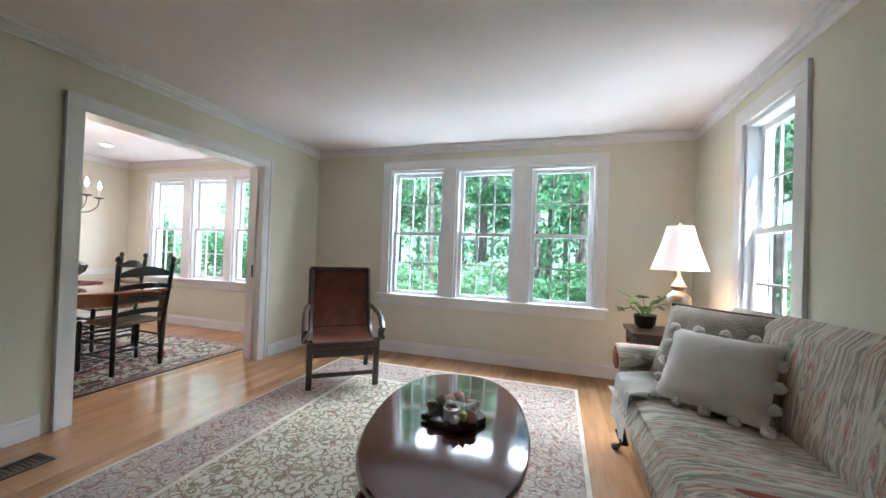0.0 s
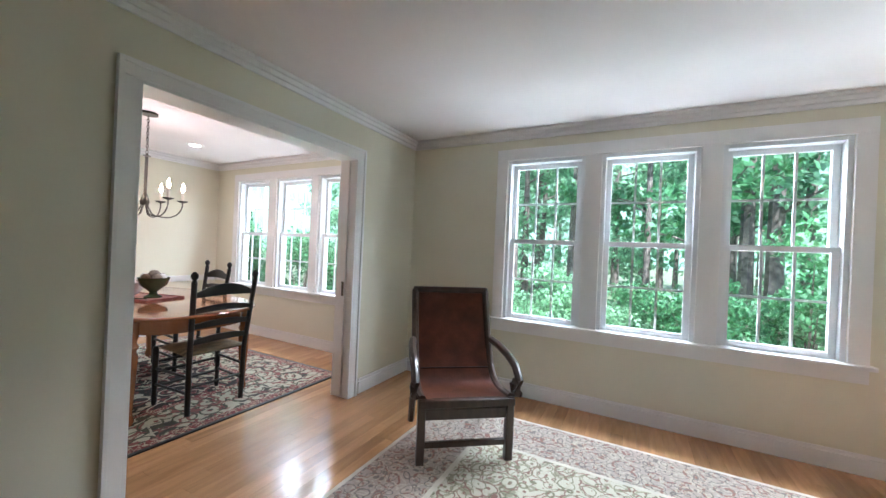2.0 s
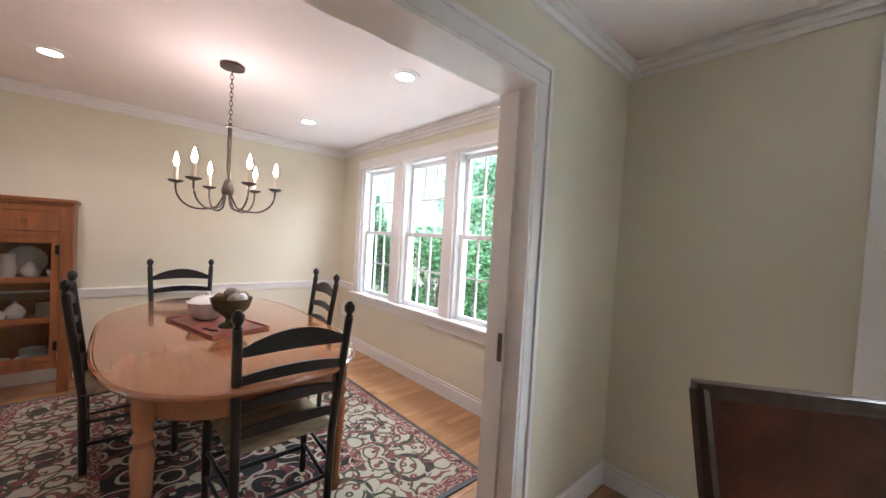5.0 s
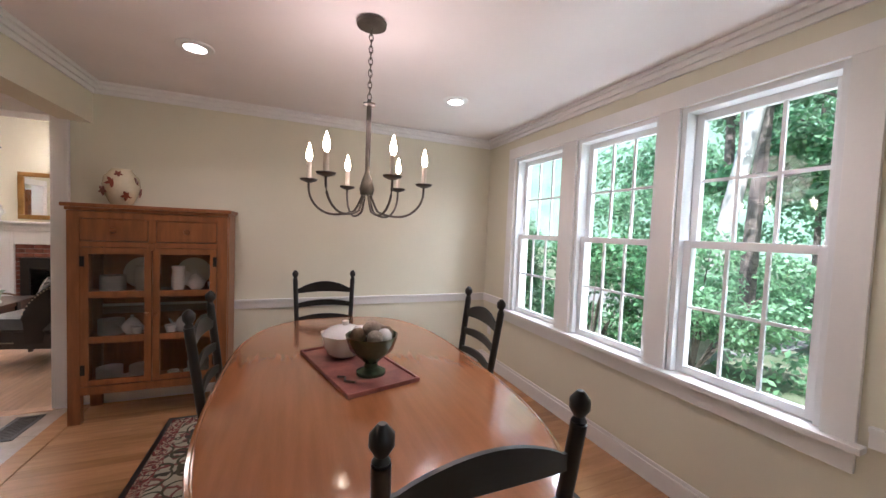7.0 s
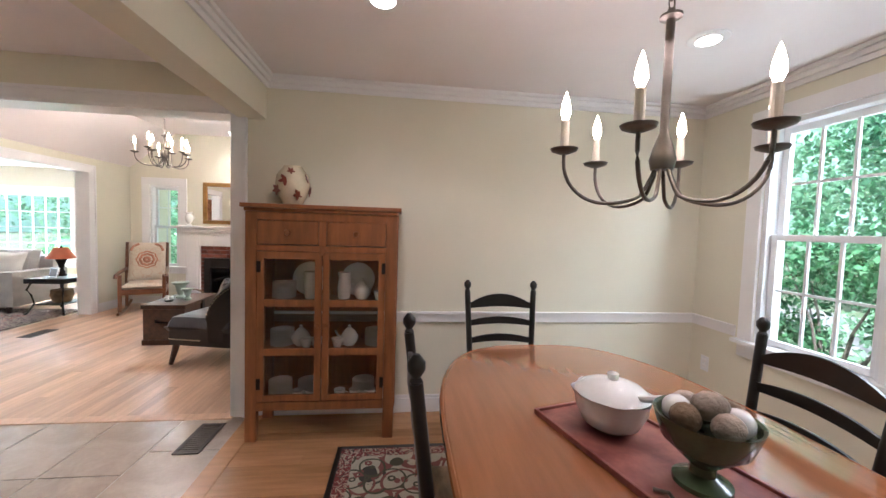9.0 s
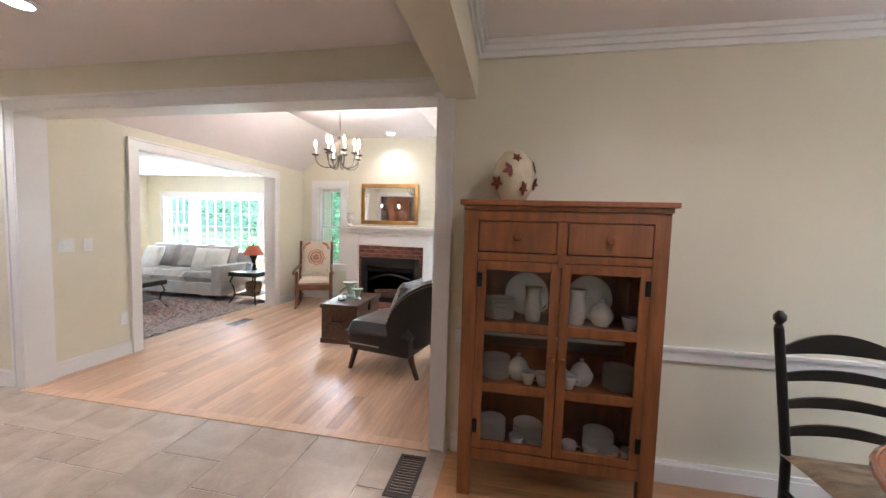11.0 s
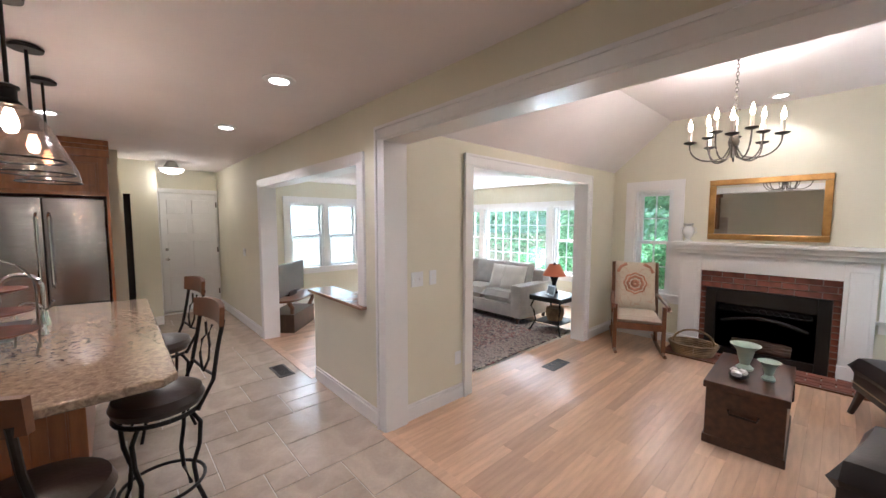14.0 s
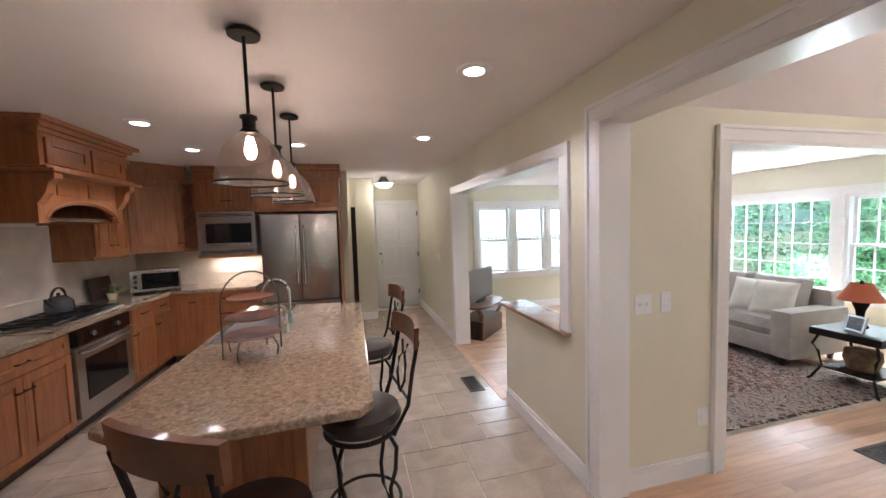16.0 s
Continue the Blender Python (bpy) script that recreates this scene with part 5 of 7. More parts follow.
for r in range(3):
    z = 0.79 + r * 0.066
    y = -0.577 - (0.1 if r % 2 else 0)
    while y < 0.57:
        a, b = max(y, -0.577), min(y + 0.195, 0.577)
        if b - a > 0.02:
            brick(a, b, z, z + 0.056)
        y += 0.205
for r in range(12):
    z = 0.0 + r * 0.066
    for a, b in ((-0.577, -0.525), (0.525, 0.577)):
        brick(a, b, z + 0.004, z + 0.058)
ins = part("insert", boxes((0.004, 0.05, -0.52, -0.42, 0.005, 0.78), (0.004, 0.05, 0.42, 0.52, 0.005, 0.78), (0.004, 0.05, -0.42, 0.42, 0.62, 0.78), (0.004, 0.05, -0.42, 0.42, 0.005, 0.10), bev=0.006), BLACK, fp, "black cast iron fireplace insert")
part("firebox", boxes((-0.45, -0.43, -0.52, 0.52, 0.0, 0.78), (-0.43, 0.0, -0.525, -0.505, 0.0, 0.78), (-0.43, 0.0, 0.505, 0.525, 0.0, 0.78), (-0.43, 0.0, -0.505, 0.505, 0.76, 0.785), (-0.43, 0.0, -0.505, 0.505, 0.0, 0.02)), BLACK, fp)
gl = part("fire_glass", boxes((0.008, 0.012, -0.42, 0.42, 0.10, 0.62)), mat("sooty_glass", (0.010, 0.009, 0.009), 0.35, vary=0.2, bump=0), ins)
part("arch", bar([(0.022, 0.36 * u, 0.40 + 0.09 * math.cos(u * 1.5)) for u in (-1, -0.6, -0.3, 0, 0.3, 0.6, 1)], 0.018), BLACK, ins)
for i in range(13):
    y = -0.36 + i * 0.06
    part("grille_ring", moved(bar([(0, 0.026 * math.cos(t), 0.024 * math.sin(t)) for t in (2 * math.pi * k / 10 for k in range(11))], 0.006, 5), pose(0.052, y, 0.57)), IRON, ins)
for i in range(3):
    part("log", moved(turned([(0.04, -0.25), (0.05, 0), (0.04, 0.25)], 10), pose(0.03, 0, 0.14 + i * 0.03, 90, 0, 5 * i)), DARKWOOD, fp)
hearth = thing("hearth", (-10.05, -0.80, 0), label="low red brick hearth in front of the fireplace", category="hearth")
part("bed", boxes((0.08, 0.46, -0.85, 0.85, 0.001, 0.006)), MORTAR, hearth)
shared = {}
for i in range(4):
    y = -0.845 - (0.1 if i % 2 else 0)
    while y < 0.84:
        a, b = max(y, -0.845), min(y + 0.195, 0.845)
        if b - a > 0.03:
            brick(a, b, 0.006, 0.022, 0.085 + i * 0.094, 0.085 + i * 0.094 + 0.086, hearth)
        y += 0.205
part("wood_border", boxes((0.46, 0.485, -0.875, 0.875, 0.001, 0.02), bev=0.004), ROCKWOOD, hearth)
mir = thing("wall_mirror", (-10.05, -0.84, 1.70), label="rectangular mirror in a broad gilt frame over the mantel", category="mirror")
part("glass", boxes((0.012, 0.016, -0.44, 0.44, -0.28, 0.28)), MIRROR, mir)
part("frame", boxes((0.002, 0.035, -0.505, 0.505, 0.28, 0.345), (0.002, 0.035, -0.505, 0.505, -0.345, -0.28), (0.002, 0.035, -0.505, -0.44, -0.28, 0.28), (0.002, 0.035, 0.44, 0.505, -0.28, 0.28), bev=0.012), GOLD, mir)
urn = thing("urn", (-9.95, -1.52, 1.32), label="white porcelain urn standing on the mantel shelf", category="urn")
part("body", turned([(0.045, 0), (0.045, 0.012), (0.02, 0.03), (0.05, 0.08), (0.065, 0.13), (0.05, 0.17), (0.035, 0.19), (0.055, 0.215), (0.05, 0.22)], 20), CERAMIC, urn, smooth=True)
for s in (-1, 1):
    part("handle", bar([(0, s * 0.05, 0.17), (0, s * 0.08, 0.16), (0, s * 0.085, 0.12), (0, s * 0.06, 0.10)], 0.006, 6), CERAMIC, urn)
chandelier((-8.2, -0.84, 2.02), 2.82, 10, 0.275, 0.38, 0.34, "aged silver ten-candle chandelier, lit, under the vault", 2)

chest = thing("storage_chest", (-8.20, -0.65, 0), 2, "dark brown wooden storage chest with metal handles", "chest")
part("body", boxes((-0.38, 0.38, -0.21, 0.21, 0.03, 0.40), bev=0.006), TRUNKWOOD, chest)
part("lid", boxes((-0.395, 0.395, -0.225, 0.225, 0.402, 0.45), bev=0.008), TRUNKWOOD, chest)
part("base_moulding", boxes((-0.39, 0.39, -0.22, 0.22, 0.0, 0.06), bev=0.006), TRUNKWOOD, chest)
part("handle", bar([(0.385, -0.08, 0.28), (0.41, -0.07, 0.26), (0.41, 0.07, 0.26), (0.385, 0.08, 0.28)], 0.008), IRON, chest, "iron drop handle")
part("hasp", boxes((-0.03, 0.03, 0.21, 0.232, 0.32, 0.44), bev=0.003), IRON, chest)
for x, y, k, lab in ((-8.25, -0.70, 1.0, "tall"), (-8.12, -0.55, 0.72, "small")):
    u = thing("planter", (x, y, 0.45), label=lab + " sage green pedestal planter standing on the chest", category="planter", group="pedestal planters")
    part("bowl", turned([(0.05 * k, 0), (0.055 * k, 0.015), (0.03 * k, 0.04), (0.05 * k, 0.10 * k + 0.02), (0.055 * k, 0.15 * k), (0.095 * k, 0.19 * k), (0.088 * k, 0.188 * k), (0.05 * k, 0.15 * k)], 20), SAGE, u, smooth=True)
orn = thing("shell_dish", (-8.02, -0.70, 0.45), label="small dish of white shells on the chest", category="dish")
part("dish", turned([(0.035, 0), (0.06, 0.02), (0.055, 0.02)], 16), IRON, orn)
for i in range(5):
    part("shell", moved(turned([(0.002, -1), (0.8, -0.4), (0.8, 0.4), (0.002, 1)], 8), pose(0.03 * math.cos(i * 1.4), 0.03 * math.sin(i * 1.4), 0.035 + 0.012 * (i % 2), 30 * i, 20 * i) @ Matrix.Scale(0.028, 4)), CERAMIC, orn, smooth=True)
bas = thing("basket", (-9.72, -1.36, 0.024), 15, "wicker basket with arched handle on the hearth", "basket")
bm = bmesh.new()
for j in range(6):
    tube(bm, [((0.15 + 0.008 * j) * math.cos(t), (0.19 + 0.01 * j) * math.sin(t), 0.015 + j * 0.022) for t in (2 * math.pi * k / 24 for k in range(25))], 0.013, 6)
part("weave", bm, WICKER, bas, smooth=True)
part("bottom", plate(oval(0.15, 0.19), 0, 0.01), WICKER, bas)
part("handle", bar([(0, 0.20 * math.cos(t), 0.12 + 0.16 * math.sin(t)) for t in (math.pi * k / 12 for k in range(13))], 0.012), WICKER, bas, smooth=True)
gs = thing("stool", (-9.65, 0.38, 0), label="small lime green painted wooden stool", category="stool")
part("seat", boxes((-0.16, 0.16, -0.12, 0.12, 0.30, 0.325), bev=0.006), LIME, gs)
for sx in (-1, 1):
    for sy in (-1, 1):
        part("leg", bar([(sx * 0.15, sy * 0.11, 0), (sx * 0.11, sy * 0.07, 0.30)], 0.016, 8), LIME, gs)


def slipper_chair(place, rz):
    """Wing-backed leather chair; front towards -y."""
    c = thing("armchair", place, rz, "charcoal leather slipper chair with curved back and nailhead trim", "armchair", "charcoal leather chairs")
    part("seat", moved(cushion(0.66, 0.68, 0.20, 16, 9, 0.28), pose(0, -0.02, 0.38)), GREYLEA, c, smooth=True)
    part("seat_frame", boxes((-0.31, 0.31, -0.33, 0.30, 0.20, 0.36), bev=0.03), GREYLEA, c, smooth=True)
    bm = bmesh.new()
    rows = []
    n = 22
    for i in range(n + 1):
        u = 2 * i / n - 1
        a = u * 1.40
        r = 0.36
        cx, cy = r * math.sin(a), 0.06 + 0.30 * math.cos(a)
        top = 0.50 + 0.38 * max(0, 1 - abs(u) ** 2.6) ** 0.7
        nx, ny = math.sin(a), math.cos(a)
        flare = 0.10 * (1 - abs(u)) + 0.02
        prof = [(0.0, 0.26), (0.02, 0.45), (0.02 + flare * 0.5, 0.45 + (top - 0.45) * 0.6), (0.03 + flare, top), (-0.03 + flare, top + 0.01), (-0.05 + flare * 0.4, 0.45 + (top - 0.45) * 0.6), (-0.07, 0.45), (-0.07, 0.26)]
        rows.append([bm.verts.new((cx + nx * d, cy + ny * d, z)) for d, z in prof])
    for a, b in zip(rows, rows[1:]):
        for k in range(8):
            bm.faces.new((a[k], a[(k + 1) % 8], b[(k + 1) % 8], b[k]))
    bm.faces.new(rows[0])
    bm.faces.new(rows[-1][::-1])
    part("backrest", bm, GREYLEA, c, "curved charcoal leather wing back", True)
    nails = bmesh.new()
    def nail(p):
        bmesh.ops.create_icosphere(nails, subdivisions=1, radius=0.007, matrix=Matrix.Translation(p))
    for i in range(60):
        u = -0.97 + 1.94 * i / 59
        a = u * 1.40
        flare = 0.10 * (1 - abs(u)) + 0.02
        top = 0.50 + 0.38 * max(0, 1 - abs(u) ** 2.6) ** 0.7
        d = 0.034 + flare
        nail((0.36 * math.sin(a) + math.sin(a) * d, 0.06 + 0.30 * math.cos(a) + math.cos(a) * d, top - 0.02))
    for i in range(34):
        nail((-0.30 + 0.6 * i / 33, -0.332, 0.262))
        for s in (-1, 1):
            nail((s * 0.312, -0.31 + 0.3 * i / 33, 0.262))
    t = part("nailheads", nails, BRASS, c, "row of brass nailheads")
    t["kind"] = "stuff"
    for sx in (-1, 1):
        part("front_leg", bar([(sx * 0.26, -0.27, 0.27), (sx * 0.265, -0.30, 0.14), (sx * 0.27, -0.34, 0.0)], 0.034, 8, 0.02), DARKWOOD, c, smooth=True)
        part("back_leg", bar([(sx * 0.22, 0.26, 0.27), (sx * 0.225, 0.29, 0.14), (sx * 0.23, 0.35, 0.0)], 0.034, 8, 0.02), DARKWOOD, c, smooth=True)
    return c


c1 = slipper_chair((-7.42, 0.17, 0), -12)
copy_thing(c1, pose(-9.02, 0.28, 0, 0, 0, 20))
for (x, y, rz) in ((-7.40, 0.26, -12), (-9.03, 0.36, 20)):
    p = thing("throw_pillow", (x, y, 0.63), rz, "grey trellis patterned pillow on the leather chair", "pillow", "trellis pillows")
    part("cover", moved(cushion(0.40, 0.40, 0.14), pose(0, 0.0, 0.03, 68, 0, 0)), TRELLIS, p, smooth=True)
lt = thing("lamp_table", (-8.25, 0.55, 0), label="small dark iron lamp table between the chairs", category="side table")
part("top", turned([(0.17, 0.50), (0.18, 0.51), (0.17, 0.52)], 24), DARKWOOD, lt)
for i in range(3):
    a = 2.1 * i
    part("leg", bar([(0.10 * math.cos(a), 0.10 * math.sin(a), 0.50), (0.05 * math.cos(a), 0.05 * math.sin(a), 0.25), (0.16 * math.cos(a), 0.16 * math.sin(a), 0.0)], 0.009), IRON, lt)
l2 = thing("table_lamp", (-8.25, 0.55, 0.52), label="small table lamp with square mica shade, unlit", category="table lamp")
part("base", turned([(0.06, 0), (0.06, 0.01), (0.02, 0.03), (0.015, 0.2)], 16), IRON, l2)
part("shade", turned([(0.16, 0.17), (0.155, 0.175), (0.06, 0.33), (0.05, 0.33)], 4), mat("mica_shade", (0.35, 0.36, 0.34), 0.4, vary=0.1), l2)
part("finial", turned([(0.02, 0.33), (0.012, 0.345), (0.004, 0.36)], 10), IRON, l2)

rk = thing("rocking_chair", (-9.52, -1.92, 0), 116, "brown wooden rocking chair with coral medallion upholstery", "rocking chair")
part("seat", moved(cushion(0.50, 0.48, 0.11, 12, 6, 0.35), pose(0, -0.02, 0.40)), MEDALLION, rk, "coral medallion seat cushion", True)
part("back_cushion", moved(cushion(0.48, 0.62, 0.07, 12, 8, 0.3), pose(0, 0.27, 0.74, 78, 0, 0)), MEDALLION, rk, "coral medallion back panel", True)
flat = pose(0, 0.27, 0.76, 78, 0, 0) @ pose(0, 0, 0.031) @ Matrix.Diagonal((1, 1, 0.45, 1))
for rad, thick in ((0.125, 0.010), (0.085, 0.016), (0.03, 0.022)):
    part("medallion_ring", moved(bar([(rad * math.cos(q) * (1 + 0.06 * math.cos(8 * q)), rad * math.sin(q) * (1 + 0.06 * math.cos(8 * q)), 0) for q in (2 * math.pi * k / 40 for k in range(41))], thick, 6), flat), CORAL, rk, "coral medallion woven on the back", True)
for sx in (-1, 1):
    part("corner_motif", moved(bar([(sx * 0.20, 0.14, -0.012), (sx * 0.17, 0.21, -0.012), (sx * 0.10, 0.25, -0.012)], 0.020, 6), flat), CORAL, rk, "coral scroll woven on the back", True)
part("seat_rail", boxes((-0.27, 0.27, -0.27, -0.24, 0.29, 0.37), (-0.27, -0.24, -0.24, 0.24, 0.29, 0.37), (0.24, 0.27, -0.24, 0.24, 0.29, 0.37), bev=0.006), ROCKWOOD, rk)
for s in (-1, 1):
    part("rocker", bar([(s * 0.25, y, 0.025 + 0.13 * y * y) for y in (-0.42, -0.25, 0, 0.25, 0.5, 0.6)], 0.020, 8), ROCKWOOD, rk, smooth=True)
    part("front_leg", boxes((s * 0.255 - 0.022, s * 0.255 + 0.022, -0.275, -0.23, 0.03, 0.58), bev=0.008), ROCKWOOD, rk)
    part("back_post", bar([(s * 0.25, 0.22, 0.04), (s * 0.25, 0.23, 0.42), (s * 0.25, 0.34, 1.03)], 0.022, 8), ROCKWOOD, rk, smooth=True)
    part("arm", bar([(s * 0.255, 0.27, 0.63), (s * 0.275, 0.05, 0.61), (s * 0.285, -0.18, 0.60), (s * 0.285, -0.33, 0.58), (s * 0.285, -0.345, 0.55)], 0.024, 8), ROCKWOOD, rk, smooth=True)

# ---- sun room ----
so = thing("sofa", (-9.62, -4.5, 0), 90, "pale grey upholstered three-seat sofa with loose cushions", "sofa")
part("base", boxes((-1.05, 1.05, -0.42, 0.42, 0.10, 0.30), bev=0.03), GREYFAB, so, smooth=True)
part("backrest", boxes((-1.05, 1.05, 0.22, 0.44, 0.28, 0.78), bev=0.05), GREYFAB, so, smooth=True)
for s in (-1, 1):
    part("arm", boxes((s * 1.0 - 0.10, s * 1.0 + 0.10, -0.44, 0.42, 0.10, 0.60), bev=0.05), GREYFAB, so, smooth=True)
    for y in (-0.36, 0.36):
        part("foot", turned([(0.025, 0), (0.035, 0.10)], 10, x=s * 0.98, y=y), DARKWOOD, so)
for i in (-1, 0, 1):
    part("seat_cushion", moved(cushion(0.60, 0.66, 0.20, 12, 8, 0.3), pose(i * 0.60, -0.10, 0.38)), GREYFAB, so, smooth=True)
    part("back_cushion", moved(cushion(0.60, 0.48, 0.22, 12, 6, 0.35), pose(i * 0.60, 0.16, 0.66, 74, 0, 0)), GREYFAB, so, smooth=True)
for y, rz in ((-3.78, 100), (-4.02, 95), (-5.1, 88)):
    p = thing("throw_pillow", (-9.50, y, 0.66), rz, "cream cotton pillow on the grey sofa", "pillow", "cream pillows")
    part("cover", moved(cushion(0.42, 0.42, 0.15), pose(0, 0, 0, 66, 0, 0)), WHITEFAB, p, smooth=True)


def iron_table(place, w, d, h, label, cat):
    t = thing(cat.replace(" ", "_"), place, label=label, category=cat)
    part("top", boxes((-w / 2, w / 2, -d / 2, d / 2, h - 0.07, h), bev=0.01), BLACK, t)
    part("lower_shelf", boxes((-w / 2 + 0.05, w / 2 - 0.05, -d / 2 + 0.05, d / 2 - 0.05, 0.14, 0.15)), IRON, t)
    for sx in (-1, 1):
        for sy in (-1, 1):
            x, y = sx * (w / 2 - 0.05), sy * (d / 2 - 0.05)
            part("leg", bar([(x, y, h - 0.07), (x + sx * 0.03, y + sy * 0.03, h - 0.16), (x, y, h * 0.55), (x - sx * 0.02, y - sy * 0.02, h * 0.3), (x + sx * 0.03, y + sy * 0.03, 0.03), (x + sx * 0.05, y + sy * 0.05, 0.010)], 0.012, 8), IRON, t, smooth=True)
    return t


iron_table((-9.42, -2.98, 0.0), 0.56, 0.50, 0.52, "black end table on scrolled iron legs", "end table")
iron_table((-8.35, -4.4, 0.009), 0.6, 1.1, 0.42, "dark coffee table on curved iron legs", "coffee table")
bl = table_lamp((-9.50, -3.05, 0.52), "small lamp with dark jar base and amber shade", AMBER, IRON, 0.75, 0.17, 0.16, 0.26)
ph = thing("photo_frame", (-9.28, -2.98, 0.52), 70, "silver photo frame standing on the end table", "photo frame")
part("frame", moved(boxes((-0.085, 0.085, -0.008, 0.008, 0, 0.15), bev=0.004), pose(0, 0, 0, -14)), STEEL, ph)
part("print", moved(boxes((-0.065, 0.065, -0.011, -0.0085, 0.02, 0.13)), pose(0, 0, 0, -14)), TEXTGREY, ph)
bk = thing("basket", (-9.42, -2.98, 0.151), label="wicker basket on the lower shelf of the end table", category="basket")
part("body", turned([(0.10, 0), (0.13, 0.10), (0.12, 0.18), (0.11, 0.18)], 18), WICKER, bk, smooth=True)
tv = thing("television", (-6.68, -5.72, 0), 226, "dark flat television on a curved wooden stand", "television")
# Screen lightened to grey: the room's reflection is put into its colour.
part("screen", boxes((-0.42, 0.42, -0.025, 0.025, 0.50, 0.95), bev=0.008), mat("screen_reflection_grey", (0.10, 0.105, 0.11), 0.22, vary=0.03, bump=0), tv)
part("stand_top", plate(oval(0.46, 0.26, 32, 3), 0.44, 0.47, 0.008), ROCKWOOD, tv)
part("neck", boxes((-0.12, 0.12, -0.04, 0.04, 0.47, 0.53)), BLACK, tv)
part("base", boxes((-0.36, 0.36, -0.20, 0.20, 0.0, 0.26), bev=0.01), DARKWOOD, tv)
part("support", bar([(-0.3, -0.15, 0.26), (-0.36, -0.18, 0.36), (-0.4, -0.15, 0.44)], 0.03), ROCKWOOD, tv)
part("support", bar([(0.3, -0.15, 0.26), (0.36, -0.18, 0.36), (0.4, -0.15, 0.44)], 0.03), ROCKWOOD, tv)

# ---- kitchen ----
def cab_door(parent, m, a, b, z0, z1, knob=None, name="door"):
    """A raised-panel front; a to b along the run, face at d = 0 outwards."""
    f = 0.055
    d = part(name, moved(boxes((a, a + f, 0.001, 0.020, z0, z1), (b - f, b, 0.001, 0.020, z0, z1), (a + f, b - f, 0.001, 0.020, z0, z0 + f), (a + f, b - f, 0.001, 0.020, z1 - f, z1), (a + f, b - f, 0.001, 0.010, z0 + f, z1 - f), bev=0.003), m), CHERRY, parent)
    if z1 - z0 > 0.2:
        part("raised_panel", moved(boxes((a + f + 0.02, b - f - 0.02, 0.010, 0.019, z0 + f + 0.02, z1 - f - 0.02), bev=0.008), m), CHERRY, d)
    if knob == "pull":
        part("handle", moved(bar([((a + b) / 2 - 0.05, 0.02, (z0 + z1) / 2), ((a + b) / 2 - 0.045, 0.042, (z0 + z1) / 2), ((a + b) / 2 + 0.045, 0.042, (z0 + z1) / 2), ((a + b) / 2 + 0.05, 0.02, (z0 + z1) / 2)], 0.006), m), IRON, d)
    elif knob:
        s = b - 0.03 if knob[0] == "r" else a + 0.03
        z = z1 - 0.10 if knob[1] == "t" else z0 + 0.10
        part("handle", moved(bar([(s - 0.035, 0.02, z), (s - 0.03, 0.04, z), (s + 0.03, 0.04, z), (s + 0.035, 0.02, z)], 0.006), m), IRON, d)
    return d


FX, FY = -2.73, -5.75
me = at_wall("x", FX, -1)
ms = at_wall("y", FY, 1)
for i, (a, b) in enumerate(((-3.24, -2.44), (-4.12, -3.26), (-5.36, -4.94), (-5.71, -5.38))):
    c = thing("base_cabinet", label="cherry wood base cabinet with raised panel doors and drawer", category="cabinet", group="base cabinets")
    part("body", boxes((FX, -2.125, a, b, 0.10, 0.86)), CHERRY, c)
    part("toe_kick", boxes((FX + 0.07, -2.21, a, b, 0.0, 0.10)), DARKWOOD, c)
    cab_door(c, me, a + 0.005, b - 0.005, 0.70, 0.85, "pull", "drawer")
    if b - a > 0.6:
        cab_door(c, me, a + 0.005, (a + b) / 2 - 0.002, 0.12, 0.69, "rt")
        cab_door(c, me, (a + b) / 2 + 0.002, b - 0.005, 0.12, 0.69, "lt")
    else:
        cab_door(c, me, a + 0.005, b - 0.005, 0.12, 0.69, "rt")
c = thing("base_cabinet", label="cherry wood base cabinet beside the refrigerator", category="cabinet", group="base cabinets")
part("body", boxes((-3.70, FX, -6.345, FY, 0.10, 0.86)), CHERRY, c)
part("toe_kick", boxes((-3.70, FX, -6.3, FY - 0.07, 0.0, 0.10)), DARKWOOD, c)
cab_door(c, ms, -3.695, -3.02, 0.70, 0.85, "pull", "drawer")
cab_door(c, ms, -3.695, -3.36, 0.12, 0.69, "rt")
cab_door(c, ms, -3.35, -3.02, 0.12, 0.69, "lt")
cab_door(c, ms, -3.01, FX - 0.01, 0.12, 0.85, "lt")
ov = thing("oven", label="stainless steel built-in oven with black glass door", category="oven")
part("body", boxes((FX, -2.13, -4.92, -4.14, 0.10, 0.86)), STEEL, ov)
part("toe_kick", boxes((FX + 0.07, -2.21, -4.92, -4.14, 0, 0.10)), DARKWOOD, ov)
part("control_panel", boxes((FX - 0.022, FX - 0.001, -4.90, -4.16, 0.72, 0.85), bev=0.003), BLACKGLASS, ov)
for y in (-4.70, -4.37):
    part("dial", moved(turned([(0.024, 0), (0.022, 0.018), (0.02, 0.022)], 16), pose(FX - 0.022, y, 0.785, 0, -90, 0)), STEEL, ov)
od = part("door", boxes((FX - 0.026, FX - 0.001, -4.90, -4.16, 0.14, 0.71), bev=0.004), STEEL, ov)
part("door_glass", boxes((FX - 0.030, FX - 0.0265, -4.80, -4.26, 0.26, 0.60), bev=0.002), BLACKGLASS, od)
part("handle", bar([(FX - 0.03, -4.85, 0.665), (FX - 0.06, -4.83, 0.665), (FX - 0.06, -4.23, 0.665), (FX - 0.03, -4.21, 0.665)], 0.011), STEEL, od)
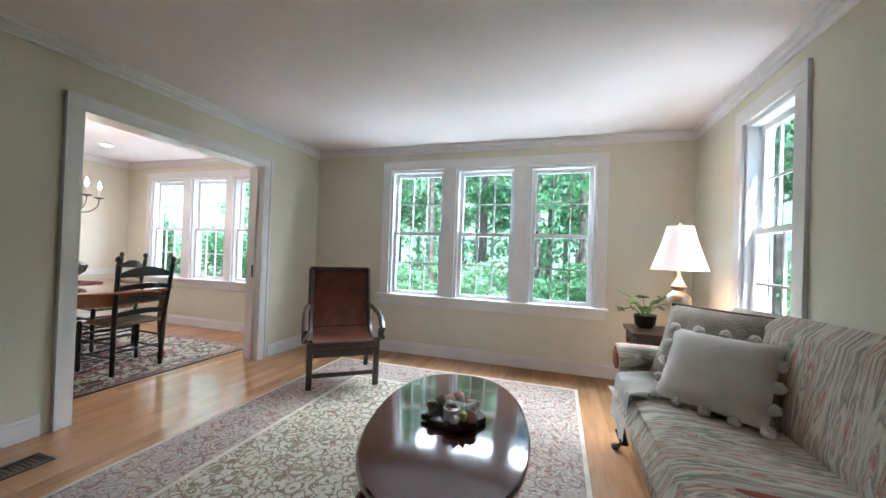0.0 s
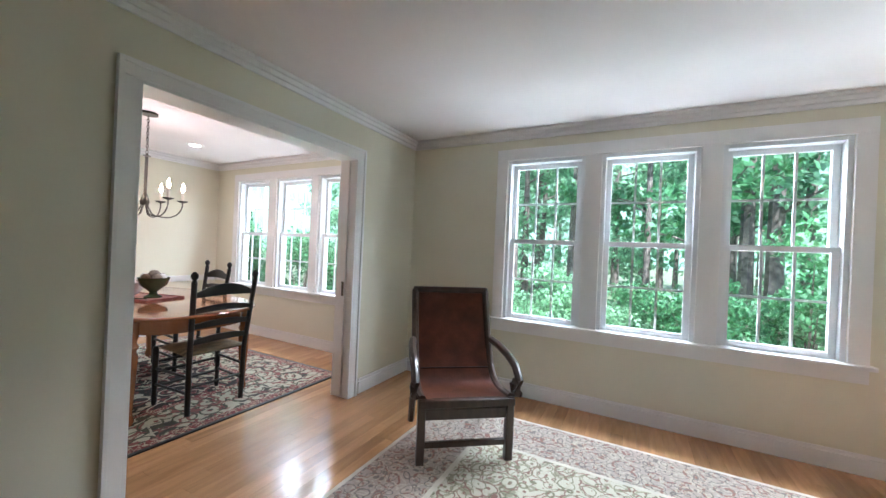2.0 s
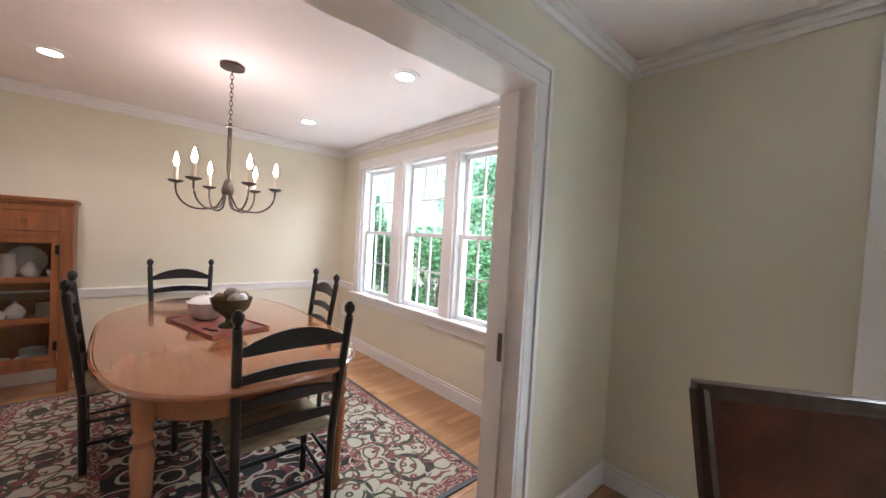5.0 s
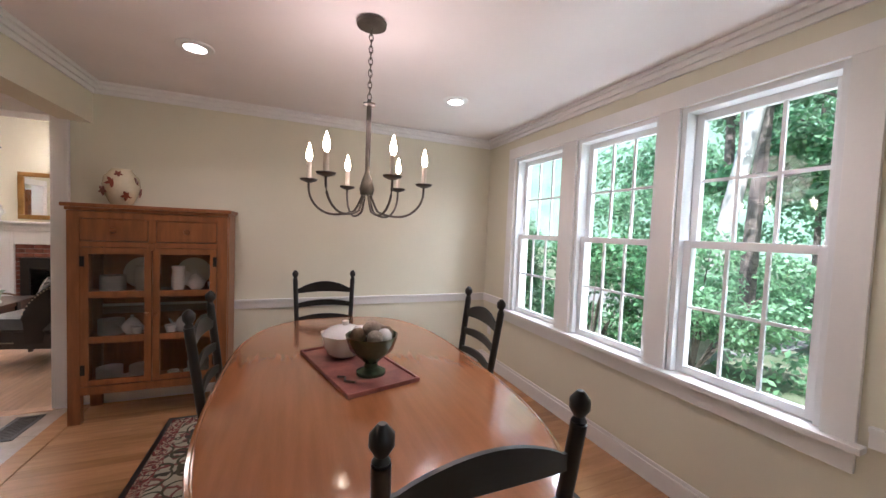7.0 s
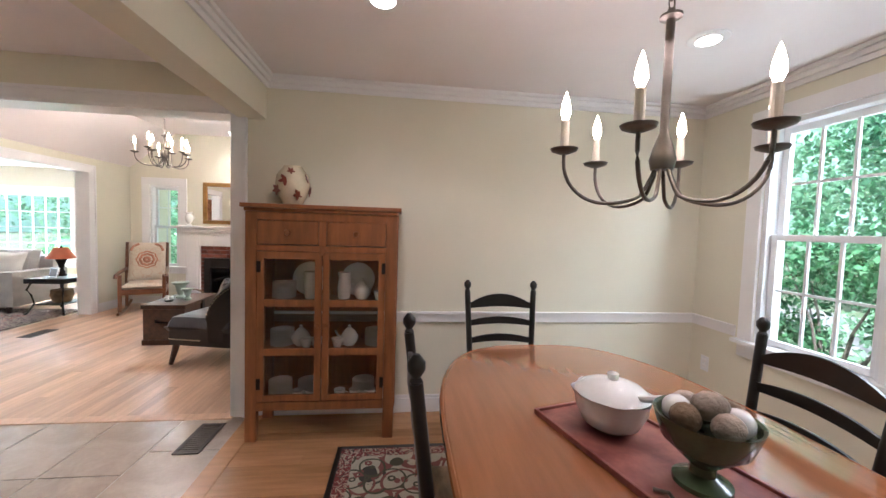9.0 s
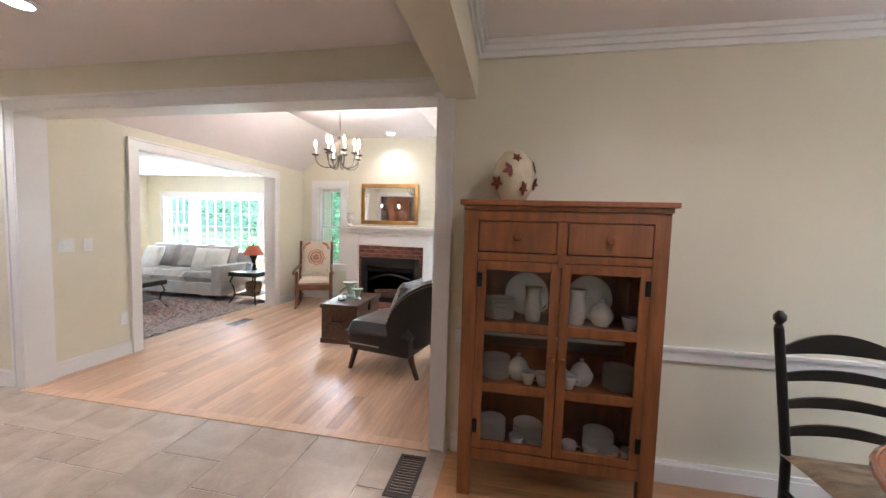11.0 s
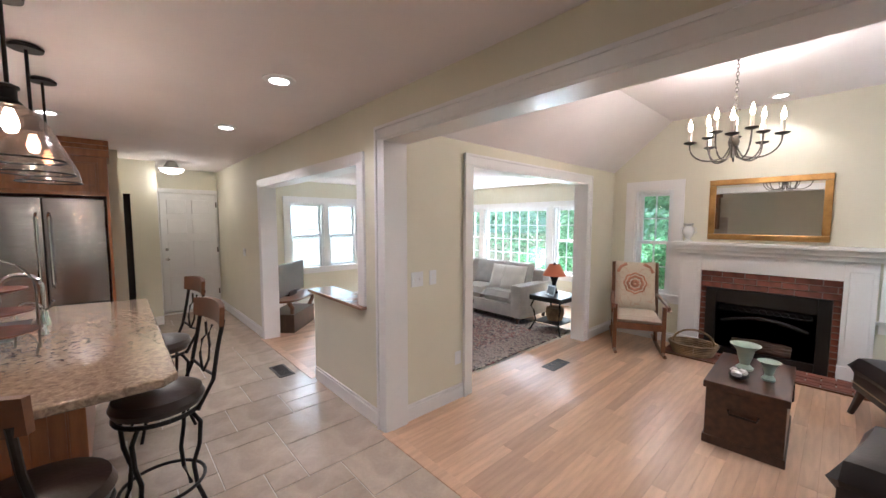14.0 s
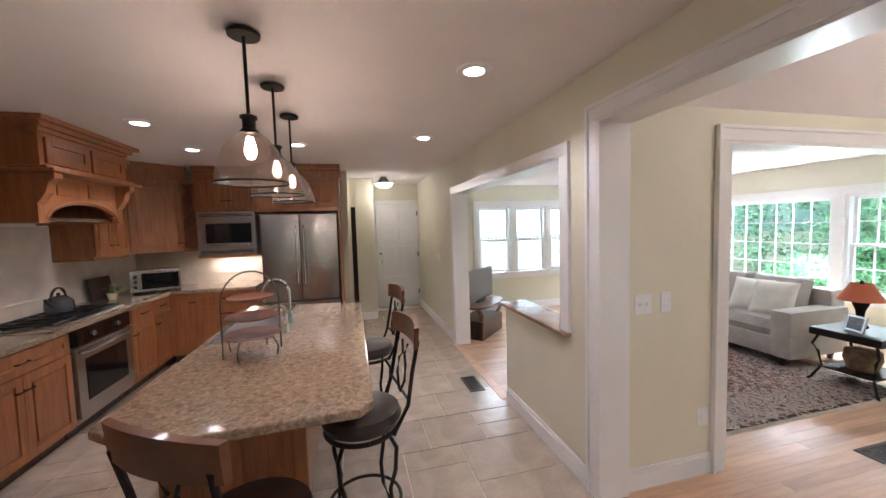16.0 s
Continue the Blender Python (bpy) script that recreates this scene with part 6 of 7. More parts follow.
wt = tagged(part("worktop", boxes((FX - 0.035, -2.122, FY + 0.035, -2.48, 0.861, 0.90), (-3.70, -2.122, -6.347, FY + 0.035, 0.861, 0.90), bev=0.008), GRANITE), "speckled brown granite worktop along the walls", "worktop")
bsp = tagged(new("backsplash"), "cream stone tile backsplash", "backsplash", kind="structure")
part("tiles", boxes((-2.132, -2.121, -6.34, -2.5, 0.901, 1.69), (-3.70, -2.14, -6.349, -6.338, 0.901, 1.42)), SPLASH, bsp)
part("pencil_trim", boxes((-2.140, -2.1325, -6.33, -2.5, 1.02, 1.045), (-3.70, -2.21, -6.338, -6.33, 1.02, 1.045), bev=0.004), SPLASH, bsp)
ck = thing("gas_cooktop", (-2.44, -4.52, 0.901), label="black gas cooktop with cast iron grates", category="cooktop")
part("plate", boxes((-0.25, 0.25, -0.43, 0.43, 0.0, 0.012), bev=0.004), STEEL, ck)
for y in (-0.28, 0.0, 0.28):
    g = part("grate", boxes((-0.22, 0.22, y - 0.125, y - 0.113, 0.02, 0.035), (-0.22, 0.22, y + 0.113, y + 0.125, 0.02, 0.035), (-0.22, -0.208, y - 0.11, y + 0.11, 0.02, 0.035), (0.208, 0.22, y - 0.11, y + 0.11, 0.02, 0.035), (-0.2, 0.2, y - 0.006, y + 0.006, 0.02, 0.035), (-0.1, -0.088, y - 0.11, y + 0.11, 0.012, 0.035), (0.088, 0.1, y - 0.11, y + 0.11, 0.012, 0.035)), BLACK, ck)
    for x in (-0.11, 0.11):
        part("burner", turned([(0.04, 0.012), (0.035, 0.022), (0.03, 0.024)], 16, x=x, y=y), BLACK, ck)
kt = thing("kettle", (-2.36, -4.66, 0.936), label="grey enamel kettle with arched handle on the cooktop", category="kettle")
part("body", turned([(0.085, 0), (0.10, 0.03), (0.095, 0.09), (0.06, 0.13), (0.03, 0.14)], 22), mat("kettle_grey", (0.06, 0.06, 0.065), 0.25), kt, smooth=True)
part("spout", bar([(0, 0.08, 0.06), (0, 0.13, 0.10), (0, 0.15, 0.13)], 0.02, 10, 0.012), IRON, kt, smooth=True)
part("handle", bar([(0, 0.085 * math.cos(t), 0.11 + 0.10 * math.sin(t)) for t in (math.pi * k / 12 for k in range(13))], 0.011), BLACK, kt, smooth=True)
part("lid_knob", turned([(0.008, 0.14), (0.016, 0.155), (0.006, 0.168)], 12), BLACK, kt)
to = thing("toaster_oven", (-2.56, -5.88, 0.901), 22, "stainless steel toaster oven with glass door and knobs", "toaster oven")
part("body", boxes((-0.24, 0.24, -0.16, 0.16, 0.015, 0.27), bev=0.012), STEEL, to)
part("door_glass", boxes((-0.22, 0.13, 0.161, 0.170, 0.05, 0.23), bev=0.003), BLACKGLASS, to)
part("handle", bar([(-0.2, 0.17, 0.235), (-0.2, 0.19, 0.24), (0.11, 0.19, 0.24), (0.11, 0.17, 0.235)], 0.007), STEEL, to)
for z in (0.08, 0.14, 0.20):
    part("knob", moved(turned([(0.02, 0), (0.018, 0.018)], 14), pose(0.185, 0.161, z, -90)), BLACK, to)
for x in (-0.2, 0.2):
    part("foot", turned([(0.015, 0), (0.015, 0.016)], 8, x=x, y=0.1), BLACK, to)
    part("foot", turned([(0.015, 0), (0.015, 0.016)], 8, x=x, y=-0.1), BLACK, to)
kb = thing("knife_board", (-2.22, -5.50, 0.901), -4, "dark wooden board leaning on the backsplash", "cutting board")
part("board", moved(boxes((-0.012, 0.012, -0.16, 0.16, 0, 0.24), bev=0.006), pose(0, 0, 0, 0, 10, 0)), DARKWOOD, kb)
kp = thing("potted_plant", (-2.36, -5.40, 0.901), label="small variegated plant in a pale pot", category="plant")
part("pot", turned([(0.035, 0), (0.05, 0.07), (0.045, 0.07)], 14), CREAMCER, kp)
rng = random.Random(12)
for i in range(14):
    part("leaf", moved(plate([(0, -0.03), (0.018, 0), (0, 0.035), (-0.018, 0)], 0, 0.002), pose(rng.uniform(-0.06, 0.06), rng.uniform(-0.06, 0.06), 0.09 + rng.uniform(0, 0.09), rng.uniform(-60, 60), rng.uniform(-60, 60), rng.uniform(0, 360))), FERN, kp)
# upper cabinets
UX = -2.46
mu = at_wall("x", UX, -1)


def upper(name, m, a, b, z0, z1, body, doors, label="cherry wood wall cabinet with raised panel door"):
    c = thing(name, label=label, category="cabinet", group="wall cabinets")
    part("body", boxes((*body, z0, z1)), CHERRY, c)
    for k in range(doors):
        p, q = a + (b - a) * k / doors, a + (b - a) * (k + 1) / doors
        cab_door(c, m, p + 0.004, q - 0.004, z0 + 0.01, z1 - 0.01, "rb" if k == 0 and doors > 1 else "lb")
    part("light_rail", boxes((body[0] - 0.004, body[1], body[2], body[3], z0 - 0.03, z0 - 0.001)), CHERRY, c)
    return c


upper("wall_cabinet", mu, -5.56, -4.98, 1.38, 2.25, (UX, -2.125, -5.56, -4.98), 2)
upper("wall_cabinet", mu, -3.60, -2.70, 1.38, 2.25, (UX, -2.125, -3.60, -2.70), 2)
cc = thing("wall_cabinet", (-2.50, -5.77, 0), 45, "cherry wood diagonal corner wall cabinet", "cabinet", "wall cabinets")
part("body", plate([(-0.30, 0.0), (0.30, 0.0), (0.30, -0.10), (0.12, -0.36), (-0.12, -0.36), (-0.30, -0.10)], 1.38, 2.25), CHERRY, cc)
cab_door(cc, Matrix.Identity(4), -0.27, 0.27, 1.37, 2.22, "lb")
cc.matrix_basis = pose(-2.62, -5.85, 0, 0, 0, 45)
wr = thing("wine_rack", (0, 0, 0), label="cherry wood lattice wine rack between cabinets", category="wine rack")
part("frame", boxes((-3.0, -2.82, -6.345, -6.05, 1.36, 1.38), (-3.0, -2.82, -6.345, -6.05, 2.21, 2.25), (-3.0, -2.985, -6.345, -6.02, 1.38, 2.21), (-2.835, -2.82, -6.345, -6.02, 1.38, 2.21), (-2.985, -2.835, -6.345, -6.33, 1.38, 2.21)), CHERRY, wr)
for i in range(8):
    for s in (-1, 1):
        z = 1.38 + i * 0.096
        part("lattice_bar", bar([(-2.91 - s * 0.074, -6.035 - 0.008 * s, z), (-2.91 + s * 0.074, -6.035 - 0.008 * s, min(z + 0.15, 2.21))], 0.007, 6), CHERRY, wr)
msu = at_wall("y", -6, 1)
upper("wall_cabinet", msu, -3.70, -3.01, 1.88, 2.25, (-3.70, -3.01, -6.345, -6), 2, "cherry wood wall cabinet above the microwave")
msf = at_wall("y", -5.77, 1)
upper("wall_cabinet", msf, -4.74, -3.73, 1.86, 2.25, (-4.74, -3.73, -6.345, -5.77), 2, "cherry wood cabinet above the refrigerator")
cr = thing("cabinet_crown", label="stained cherry crown moulding on top of the wall cabinets", category="moulding")
for k, (o, z0, z1) in enumerate(((0.012, 2.251, 2.33), (0.035, 2.33, 2.375), (0.065, 2.375, 2.428))):
    for b in ((-3.73, -2.99, -6.345, -6 + o, z0, z1), (-4.78, -3.732, -6.345, -5.77 + o, z0, z1), (UX - o, -2.125, -5.60, -4.96, z0, z1), (UX - o, -2.125, -3.62, -2.65, z0, z1)):
        part("moulding", boxes(b, bev=0.006), CHERRY, cr)
    part("corner_moulding", moved(plate([(-0.34, o), (0.34, o), (0.34, -0.12), (0.1, -0.34), (-0.1, -0.34), (-0.34, -0.12)], z0, z1), pose(-2.62, -5.85, 0, 0, 0, 45)), CHERRY, cr)
fpn = thing("tall_cabinet", label="narrow cherry wood cabinet side standing by the refrigerator", category="cabinet")
part("side_panel", boxes((-4.76, -4.735, -6.345, -5.75, 0, 2.25), bev=0.003), CHERRY, fpn)
mw_ = thing("microwave", label="stainless steel built-in microwave with vent grilles", category="microwave")
part("body", boxes((-3.69, -3.02, -6.34, -5.92, 1.30, 1.85), bev=0.004), STEEL, mw_)
part("door_glass", boxes((-3.64, -3.12, -5.919, -5.91, 1.45, 1.70), bev=0.003), BLACKGLASS, mw_)
part("handle", bar([(-3.63, -5.91, 1.425), (-3.62, -5.895, 1.425), (-3.14, -5.895, 1.425), (-3.13, -5.91, 1.425)], 0.008), STEEL, mw_)
for z in (1.325, 1.345, 1.79, 1.81):
    part("vent_slot", boxes((-3.66, -3.05, -5.92, -5.917, z, z + 0.009)), BLACK, mw_)
part("shelf", boxes((-3.70, -3.01, -6.34, -5.93, 1.265, 1.298)), CHERRY, mw_)
fr = thing("refrigerator", (-4.24, -5.8, 0), label="stainless steel french door refrigerator", category="refrigerator")
part("body", boxes((-0.47, 0.47, -0.53, -0.07, 0.02, 1.80)), mat("fridge_side", (0.10, 0.10, 0.10), 0.4), fr)
for s in (-1, 1):
    d = part("door", boxes((0.004 if s > 0 else -0.47, 0.47 if s > 0 else -0.004, -0.068, 0.0, 0.66, 1.795), bev=0.012), STEEL, fr, smooth=True)
    part("handle", bar([(s * 0.045, 0.0, 0.86), (s * 0.045, 0.045, 0.90), (s * 0.045, 0.055, 1.25), (s * 0.045, 0.045, 1.60), (s * 0.045, 0.0, 1.64)], 0.013), CHROME, d, smooth=True)
d = part("freezer_drawer", boxes((-0.47, 0.47, -0.068, 0.0, 0.05, 0.65), bev=0.012), STEEL, fr, smooth=True)
part("handle", bar([(-0.38, 0, 0.57), (-0.36, 0.05, 0.57), (0.36, 0.05, 0.57), (0.38, 0, 0.57)], 0.013), CHROME, d, smooth=True)
# hood
hd2 = thing("range_hood", label="carved cherry wood mantel range hood with corbels", category="range hood")
HX, HY0, HY1 = -2.82, -4.90, -3.90
HM = (HY0 + HY1) / 2
mh = at_wall("x", HX, -1)
part("body", boxes((HX, -2.125, HY0, HY1, 2.10, 2.33), bev=0.004), CHERRY, hd2)
cab_door(hd2, mh, HM + 0.02, HY1 - 0.04, 2.115, 2.30, None, "panel")
cab_door(hd2, mh, HY0 + 0.04, HM - 0.02, 2.115, 2.30, None, "panel")
part("mantel", boxes((HX - 0.10, -2.125, HY0 - 0.07, HY1 + 0.04, 2.05, 2.075), bev=0.008), CHERRY, hd2)
part("mantel_moulding", boxes((HX - 0.05, -2.125, HY0 - 0.03, HY1 + 0.02, 2.076, 2.099), bev=0.008), CHERRY, hd2)
arch_bm = bmesh.new()
for i in range(24):
    u0, u1 = -0.48 + i * 0.04, -0.48 + (i + 1) * 0.04
    um = (u0 + u1) / 2
    zlow = 1.70 + 0.15 * math.sqrt(max(0, 1 - (um / 0.40) ** 2))
    box(arch_bm, HX + 0.05, HX + 0.09, HM + u0, HM + u1, zlow, 2.049)
bmesh.ops.remove_doubles(arch_bm, verts=arch_bm.verts[:], dist=1e-4)
part("arched_front", arch_bm, CHERRY, hd2)
for y0, y1 in ((HY0 + 0.02, HY0 + 0.05), (HY1 - 0.05, HY1 - 0.02)):
    part("side_panel", boxes((HX + 0.09, -2.125, y0, y1, 1.70, 2.049)), CHERRY, hd2)
part("arch_moulding", bar([(HX + 0.045, HM + 0.41 * math.cos(q), 1.71 + 0.16 * math.sin(q)) for q in (math.pi * k / 20 for k in range(21))], 0.012, 6), CHERRY, hd2, smooth=True)
for y0, y1 in ((HM + 0.04, HM + 0.30), (HM - 0.30, HM - 0.04)):
    part("fascia_panel", boxes((HX + 0.040, HX + 0.049, y0, y1, 1.905, 2.02), bev=0.004), CHERRY, hd2)
part("liner", boxes((HX + 0.10, -2.14, HY0 + 0.06, HY1 - 0.06, 1.72, 1.74)), STEEL, hd2)
for y in (HY0 + 0.05, HY1 - 0.05):
    part("corbel", moved(plate([(0, 0), (0.12, 0), (0.12, 0.04), (0.08, 0.07), (0.06, 0.14), (0.02, 0.20), (0, 0.22)], -0.04, 0.04, 0.004), pose(HX + 0.05, y, 2.049) @ Matrix(((-1, 0, 0, 0), (0, 0, 1, 0), (0, -1, 0, 0), (0, 0, 0, 1)))), CHERRY, hd2)
for k, (o, z0, z1) in enumerate(((0.02, 2.331, 2.36), (0.05, 2.36, 2.395), (0.09, 2.395, 2.428))):
    part("crown_moulding", boxes((HX - o, -2.125, HY0 - o, HY1 + o, z0, z1), bev=0.006), CHERRY, hd2)

# island
isl = thing("kitchen_island", label="cherry wood island base with bead-board panels", category="kitchen island")
part("body", boxes((-4.60, -4.02, -4.33, -2.62, 0.09, 0.86), bev=0.004), CHERRY, isl)
part("toe_kick", boxes((-4.57, -4.05, -4.30, -2.66, 0.0, 0.09)), DARKWOOD, isl)
for i in range(9):
    part("bead_board", boxes((-4.56 + i * 0.057, -4.508 + i * 0.057, -2.619, -2.612, 0.12, 0.84), bev=0.002), CHERRY, isl)
for x in (-4.6, -4.02):
    part("corner_post", boxes((x - 0.03, x + 0.03, -2.65, -2.59, 0.0, 0.86), bev=0.006), CHERRY, isl)
tagged(part("island_worktop", plate([(-4.89, -2.14), (-4.945, -2.20), (-4.955, -4.22), (-3.96, -4.42), (-3.94, -2.28), (-4.17, -2.11)], 0.862, 0.902, 0.010, 3), GRANITE), "polished speckled brown granite island top", "worktop")
snk = thing("sink", (-4.18, -3.55, 0.9025), label="undermounted steel sink in the island top", category="sink")
part("basin", boxes((-0.17, 0.17, -0.30, 0.30, 0.0, 0.004), bev=0.002), mat("sink_steel", (0.12, 0.12, 0.12), 0.3, metal=0.9), snk)
part("rim", boxes((-0.18, -0.168, -0.31, 0.31, 0.0, 0.006), (0.168, 0.18, -0.31, 0.31, 0.0, 0.006), (-0.168, 0.168, -0.31, -0.298, 0.0, 0.006), (-0.168, 0.168, 0.298, 0.31, 0.0, 0.006)), STEEL, snk)
fc = thing("faucet", (-4.42, -3.62, 0.902), label="tall chrome gooseneck kitchen faucet with spray", category="faucet")
part("base", turned([(0.03, 0), (0.028, 0.02), (0.02, 0.06), (0.016, 0.10)], 16), CHROME, fc, smooth=True)
part("spout", bar([(0, 0, 0.08), (0, 0, 0.24)] + [(0.09 - 0.09 * math.cos(t), 0, 0.24 + 0.09 * math.sin(t)) for t in (math.pi * k / 10 for k in range(11))] + [(0.18, 0, 0.17)], 0.013, 10), CHROME, fc, smooth=True)
part("lever", bar([(0, 0, 0.09), (-0.03, 0.03, 0.12), (-0.05, 0.05, 0.16)], 0.007), CHROME, fc)
f2 = thing("faucet", (-4.44, -3.35, 0.902), label="small chrome filtered water tap", category="faucet")
part("base", turned([(0.022, 0), (0.02, 0.02), (0.012, 0.06)], 14), CHROME, f2, smooth=True)
part("spout", bar([(0, 0, 0.05), (0, 0, 0.14)] + [(0.05 - 0.05 * math.cos(t), 0, 0.14 + 0.05 * math.sin(t)) for t in (math.pi * k / 8 for k in range(9))] + [(0.10, 0, 0.11)], 0.009, 8), CHROME, f2, smooth=True)
ts = thing("tiered_stand", (-4.32, -2.98, 0.902), 25, "three-tier wire stand with round brown plates", "serving stand")
for z, r in ((0.10, 0.15), (0.20, 0.135), (0.31, 0.12)):
    part("plate", turned([(r * 0.7, z), (r, z + 0.014), (r, z + 0.018), (r * 0.7, z + 0.006)], 28), LEATHER, ts, "round brown plate", True)
part("hoop", bar([(-0.15, 0, 0), (-0.15, 0, 0.30)] + [(-0.15 * math.cos(t), 0, 0.30 + 0.17 * math.sin(t)) for t in (math.pi * k / 14 for k in range(1, 14))] + [(0.15, 0, 0.30), (0.15, 0, 0)], 0.005, 6), PEWTER, ts, smooth=True)
for a in (50, 130, 230, 310):
    part("foot", bar([(0.13 * math.cos(radians(a)), 0.13 * math.sin(radians(a)), 0.10), (0.16 * math.cos(radians(a)), 0.16 * math.sin(radians(a)), 0.05), (0.15 * math.cos(radians(a)), 0.15 * math.sin(radians(a)), 0)], 0.005, 6), PEWTER, ts)


def stool(place, rz):
    """Swivel bar stool; front towards -y."""
    s = thing("bar_stool", place, rz, "swivel bar stool with wrought iron frame and brown leather seat", "bar stool", "bar stools")
    part("seat", turned([(0.13, 0.585), (0.19, 0.60), (0.205, 0.635), (0.19, 0.67), (0.12, 0.685), (0.01, 0.69)], 28), BROWNLEA, s, "round dark leather seat", True)
    part("seat_ring", bar([(0.185 * math.cos(t), 0.185 * math.sin(t), 0.575) for t in (2 * math.pi * k / 24 for k in range(25))], 0.012), IRON, s, smooth=True)
    for k in range(4):
        a = radians(45 + 90 * k)
        part("leg", bar([(r * math.cos(a), r * math.sin(a), z) for r, z in ((0.15, 0.565), (0.20, 0.50), (0.19, 0.38), (0.155, 0.27), (0.17, 0.15), (0.23, 0.0))], 0.011), IRON, s, smooth=True)
    part("foot_ring", bar([(0.185 * math.cos(t), 0.185 * math.sin(t), 0.17) for t in (2 * math.pi * k / 28 for k in range(29))], 0.009), IRON, s, smooth=True)
    for sx in (-1, 1):
        part("back_post", bar([(sx * 0.15, 0.13, 0.57), (sx * 0.175, 0.20, 0.72), (sx * 0.165, 0.23, 0.88), (sx * 0.175, 0.26, 1.03)], 0.011), IRON, s, smooth=True)
        part("scroll", bar([(sx * 0.01, 0.205, 0.72), (sx * 0.07, 0.215, 0.80), (sx * 0.06, 0.225, 0.88), (sx * 0.015, 0.235, 0.92), (sx * 0.05, 0.245, 0.98)], 0.007), IRON, s, smooth=True)
    part("lower_bar", bar([(-0.17, 0.205, 0.74), (0, 0.215, 0.72), (0.17, 0.205, 0.74)], 0.008), IRON, s)
    bm = bmesh.new()
    rows = []
    for i in range(13):
        u = 2 * i / 12 - 1
        y = 0.275 - 0.035 * u * u
        top = 1.115 - 0.012 * u * u
        rows.append([bm.verts.new(p) for p in ((u * 0.205, y - 0.012, 1.0), (u * 0.205, y + 0.012, 1.0), (u * 0.205, y + 0.020, top), (u * 0.205, y - 0.006, top))])
    for a, b in zip(rows, rows[1:]):
        for e in range(4):
            bm.faces.new((a[e], a[(e + 1) % 4], b[(e + 1) % 4], b[e]))
    bm.faces.new(rows[0])
    bm.faces.new(rows[-1][::-1])
    part("crest_rail", bm, ROCKWOOD, s, "polished wooden crest rail", True)
    return s


st = stool((-4.90, -2.62, 0), 98)
copy_thing(st, pose(-4.98, -3.66, 0, 0, 0, 98))
copy_thing(st, pose(-4.53, -1.99, 0, 0, 0, -32))


def pendant(x, y):
    p = thing("pendant_lamp", (x, y, 0), label="pendant lamp with seeded glass dome on a dark rod, lit", category="pendant lamp", group="island pendants")
    part("canopy", turned([(0.062, 2.405), (0.065, 2.418), (0.05, HK - 0.0005)], 22), IRON, p, smooth=True)
    part("rod", bar([(0, 0, 2.08), (0, 0, 2.41)], 0.007), IRON, p)
    part("cap", turned([(0.045, 2.005), (0.035, 2.02), (0.026, 2.03), (0.026, 2.065), (0.034, 2.07), (0.034, 2.08), (0.012, 2.09)], 18), IRON, p, smooth=True)
    bm = bmesh.new()
    prof = [(0.145, 1.80), (0.143, 1.83), (0.132, 1.88), (0.108, 1.94), (0.075, 1.985), (0.042, 2.01)]
    rings = [[bm.verts.new((r * math.cos(2 * math.pi * i / 28), r * math.sin(2 * math.pi * i / 28), z)) for i in range(28)] for r, z in prof]
    for a, b in zip(rings, rings[1:]):
        for i in range(28):
            bm.faces.new((a[i], a[(i + 1) % 28], b[(i + 1) % 28], b[i]))
    g = part("glass_dome", bm, SEEDED, p, "seeded glass dome", True)
    g.visible_shadow = False
    part("rim", bar([(0.146 * math.cos(t), 0.146 * math.sin(t), 1.80) for t in (2 * math.pi * k / 28 for k in range(29))], 0.004, 6), IRON, p)
    part("bulb", turned([(0.012, 1.995), (0.022, 1.96), (0.026, 1.93), (0.016, 1.905), (0.002, 1.90)], 12), FLAME, p, "glowing bulb", True)


for y in (-2.46, -3.04, -3.62):
    pendant(-4.49, y)
hl = thing("ceiling_light", (-5.46, -6.98, 0), label="flush opal glass bowl ceiling light in the hall, lit", category="ceiling light")
part("bowl", turned([(0.01, 2.245), (0.07, 2.255), (0.13, 2.285), (0.155, 2.325)], 24), OPAL, hl, smooth=True)
part("rim", turned([(0.158, 2.322), (0.162, 2.335), (0.10, 2.345), (0.05, HK - 0.001)], 24), TRIM, hl, smooth=True)
part("finial", turned([(0.004, 2.225), (0.012, 2.235), (0.006, 2.246)], 10), PEWTER, hl)

# ---- outdoors ----
structure("ground", boxes((-400, 400, -400, 400, -0.75, -0.45)), GRASS, "leafy woodland ground round the house", "ground")


def leaves(name, clumps, material, count, size, label, category, seed=1):
    """Clumps of single leaves round given middles: (x, y, z, rx, ry, rz)."""
    rng = np.random.default_rng(seed)
    n = count * len(clumps)
    mid = np.repeat(np.array([c[:3] for c in clumps], float), count, 0)
    rad = np.repeat(np.array([c[3:] for c in clumps], float), count, 0)
    d = rng.normal(size=(n, 3))
    d /= np.linalg.norm(d, axis=1)[:, None]
    p = mid + d * rad * rng.uniform(0.35, 1.0, (n, 1)) ** 0.6
    a = rng.normal(size=(n, 3))
    a /= np.linalg.norm(a, axis=1)[:, None]
    b = np.cross(a, d + 0.01)
    b /= np.linalg.norm(b, axis=1)[:, None] + 1e-9
    s = size * rng.uniform(0.6, 1.3, (n, 1))
    v = np.stack([p - a * s, p + b * s * 0.5, p + a * s, p - b * s * 0.5], 1).reshape(-1, 3)
    me = bpy.data.meshes.new(name)
    me.from_pydata(v.tolist(), [], (np.arange(n * 4).reshape(-1, 4)).tolist())
    me.materials.append(material)
    ob = new(name, me)
    return tagged(ob, label, category, kind="stuff")


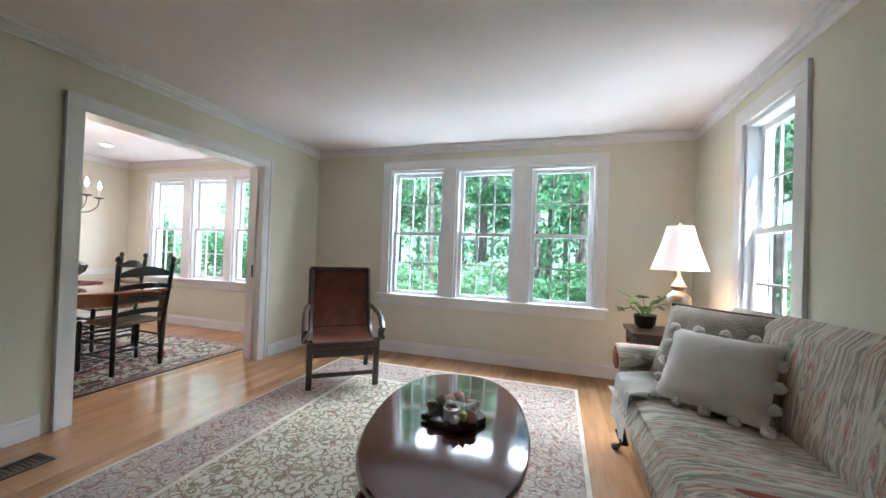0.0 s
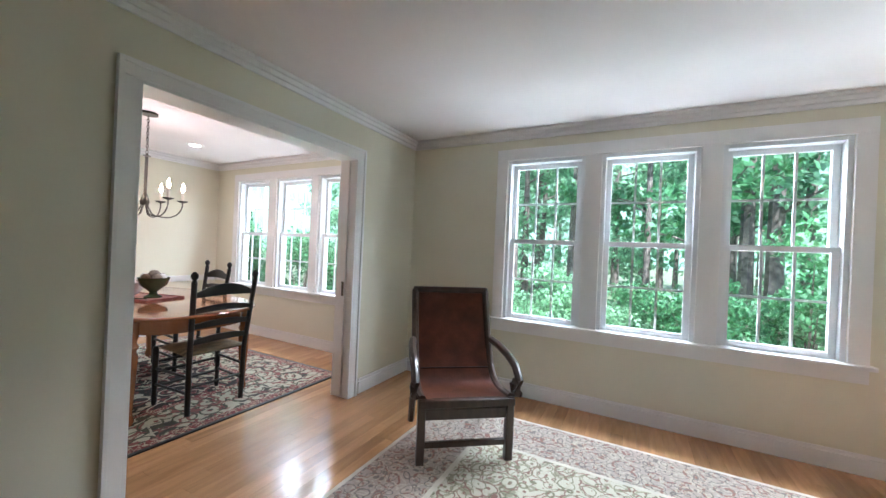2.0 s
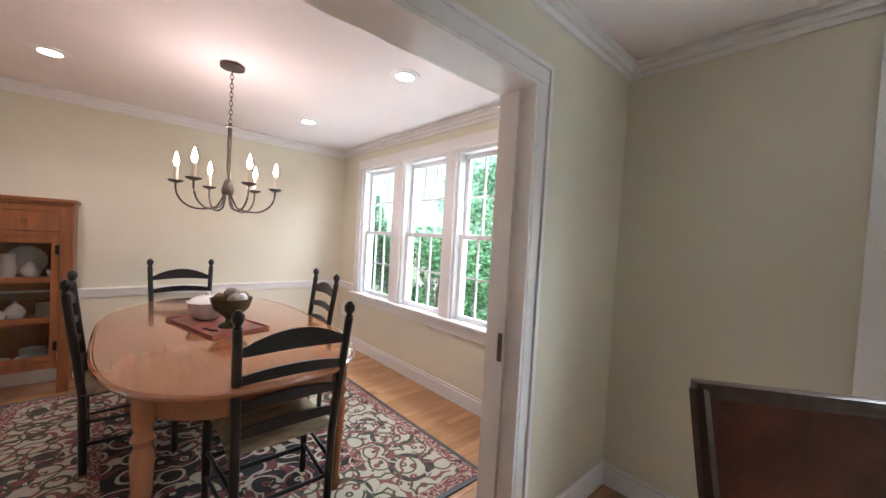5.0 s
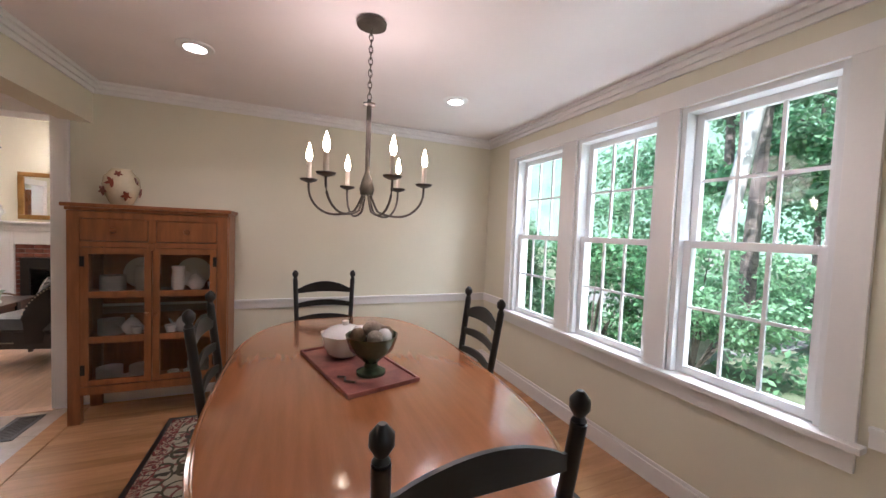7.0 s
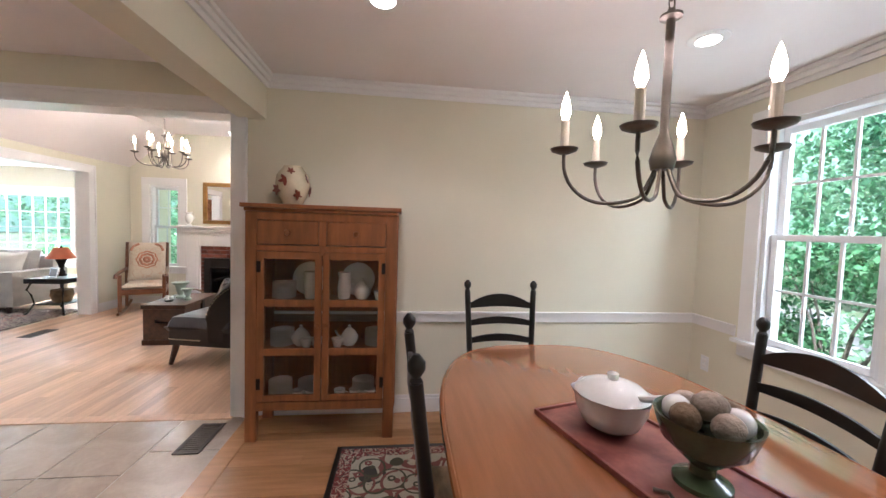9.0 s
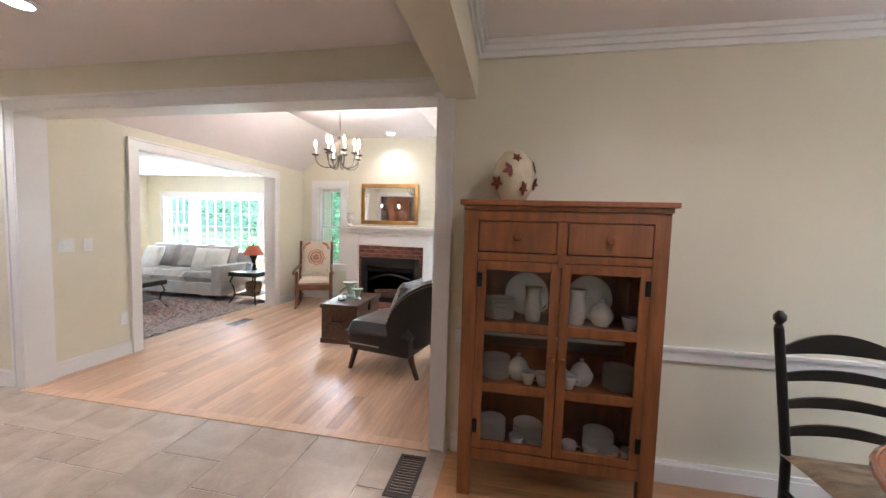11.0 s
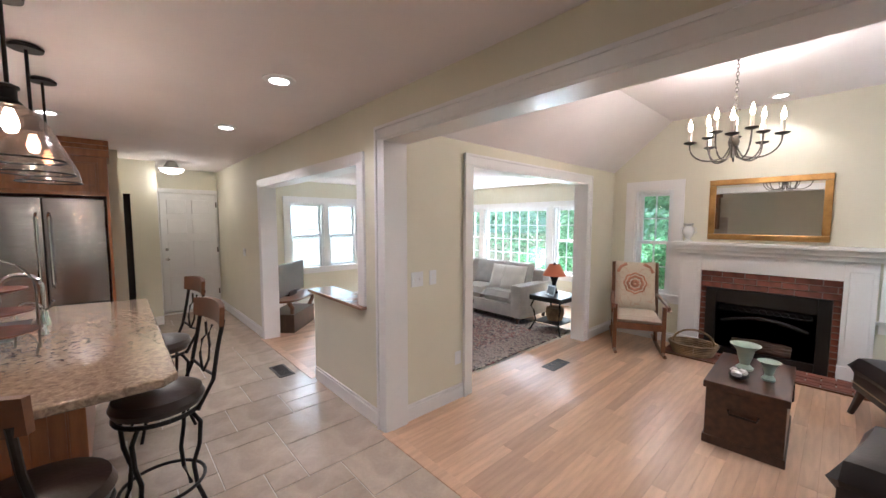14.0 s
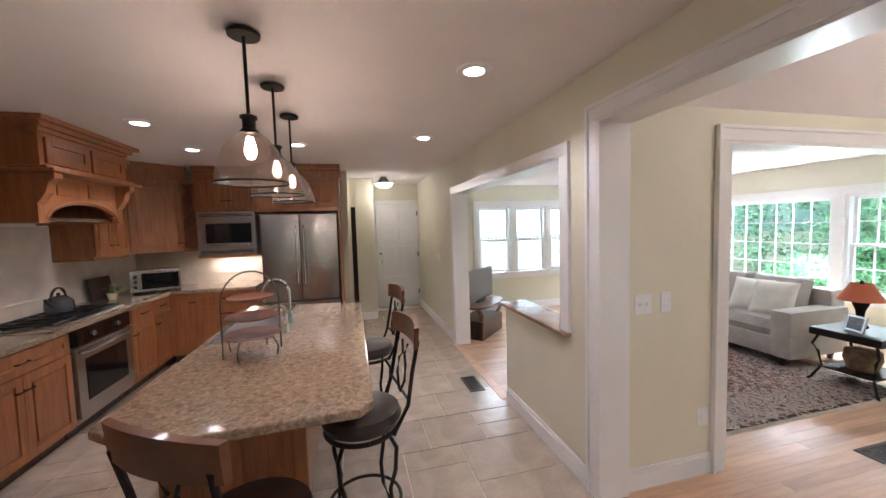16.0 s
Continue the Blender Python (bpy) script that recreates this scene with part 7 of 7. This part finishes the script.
def tree(x, y, r, h, seed, crown_z):
    t = thing("tree", (x, y, -0.47), label="tall woodland tree with slender trunk and leafy crown", category="tree", group="woodland trees")
    rng = random.Random(seed)
    lean = rng.uniform(-0.4, 0.4)
    bm = bar([(lean * k * k, 0.3 * lean * k, h * k) for k in (0, 0.25, 0.5, 0.75, 1)], r, 8, r * 0.3)
    clumps = []
    for i in range(9):
        a, z = rng.uniform(0, 6.28), rng.uniform(crown_z, h)
        L = rng.uniform(0.8, 2.0)
        e = (L * math.cos(a) + lean * (z / h) ** 2, L * math.sin(a), z + 0.5)
        tube(bm, [(lean * (z / h) ** 2, 0, z), ((e[0]) * 0.6, e[1] * 0.6, z + 0.35), e], r * 0.3, 5, 0.01)
        clumps.append((*e, rng.uniform(0.7, 1.2), rng.uniform(0.7, 1.2), rng.uniform(0.3, 0.6)))
    part("trunk", bm, BARK, t, smooth=True)
    c = leaves("crown", clumps, LEAF2 if seed % 2 else LEAF, 240, 0.11, "leafy crown", "", seed)
    for k in ("category", "kind", "label"):
        if k in c:
            del c[k]
    c.parent = t


rng = random.Random(5)
spots = [(rng.uniform(-9, 5), rng.uniform(9.5, 26)) for _ in range(30)] + [(rng.uniform(-30, -15), rng.uniform(-12, 6)) for _ in range(24)] + [(rng.uniform(6, 16), rng.uniform(1, 12)) for _ in range(8)]
for i, (x, y) in enumerate(spots):
    tree(x, y, rng.uniform(0.09, 0.2), rng.uniform(7, 11), i, rng.uniform(1.2, 4.0))


def shrub(x, y, w, h, seed, material=LEAF):
    s = thing("shrub", (x, y, -0.46), label="dense green shrub outside the window", category="shrub", group="shrubs by the house")
    rng = random.Random(seed)
    bm = bmesh.new()
    clumps = []
    for i in range(14):
        a, k = rng.uniform(0, 6.28), rng.uniform(0.2, 1)
        e = (w * k * math.cos(a), 0.8 * w * k * math.sin(a), h * rng.uniform(0.25, 0.95) * (1.15 - 0.35 * k))
        tube(bm, [(0, 0, 0), (e[0] * 0.4, e[1] * 0.4, e[2] * 0.6), e], 0.02, 5, 0.005)
        clumps.append((*e, w * 0.36, w * 0.36, h * 0.15))
    part("stem", bm, BARK, s)
    c = leaves("foliage", clumps, material, 520, 0.042, "foliage", "", seed)
    for k in ("category", "kind", "label"):
        if k in c:
            del c[k]
    c.parent = s


shrub(1.0, 6.2, 1.0, 2.1, 1)
shrub(-6.8, 6.5, 1.1, 2.4, 2)
shrub(-3.6, 8.6, 1.0, 1.3, 3, LEAF2)
shrub(-6.0, 7.6, 1.0, 2.0, 12, LEAF2)
shrub(-8.2, 5.9, 1.0, 2.6, 4)
shrub(2.9, 4.4, 0.9, 2.2, 5)
shrub(3.2, 2.7, 0.8, 1.7, 6, LEAF2)
shrub(-1.6, 8.2, 1.1, 1.5, 7, LEAF2)
shrub(0.2, 8.6, 1.2, 1.4, 8)
shrub(-12.2, -2.2, 0.9, 1.7, 9)
shrub(-12.6, 0.6, 1.0, 2.0, 10)
shrub(-13.2, -5.2, 1.1, 1.6, 11)
floor_clumps = [(rng.uniform(-12, 5), rng.uniform(6.5, 22), -0.35, 0.8, 0.8, 0.3) for _ in range(90)] + [(rng.uniform(-26, -13), rng.uniform(-9, 4), -0.35, 0.8, 0.8, 0.3) for _ in range(60)]
leaves("undergrowth", floor_clumps, LEAF2, 170, 0.07, "low green undergrowth on the woodland floor", "undergrowth", 77)
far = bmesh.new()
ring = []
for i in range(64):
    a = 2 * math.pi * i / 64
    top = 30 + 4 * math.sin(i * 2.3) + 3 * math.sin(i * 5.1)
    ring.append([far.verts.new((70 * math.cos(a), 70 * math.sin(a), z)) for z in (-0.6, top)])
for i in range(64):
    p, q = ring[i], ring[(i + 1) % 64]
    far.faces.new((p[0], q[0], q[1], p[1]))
woods = mat("far_woods_haze_glow", (0.30, 0.46, 0.30), 0.95, scale=0.35, vary=0.3, bump=0, fine=2.0, colour2=(0.14, 0.24, 0.14))
# Pale teal emission on the ring: haze put into the woods' colour.
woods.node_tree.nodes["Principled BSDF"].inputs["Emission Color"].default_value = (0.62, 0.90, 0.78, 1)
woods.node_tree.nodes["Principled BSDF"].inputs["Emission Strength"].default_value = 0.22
structure("backdrop", far, woods, "distant green woods backdrop with a teal haze glow put into it", "woods")

under = [(rng.uniform(-16, 8), rng.uniform(13, 24), rng.uniform(-0.2, 6.5), 1.3, 1.1, 0.7) for _ in range(190)] + [(rng.uniform(-30, -17), rng.uniform(-13, 8), rng.uniform(-0.2, 5.5), 1.1, 1.3, 0.7) for _ in range(130)]
leaves("understory", under, LEAF2, 190, 0.12, "pale green understory leaves among the far trees", "understory", 91)
fence = thing("fence", (0, -10.6, -0.45), label="white painted board fence with a lattice top", category="fence")
board = None
for i in range(44):
    x = -13.0 + i * 0.165
    if board is None:
        board = part("board", boxes((-0.078, 0.078, 0, 0.02, 0.05, 1.42), bev=0.003), VINYL, fence)
        b = board
    else:
        b = new("board", board.data)
        b.parent = fence
    b.location = (x, 0, 0)
for i in range(4):
    part("post", boxes((-13.1 + i * 2.4, -12.98 + i * 2.4, -0.13, -0.005, 0, 1.85), bev=0.008), VINYL, fence)
for z in (1.43, 1.74):
    part("rail", boxes((-13.1, -5.8, -0.02, 0.03, z, z + 0.06), bev=0.004), VINYL, fence)
for i in range(60):
    for q in (-1, 1):
        x = -13.0 + i * 0.12
        part("lattice_strip", bar([(x - q * 0.12, 0.005 * q, 1.49), (x + q * 0.12, 0.005 * q, 1.74)], 0.012, 4), VINYL, fence)
# Glowing sheet added far south: stands for window glare and brightens the sun room.
glare = mat("south_glare_glow", (0.8, 0.85, 0.86), 0.9, vary=0.02, bump=0)
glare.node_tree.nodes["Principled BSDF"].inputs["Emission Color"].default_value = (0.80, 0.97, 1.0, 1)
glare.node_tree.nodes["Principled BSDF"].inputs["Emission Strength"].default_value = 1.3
structure("backdrop_south", boxes((-60, 30, -52.2, -52, -0.44, 22)), glare, "plain pale glowing sheet added as bright distance south of the house", "distance")
structure("driveway", boxes((-13, -6.2, 9.2, 13.0, -0.449, -0.425), bev=0.02), mat("pale_gravel", (0.30, 0.29, 0.27), 0.95, vary=0.15, bump=0.4, fine=40), "pale sunlit gravel driveway", "driveway")
pale = thing("tree", (-6.35, 8.3, -0.47), label="pale smooth-barked leaning tree beside the driveway", category="tree", group="woodland trees")
part("trunk", bar([(0, 0, 0), (0.10, 0, 1.0), (0.30, 0, 2.4), (0.55, 0.05, 4.0), (0.9, 0.1, 6.5), (1.1, 0.1, 9.0)], 0.15, 10, 0.06), mat("pale_bark", (0.62, 0.60, 0.56), 0.85, vary=0.15, bump=0.3, fine=30), pale, smooth=True)
pc = leaves("crown", [(0.9 + 1.4 * math.cos(k), 1.4 * math.sin(k), 4.6 + 0.45 * k, 1.0, 1.0, 0.5) for k in range(9)], LEAF2, 240, 0.11, "leafy crown", "", 501)
for k in ("category", "kind", "label"):
    if k in pc:
        del pc[k]
pc.parent = pale

# ---- floors ----
def chop(a, b, rng, lo, hi):
    out, s = [], a
    while s < b - 1e-6:
        e = min(b, s + round(rng.uniform(lo, hi) / 0.05) * 0.05)
        if b - e < 0.25:
            e = b
        out.append((s, e))
        s = e
    return out


def planked(name, x0, x1, y0, y1, along, single, joined, label, near, seed):
    """Strip boards; those in the stretch 'near' (x0, x1, y0, y1) are boards of their own, the rest joined."""
    fl = structure(name, boxes((x0, x1, y0, y1, -0.12, -0.004)), SUB, label, "floor")
    rng = random.Random(seed)
    rest = bmesh.new()
    shared, count = {}, 0
    c0, c1, l0, l1 = (y0, y1, x0, x1) if along == "x" else (x0, x1, y0, y1)
    w = 0.083
    n = max(1, round((c1 - c0) / w))
    w = (c1 - c0) / n
    for i in range(n):
        s = c0 + i * w
        for a, b in chop(l0 - 0.05 * rng.randrange(12), l1, rng, 0.6, 1.9):
            a = max(a, l0)
            L = round(b - a - 0.001, 3)
            cx, cy = ((a + b) / 2, s + w / 2) if along == "x" else (s + w / 2, (a + b) / 2)
            if near[0] < cx < near[1] and near[2] < cy < near[3] and count < 290 and L > 0.1:
                key = (L, round(w, 4))
                if key not in shared:
                    h = (L / 2 if along == "x" else w / 2 - 0.0005, w / 2 - 0.0005 if along == "x" else L / 2)
                    p = part("board", boxes((-h[0], h[0], -h[1], h[1], -0.012, 0.0)), single, fl)
                    shared[key] = p
                else:
                    p = new("board", shared[key].data)
                    p.parent = fl
                p.location = (cx, cy, 0)
                count += 1
            else:
                vs = [(a + 0.0006, s + 0.0005), (b - 0.0006, s + 0.0005), (b - 0.0006, s + w - 0.0005), (a + 0.0006, s + w - 0.0005)]
                if along == "y":
                    vs = [(q, p_) for p_, q in vs]
                top = [rest.verts.new((p_, q, 0)) for p_, q in vs]
                low = [rest.verts.new((p_, q, -0.01)) for p_, q in vs]
                rest.faces.new(top)
                for k in range(4):
                    rest.faces.new((top[k], top[(k + 1) % 4], low[(k + 1) % 4], low[k]))
    ob = part("boards", rest, joined, fl)
    ob["kind"] = "stuff"
    return fl


planked("floor_living", W2, E1, -1.3, N, "y", OAK, OAK_S, "polished oak strip floor", (-2.7, 0.5, 0.6, 4.4), 1)
planked("floor_dining", W1, W2, 1.01, N, "y", OAK, OAK_S, "polished oak strip floor of the dining room", (-6.2, -4.0, 1.0, 4.3), 2)
planked("floor_fireside", -10.21, W1 - 0.02, -2.61, 0.90, "x", MAPLE, MAPLE_S, "pale polished oak strip floor", (-9.6, -6.2, -2.5, 0.9), 3)
planked("floor_sunroom", -10.95, W1 - 0.02, -6.9, -2.61, "x", MAPLE, MAPLE_S, "pale polished oak strip floor of the sun room", (-8.0, -6.2, -6.0, -2.6), 4)
tf = structure("floor_kitchen", boxes((W1 - 0.02, -2.0, -7.95, 1.01, -0.12, -0.004)), GROUT, "grey-beige stone tile floor with pale joints", "floor")
tagged(part("threshold", boxes((W1, W2B, 0.90, 1.01, -0.003, 0.006), bev=0.003), OAK, tf), "oak threshold strip")
tagged(part("threshold", boxes((W1 - 0.03, W1 + 0.05, -2.45, 0.80, -0.003, 0.006), bev=0.003), MAPLE, tf), "oak threshold strip")
tagged(part("threshold", boxes((W1 - 0.03, W1 + 0.05, -5.36, -3.73, -0.003, 0.006), bev=0.003), MAPLE, tf), "oak threshold strip")
rest = bmesh.new()
tiles = {}
U = 0.205
count = 0
used = set()
rng = random.Random(9)
nx, ny = int((W2B - W1 + 1.0) / U), int(8.9 / U)
for j in range(ny):
    for i in range(nx):
        if (i, j) in used:
            continue
        for w, h in rng.sample([(3, 2), (2, 2), (3, 2), (2, 2), (2, 1)], 5) + [(1, 1)]:
            cells = [(i + a, j + b) for a in range(w) for b in range(h)]
            if i + w <= nx and not any(c in used for c in cells):
                break
        used.update(cells)
        x, y = W1 + i * U, 0.90 - j * U
        g = 0.0035
        if count < 290 and y > -5.8 and x < -3.6:
            if (w, h) not in tiles:
                p = part("tile", boxes((g, w * U - g, -h * U + g, -g, -0.012, 0.0), bev=0.0015), TILE, tf)
                tiles[w, h] = p
            else:
                p = new("tile", tiles[w, h].data)
                p.parent = tf
            p.location = (x, y, 0)
            count += 1
        elif y - h * U > -7.95:
            box(rest, x + g, x + w * U - g, y - h * U + g, y - g, -0.012, 0.0)
ob = part("tiles", rest, TILE_S, tf)
ob["kind"] = "stuff"
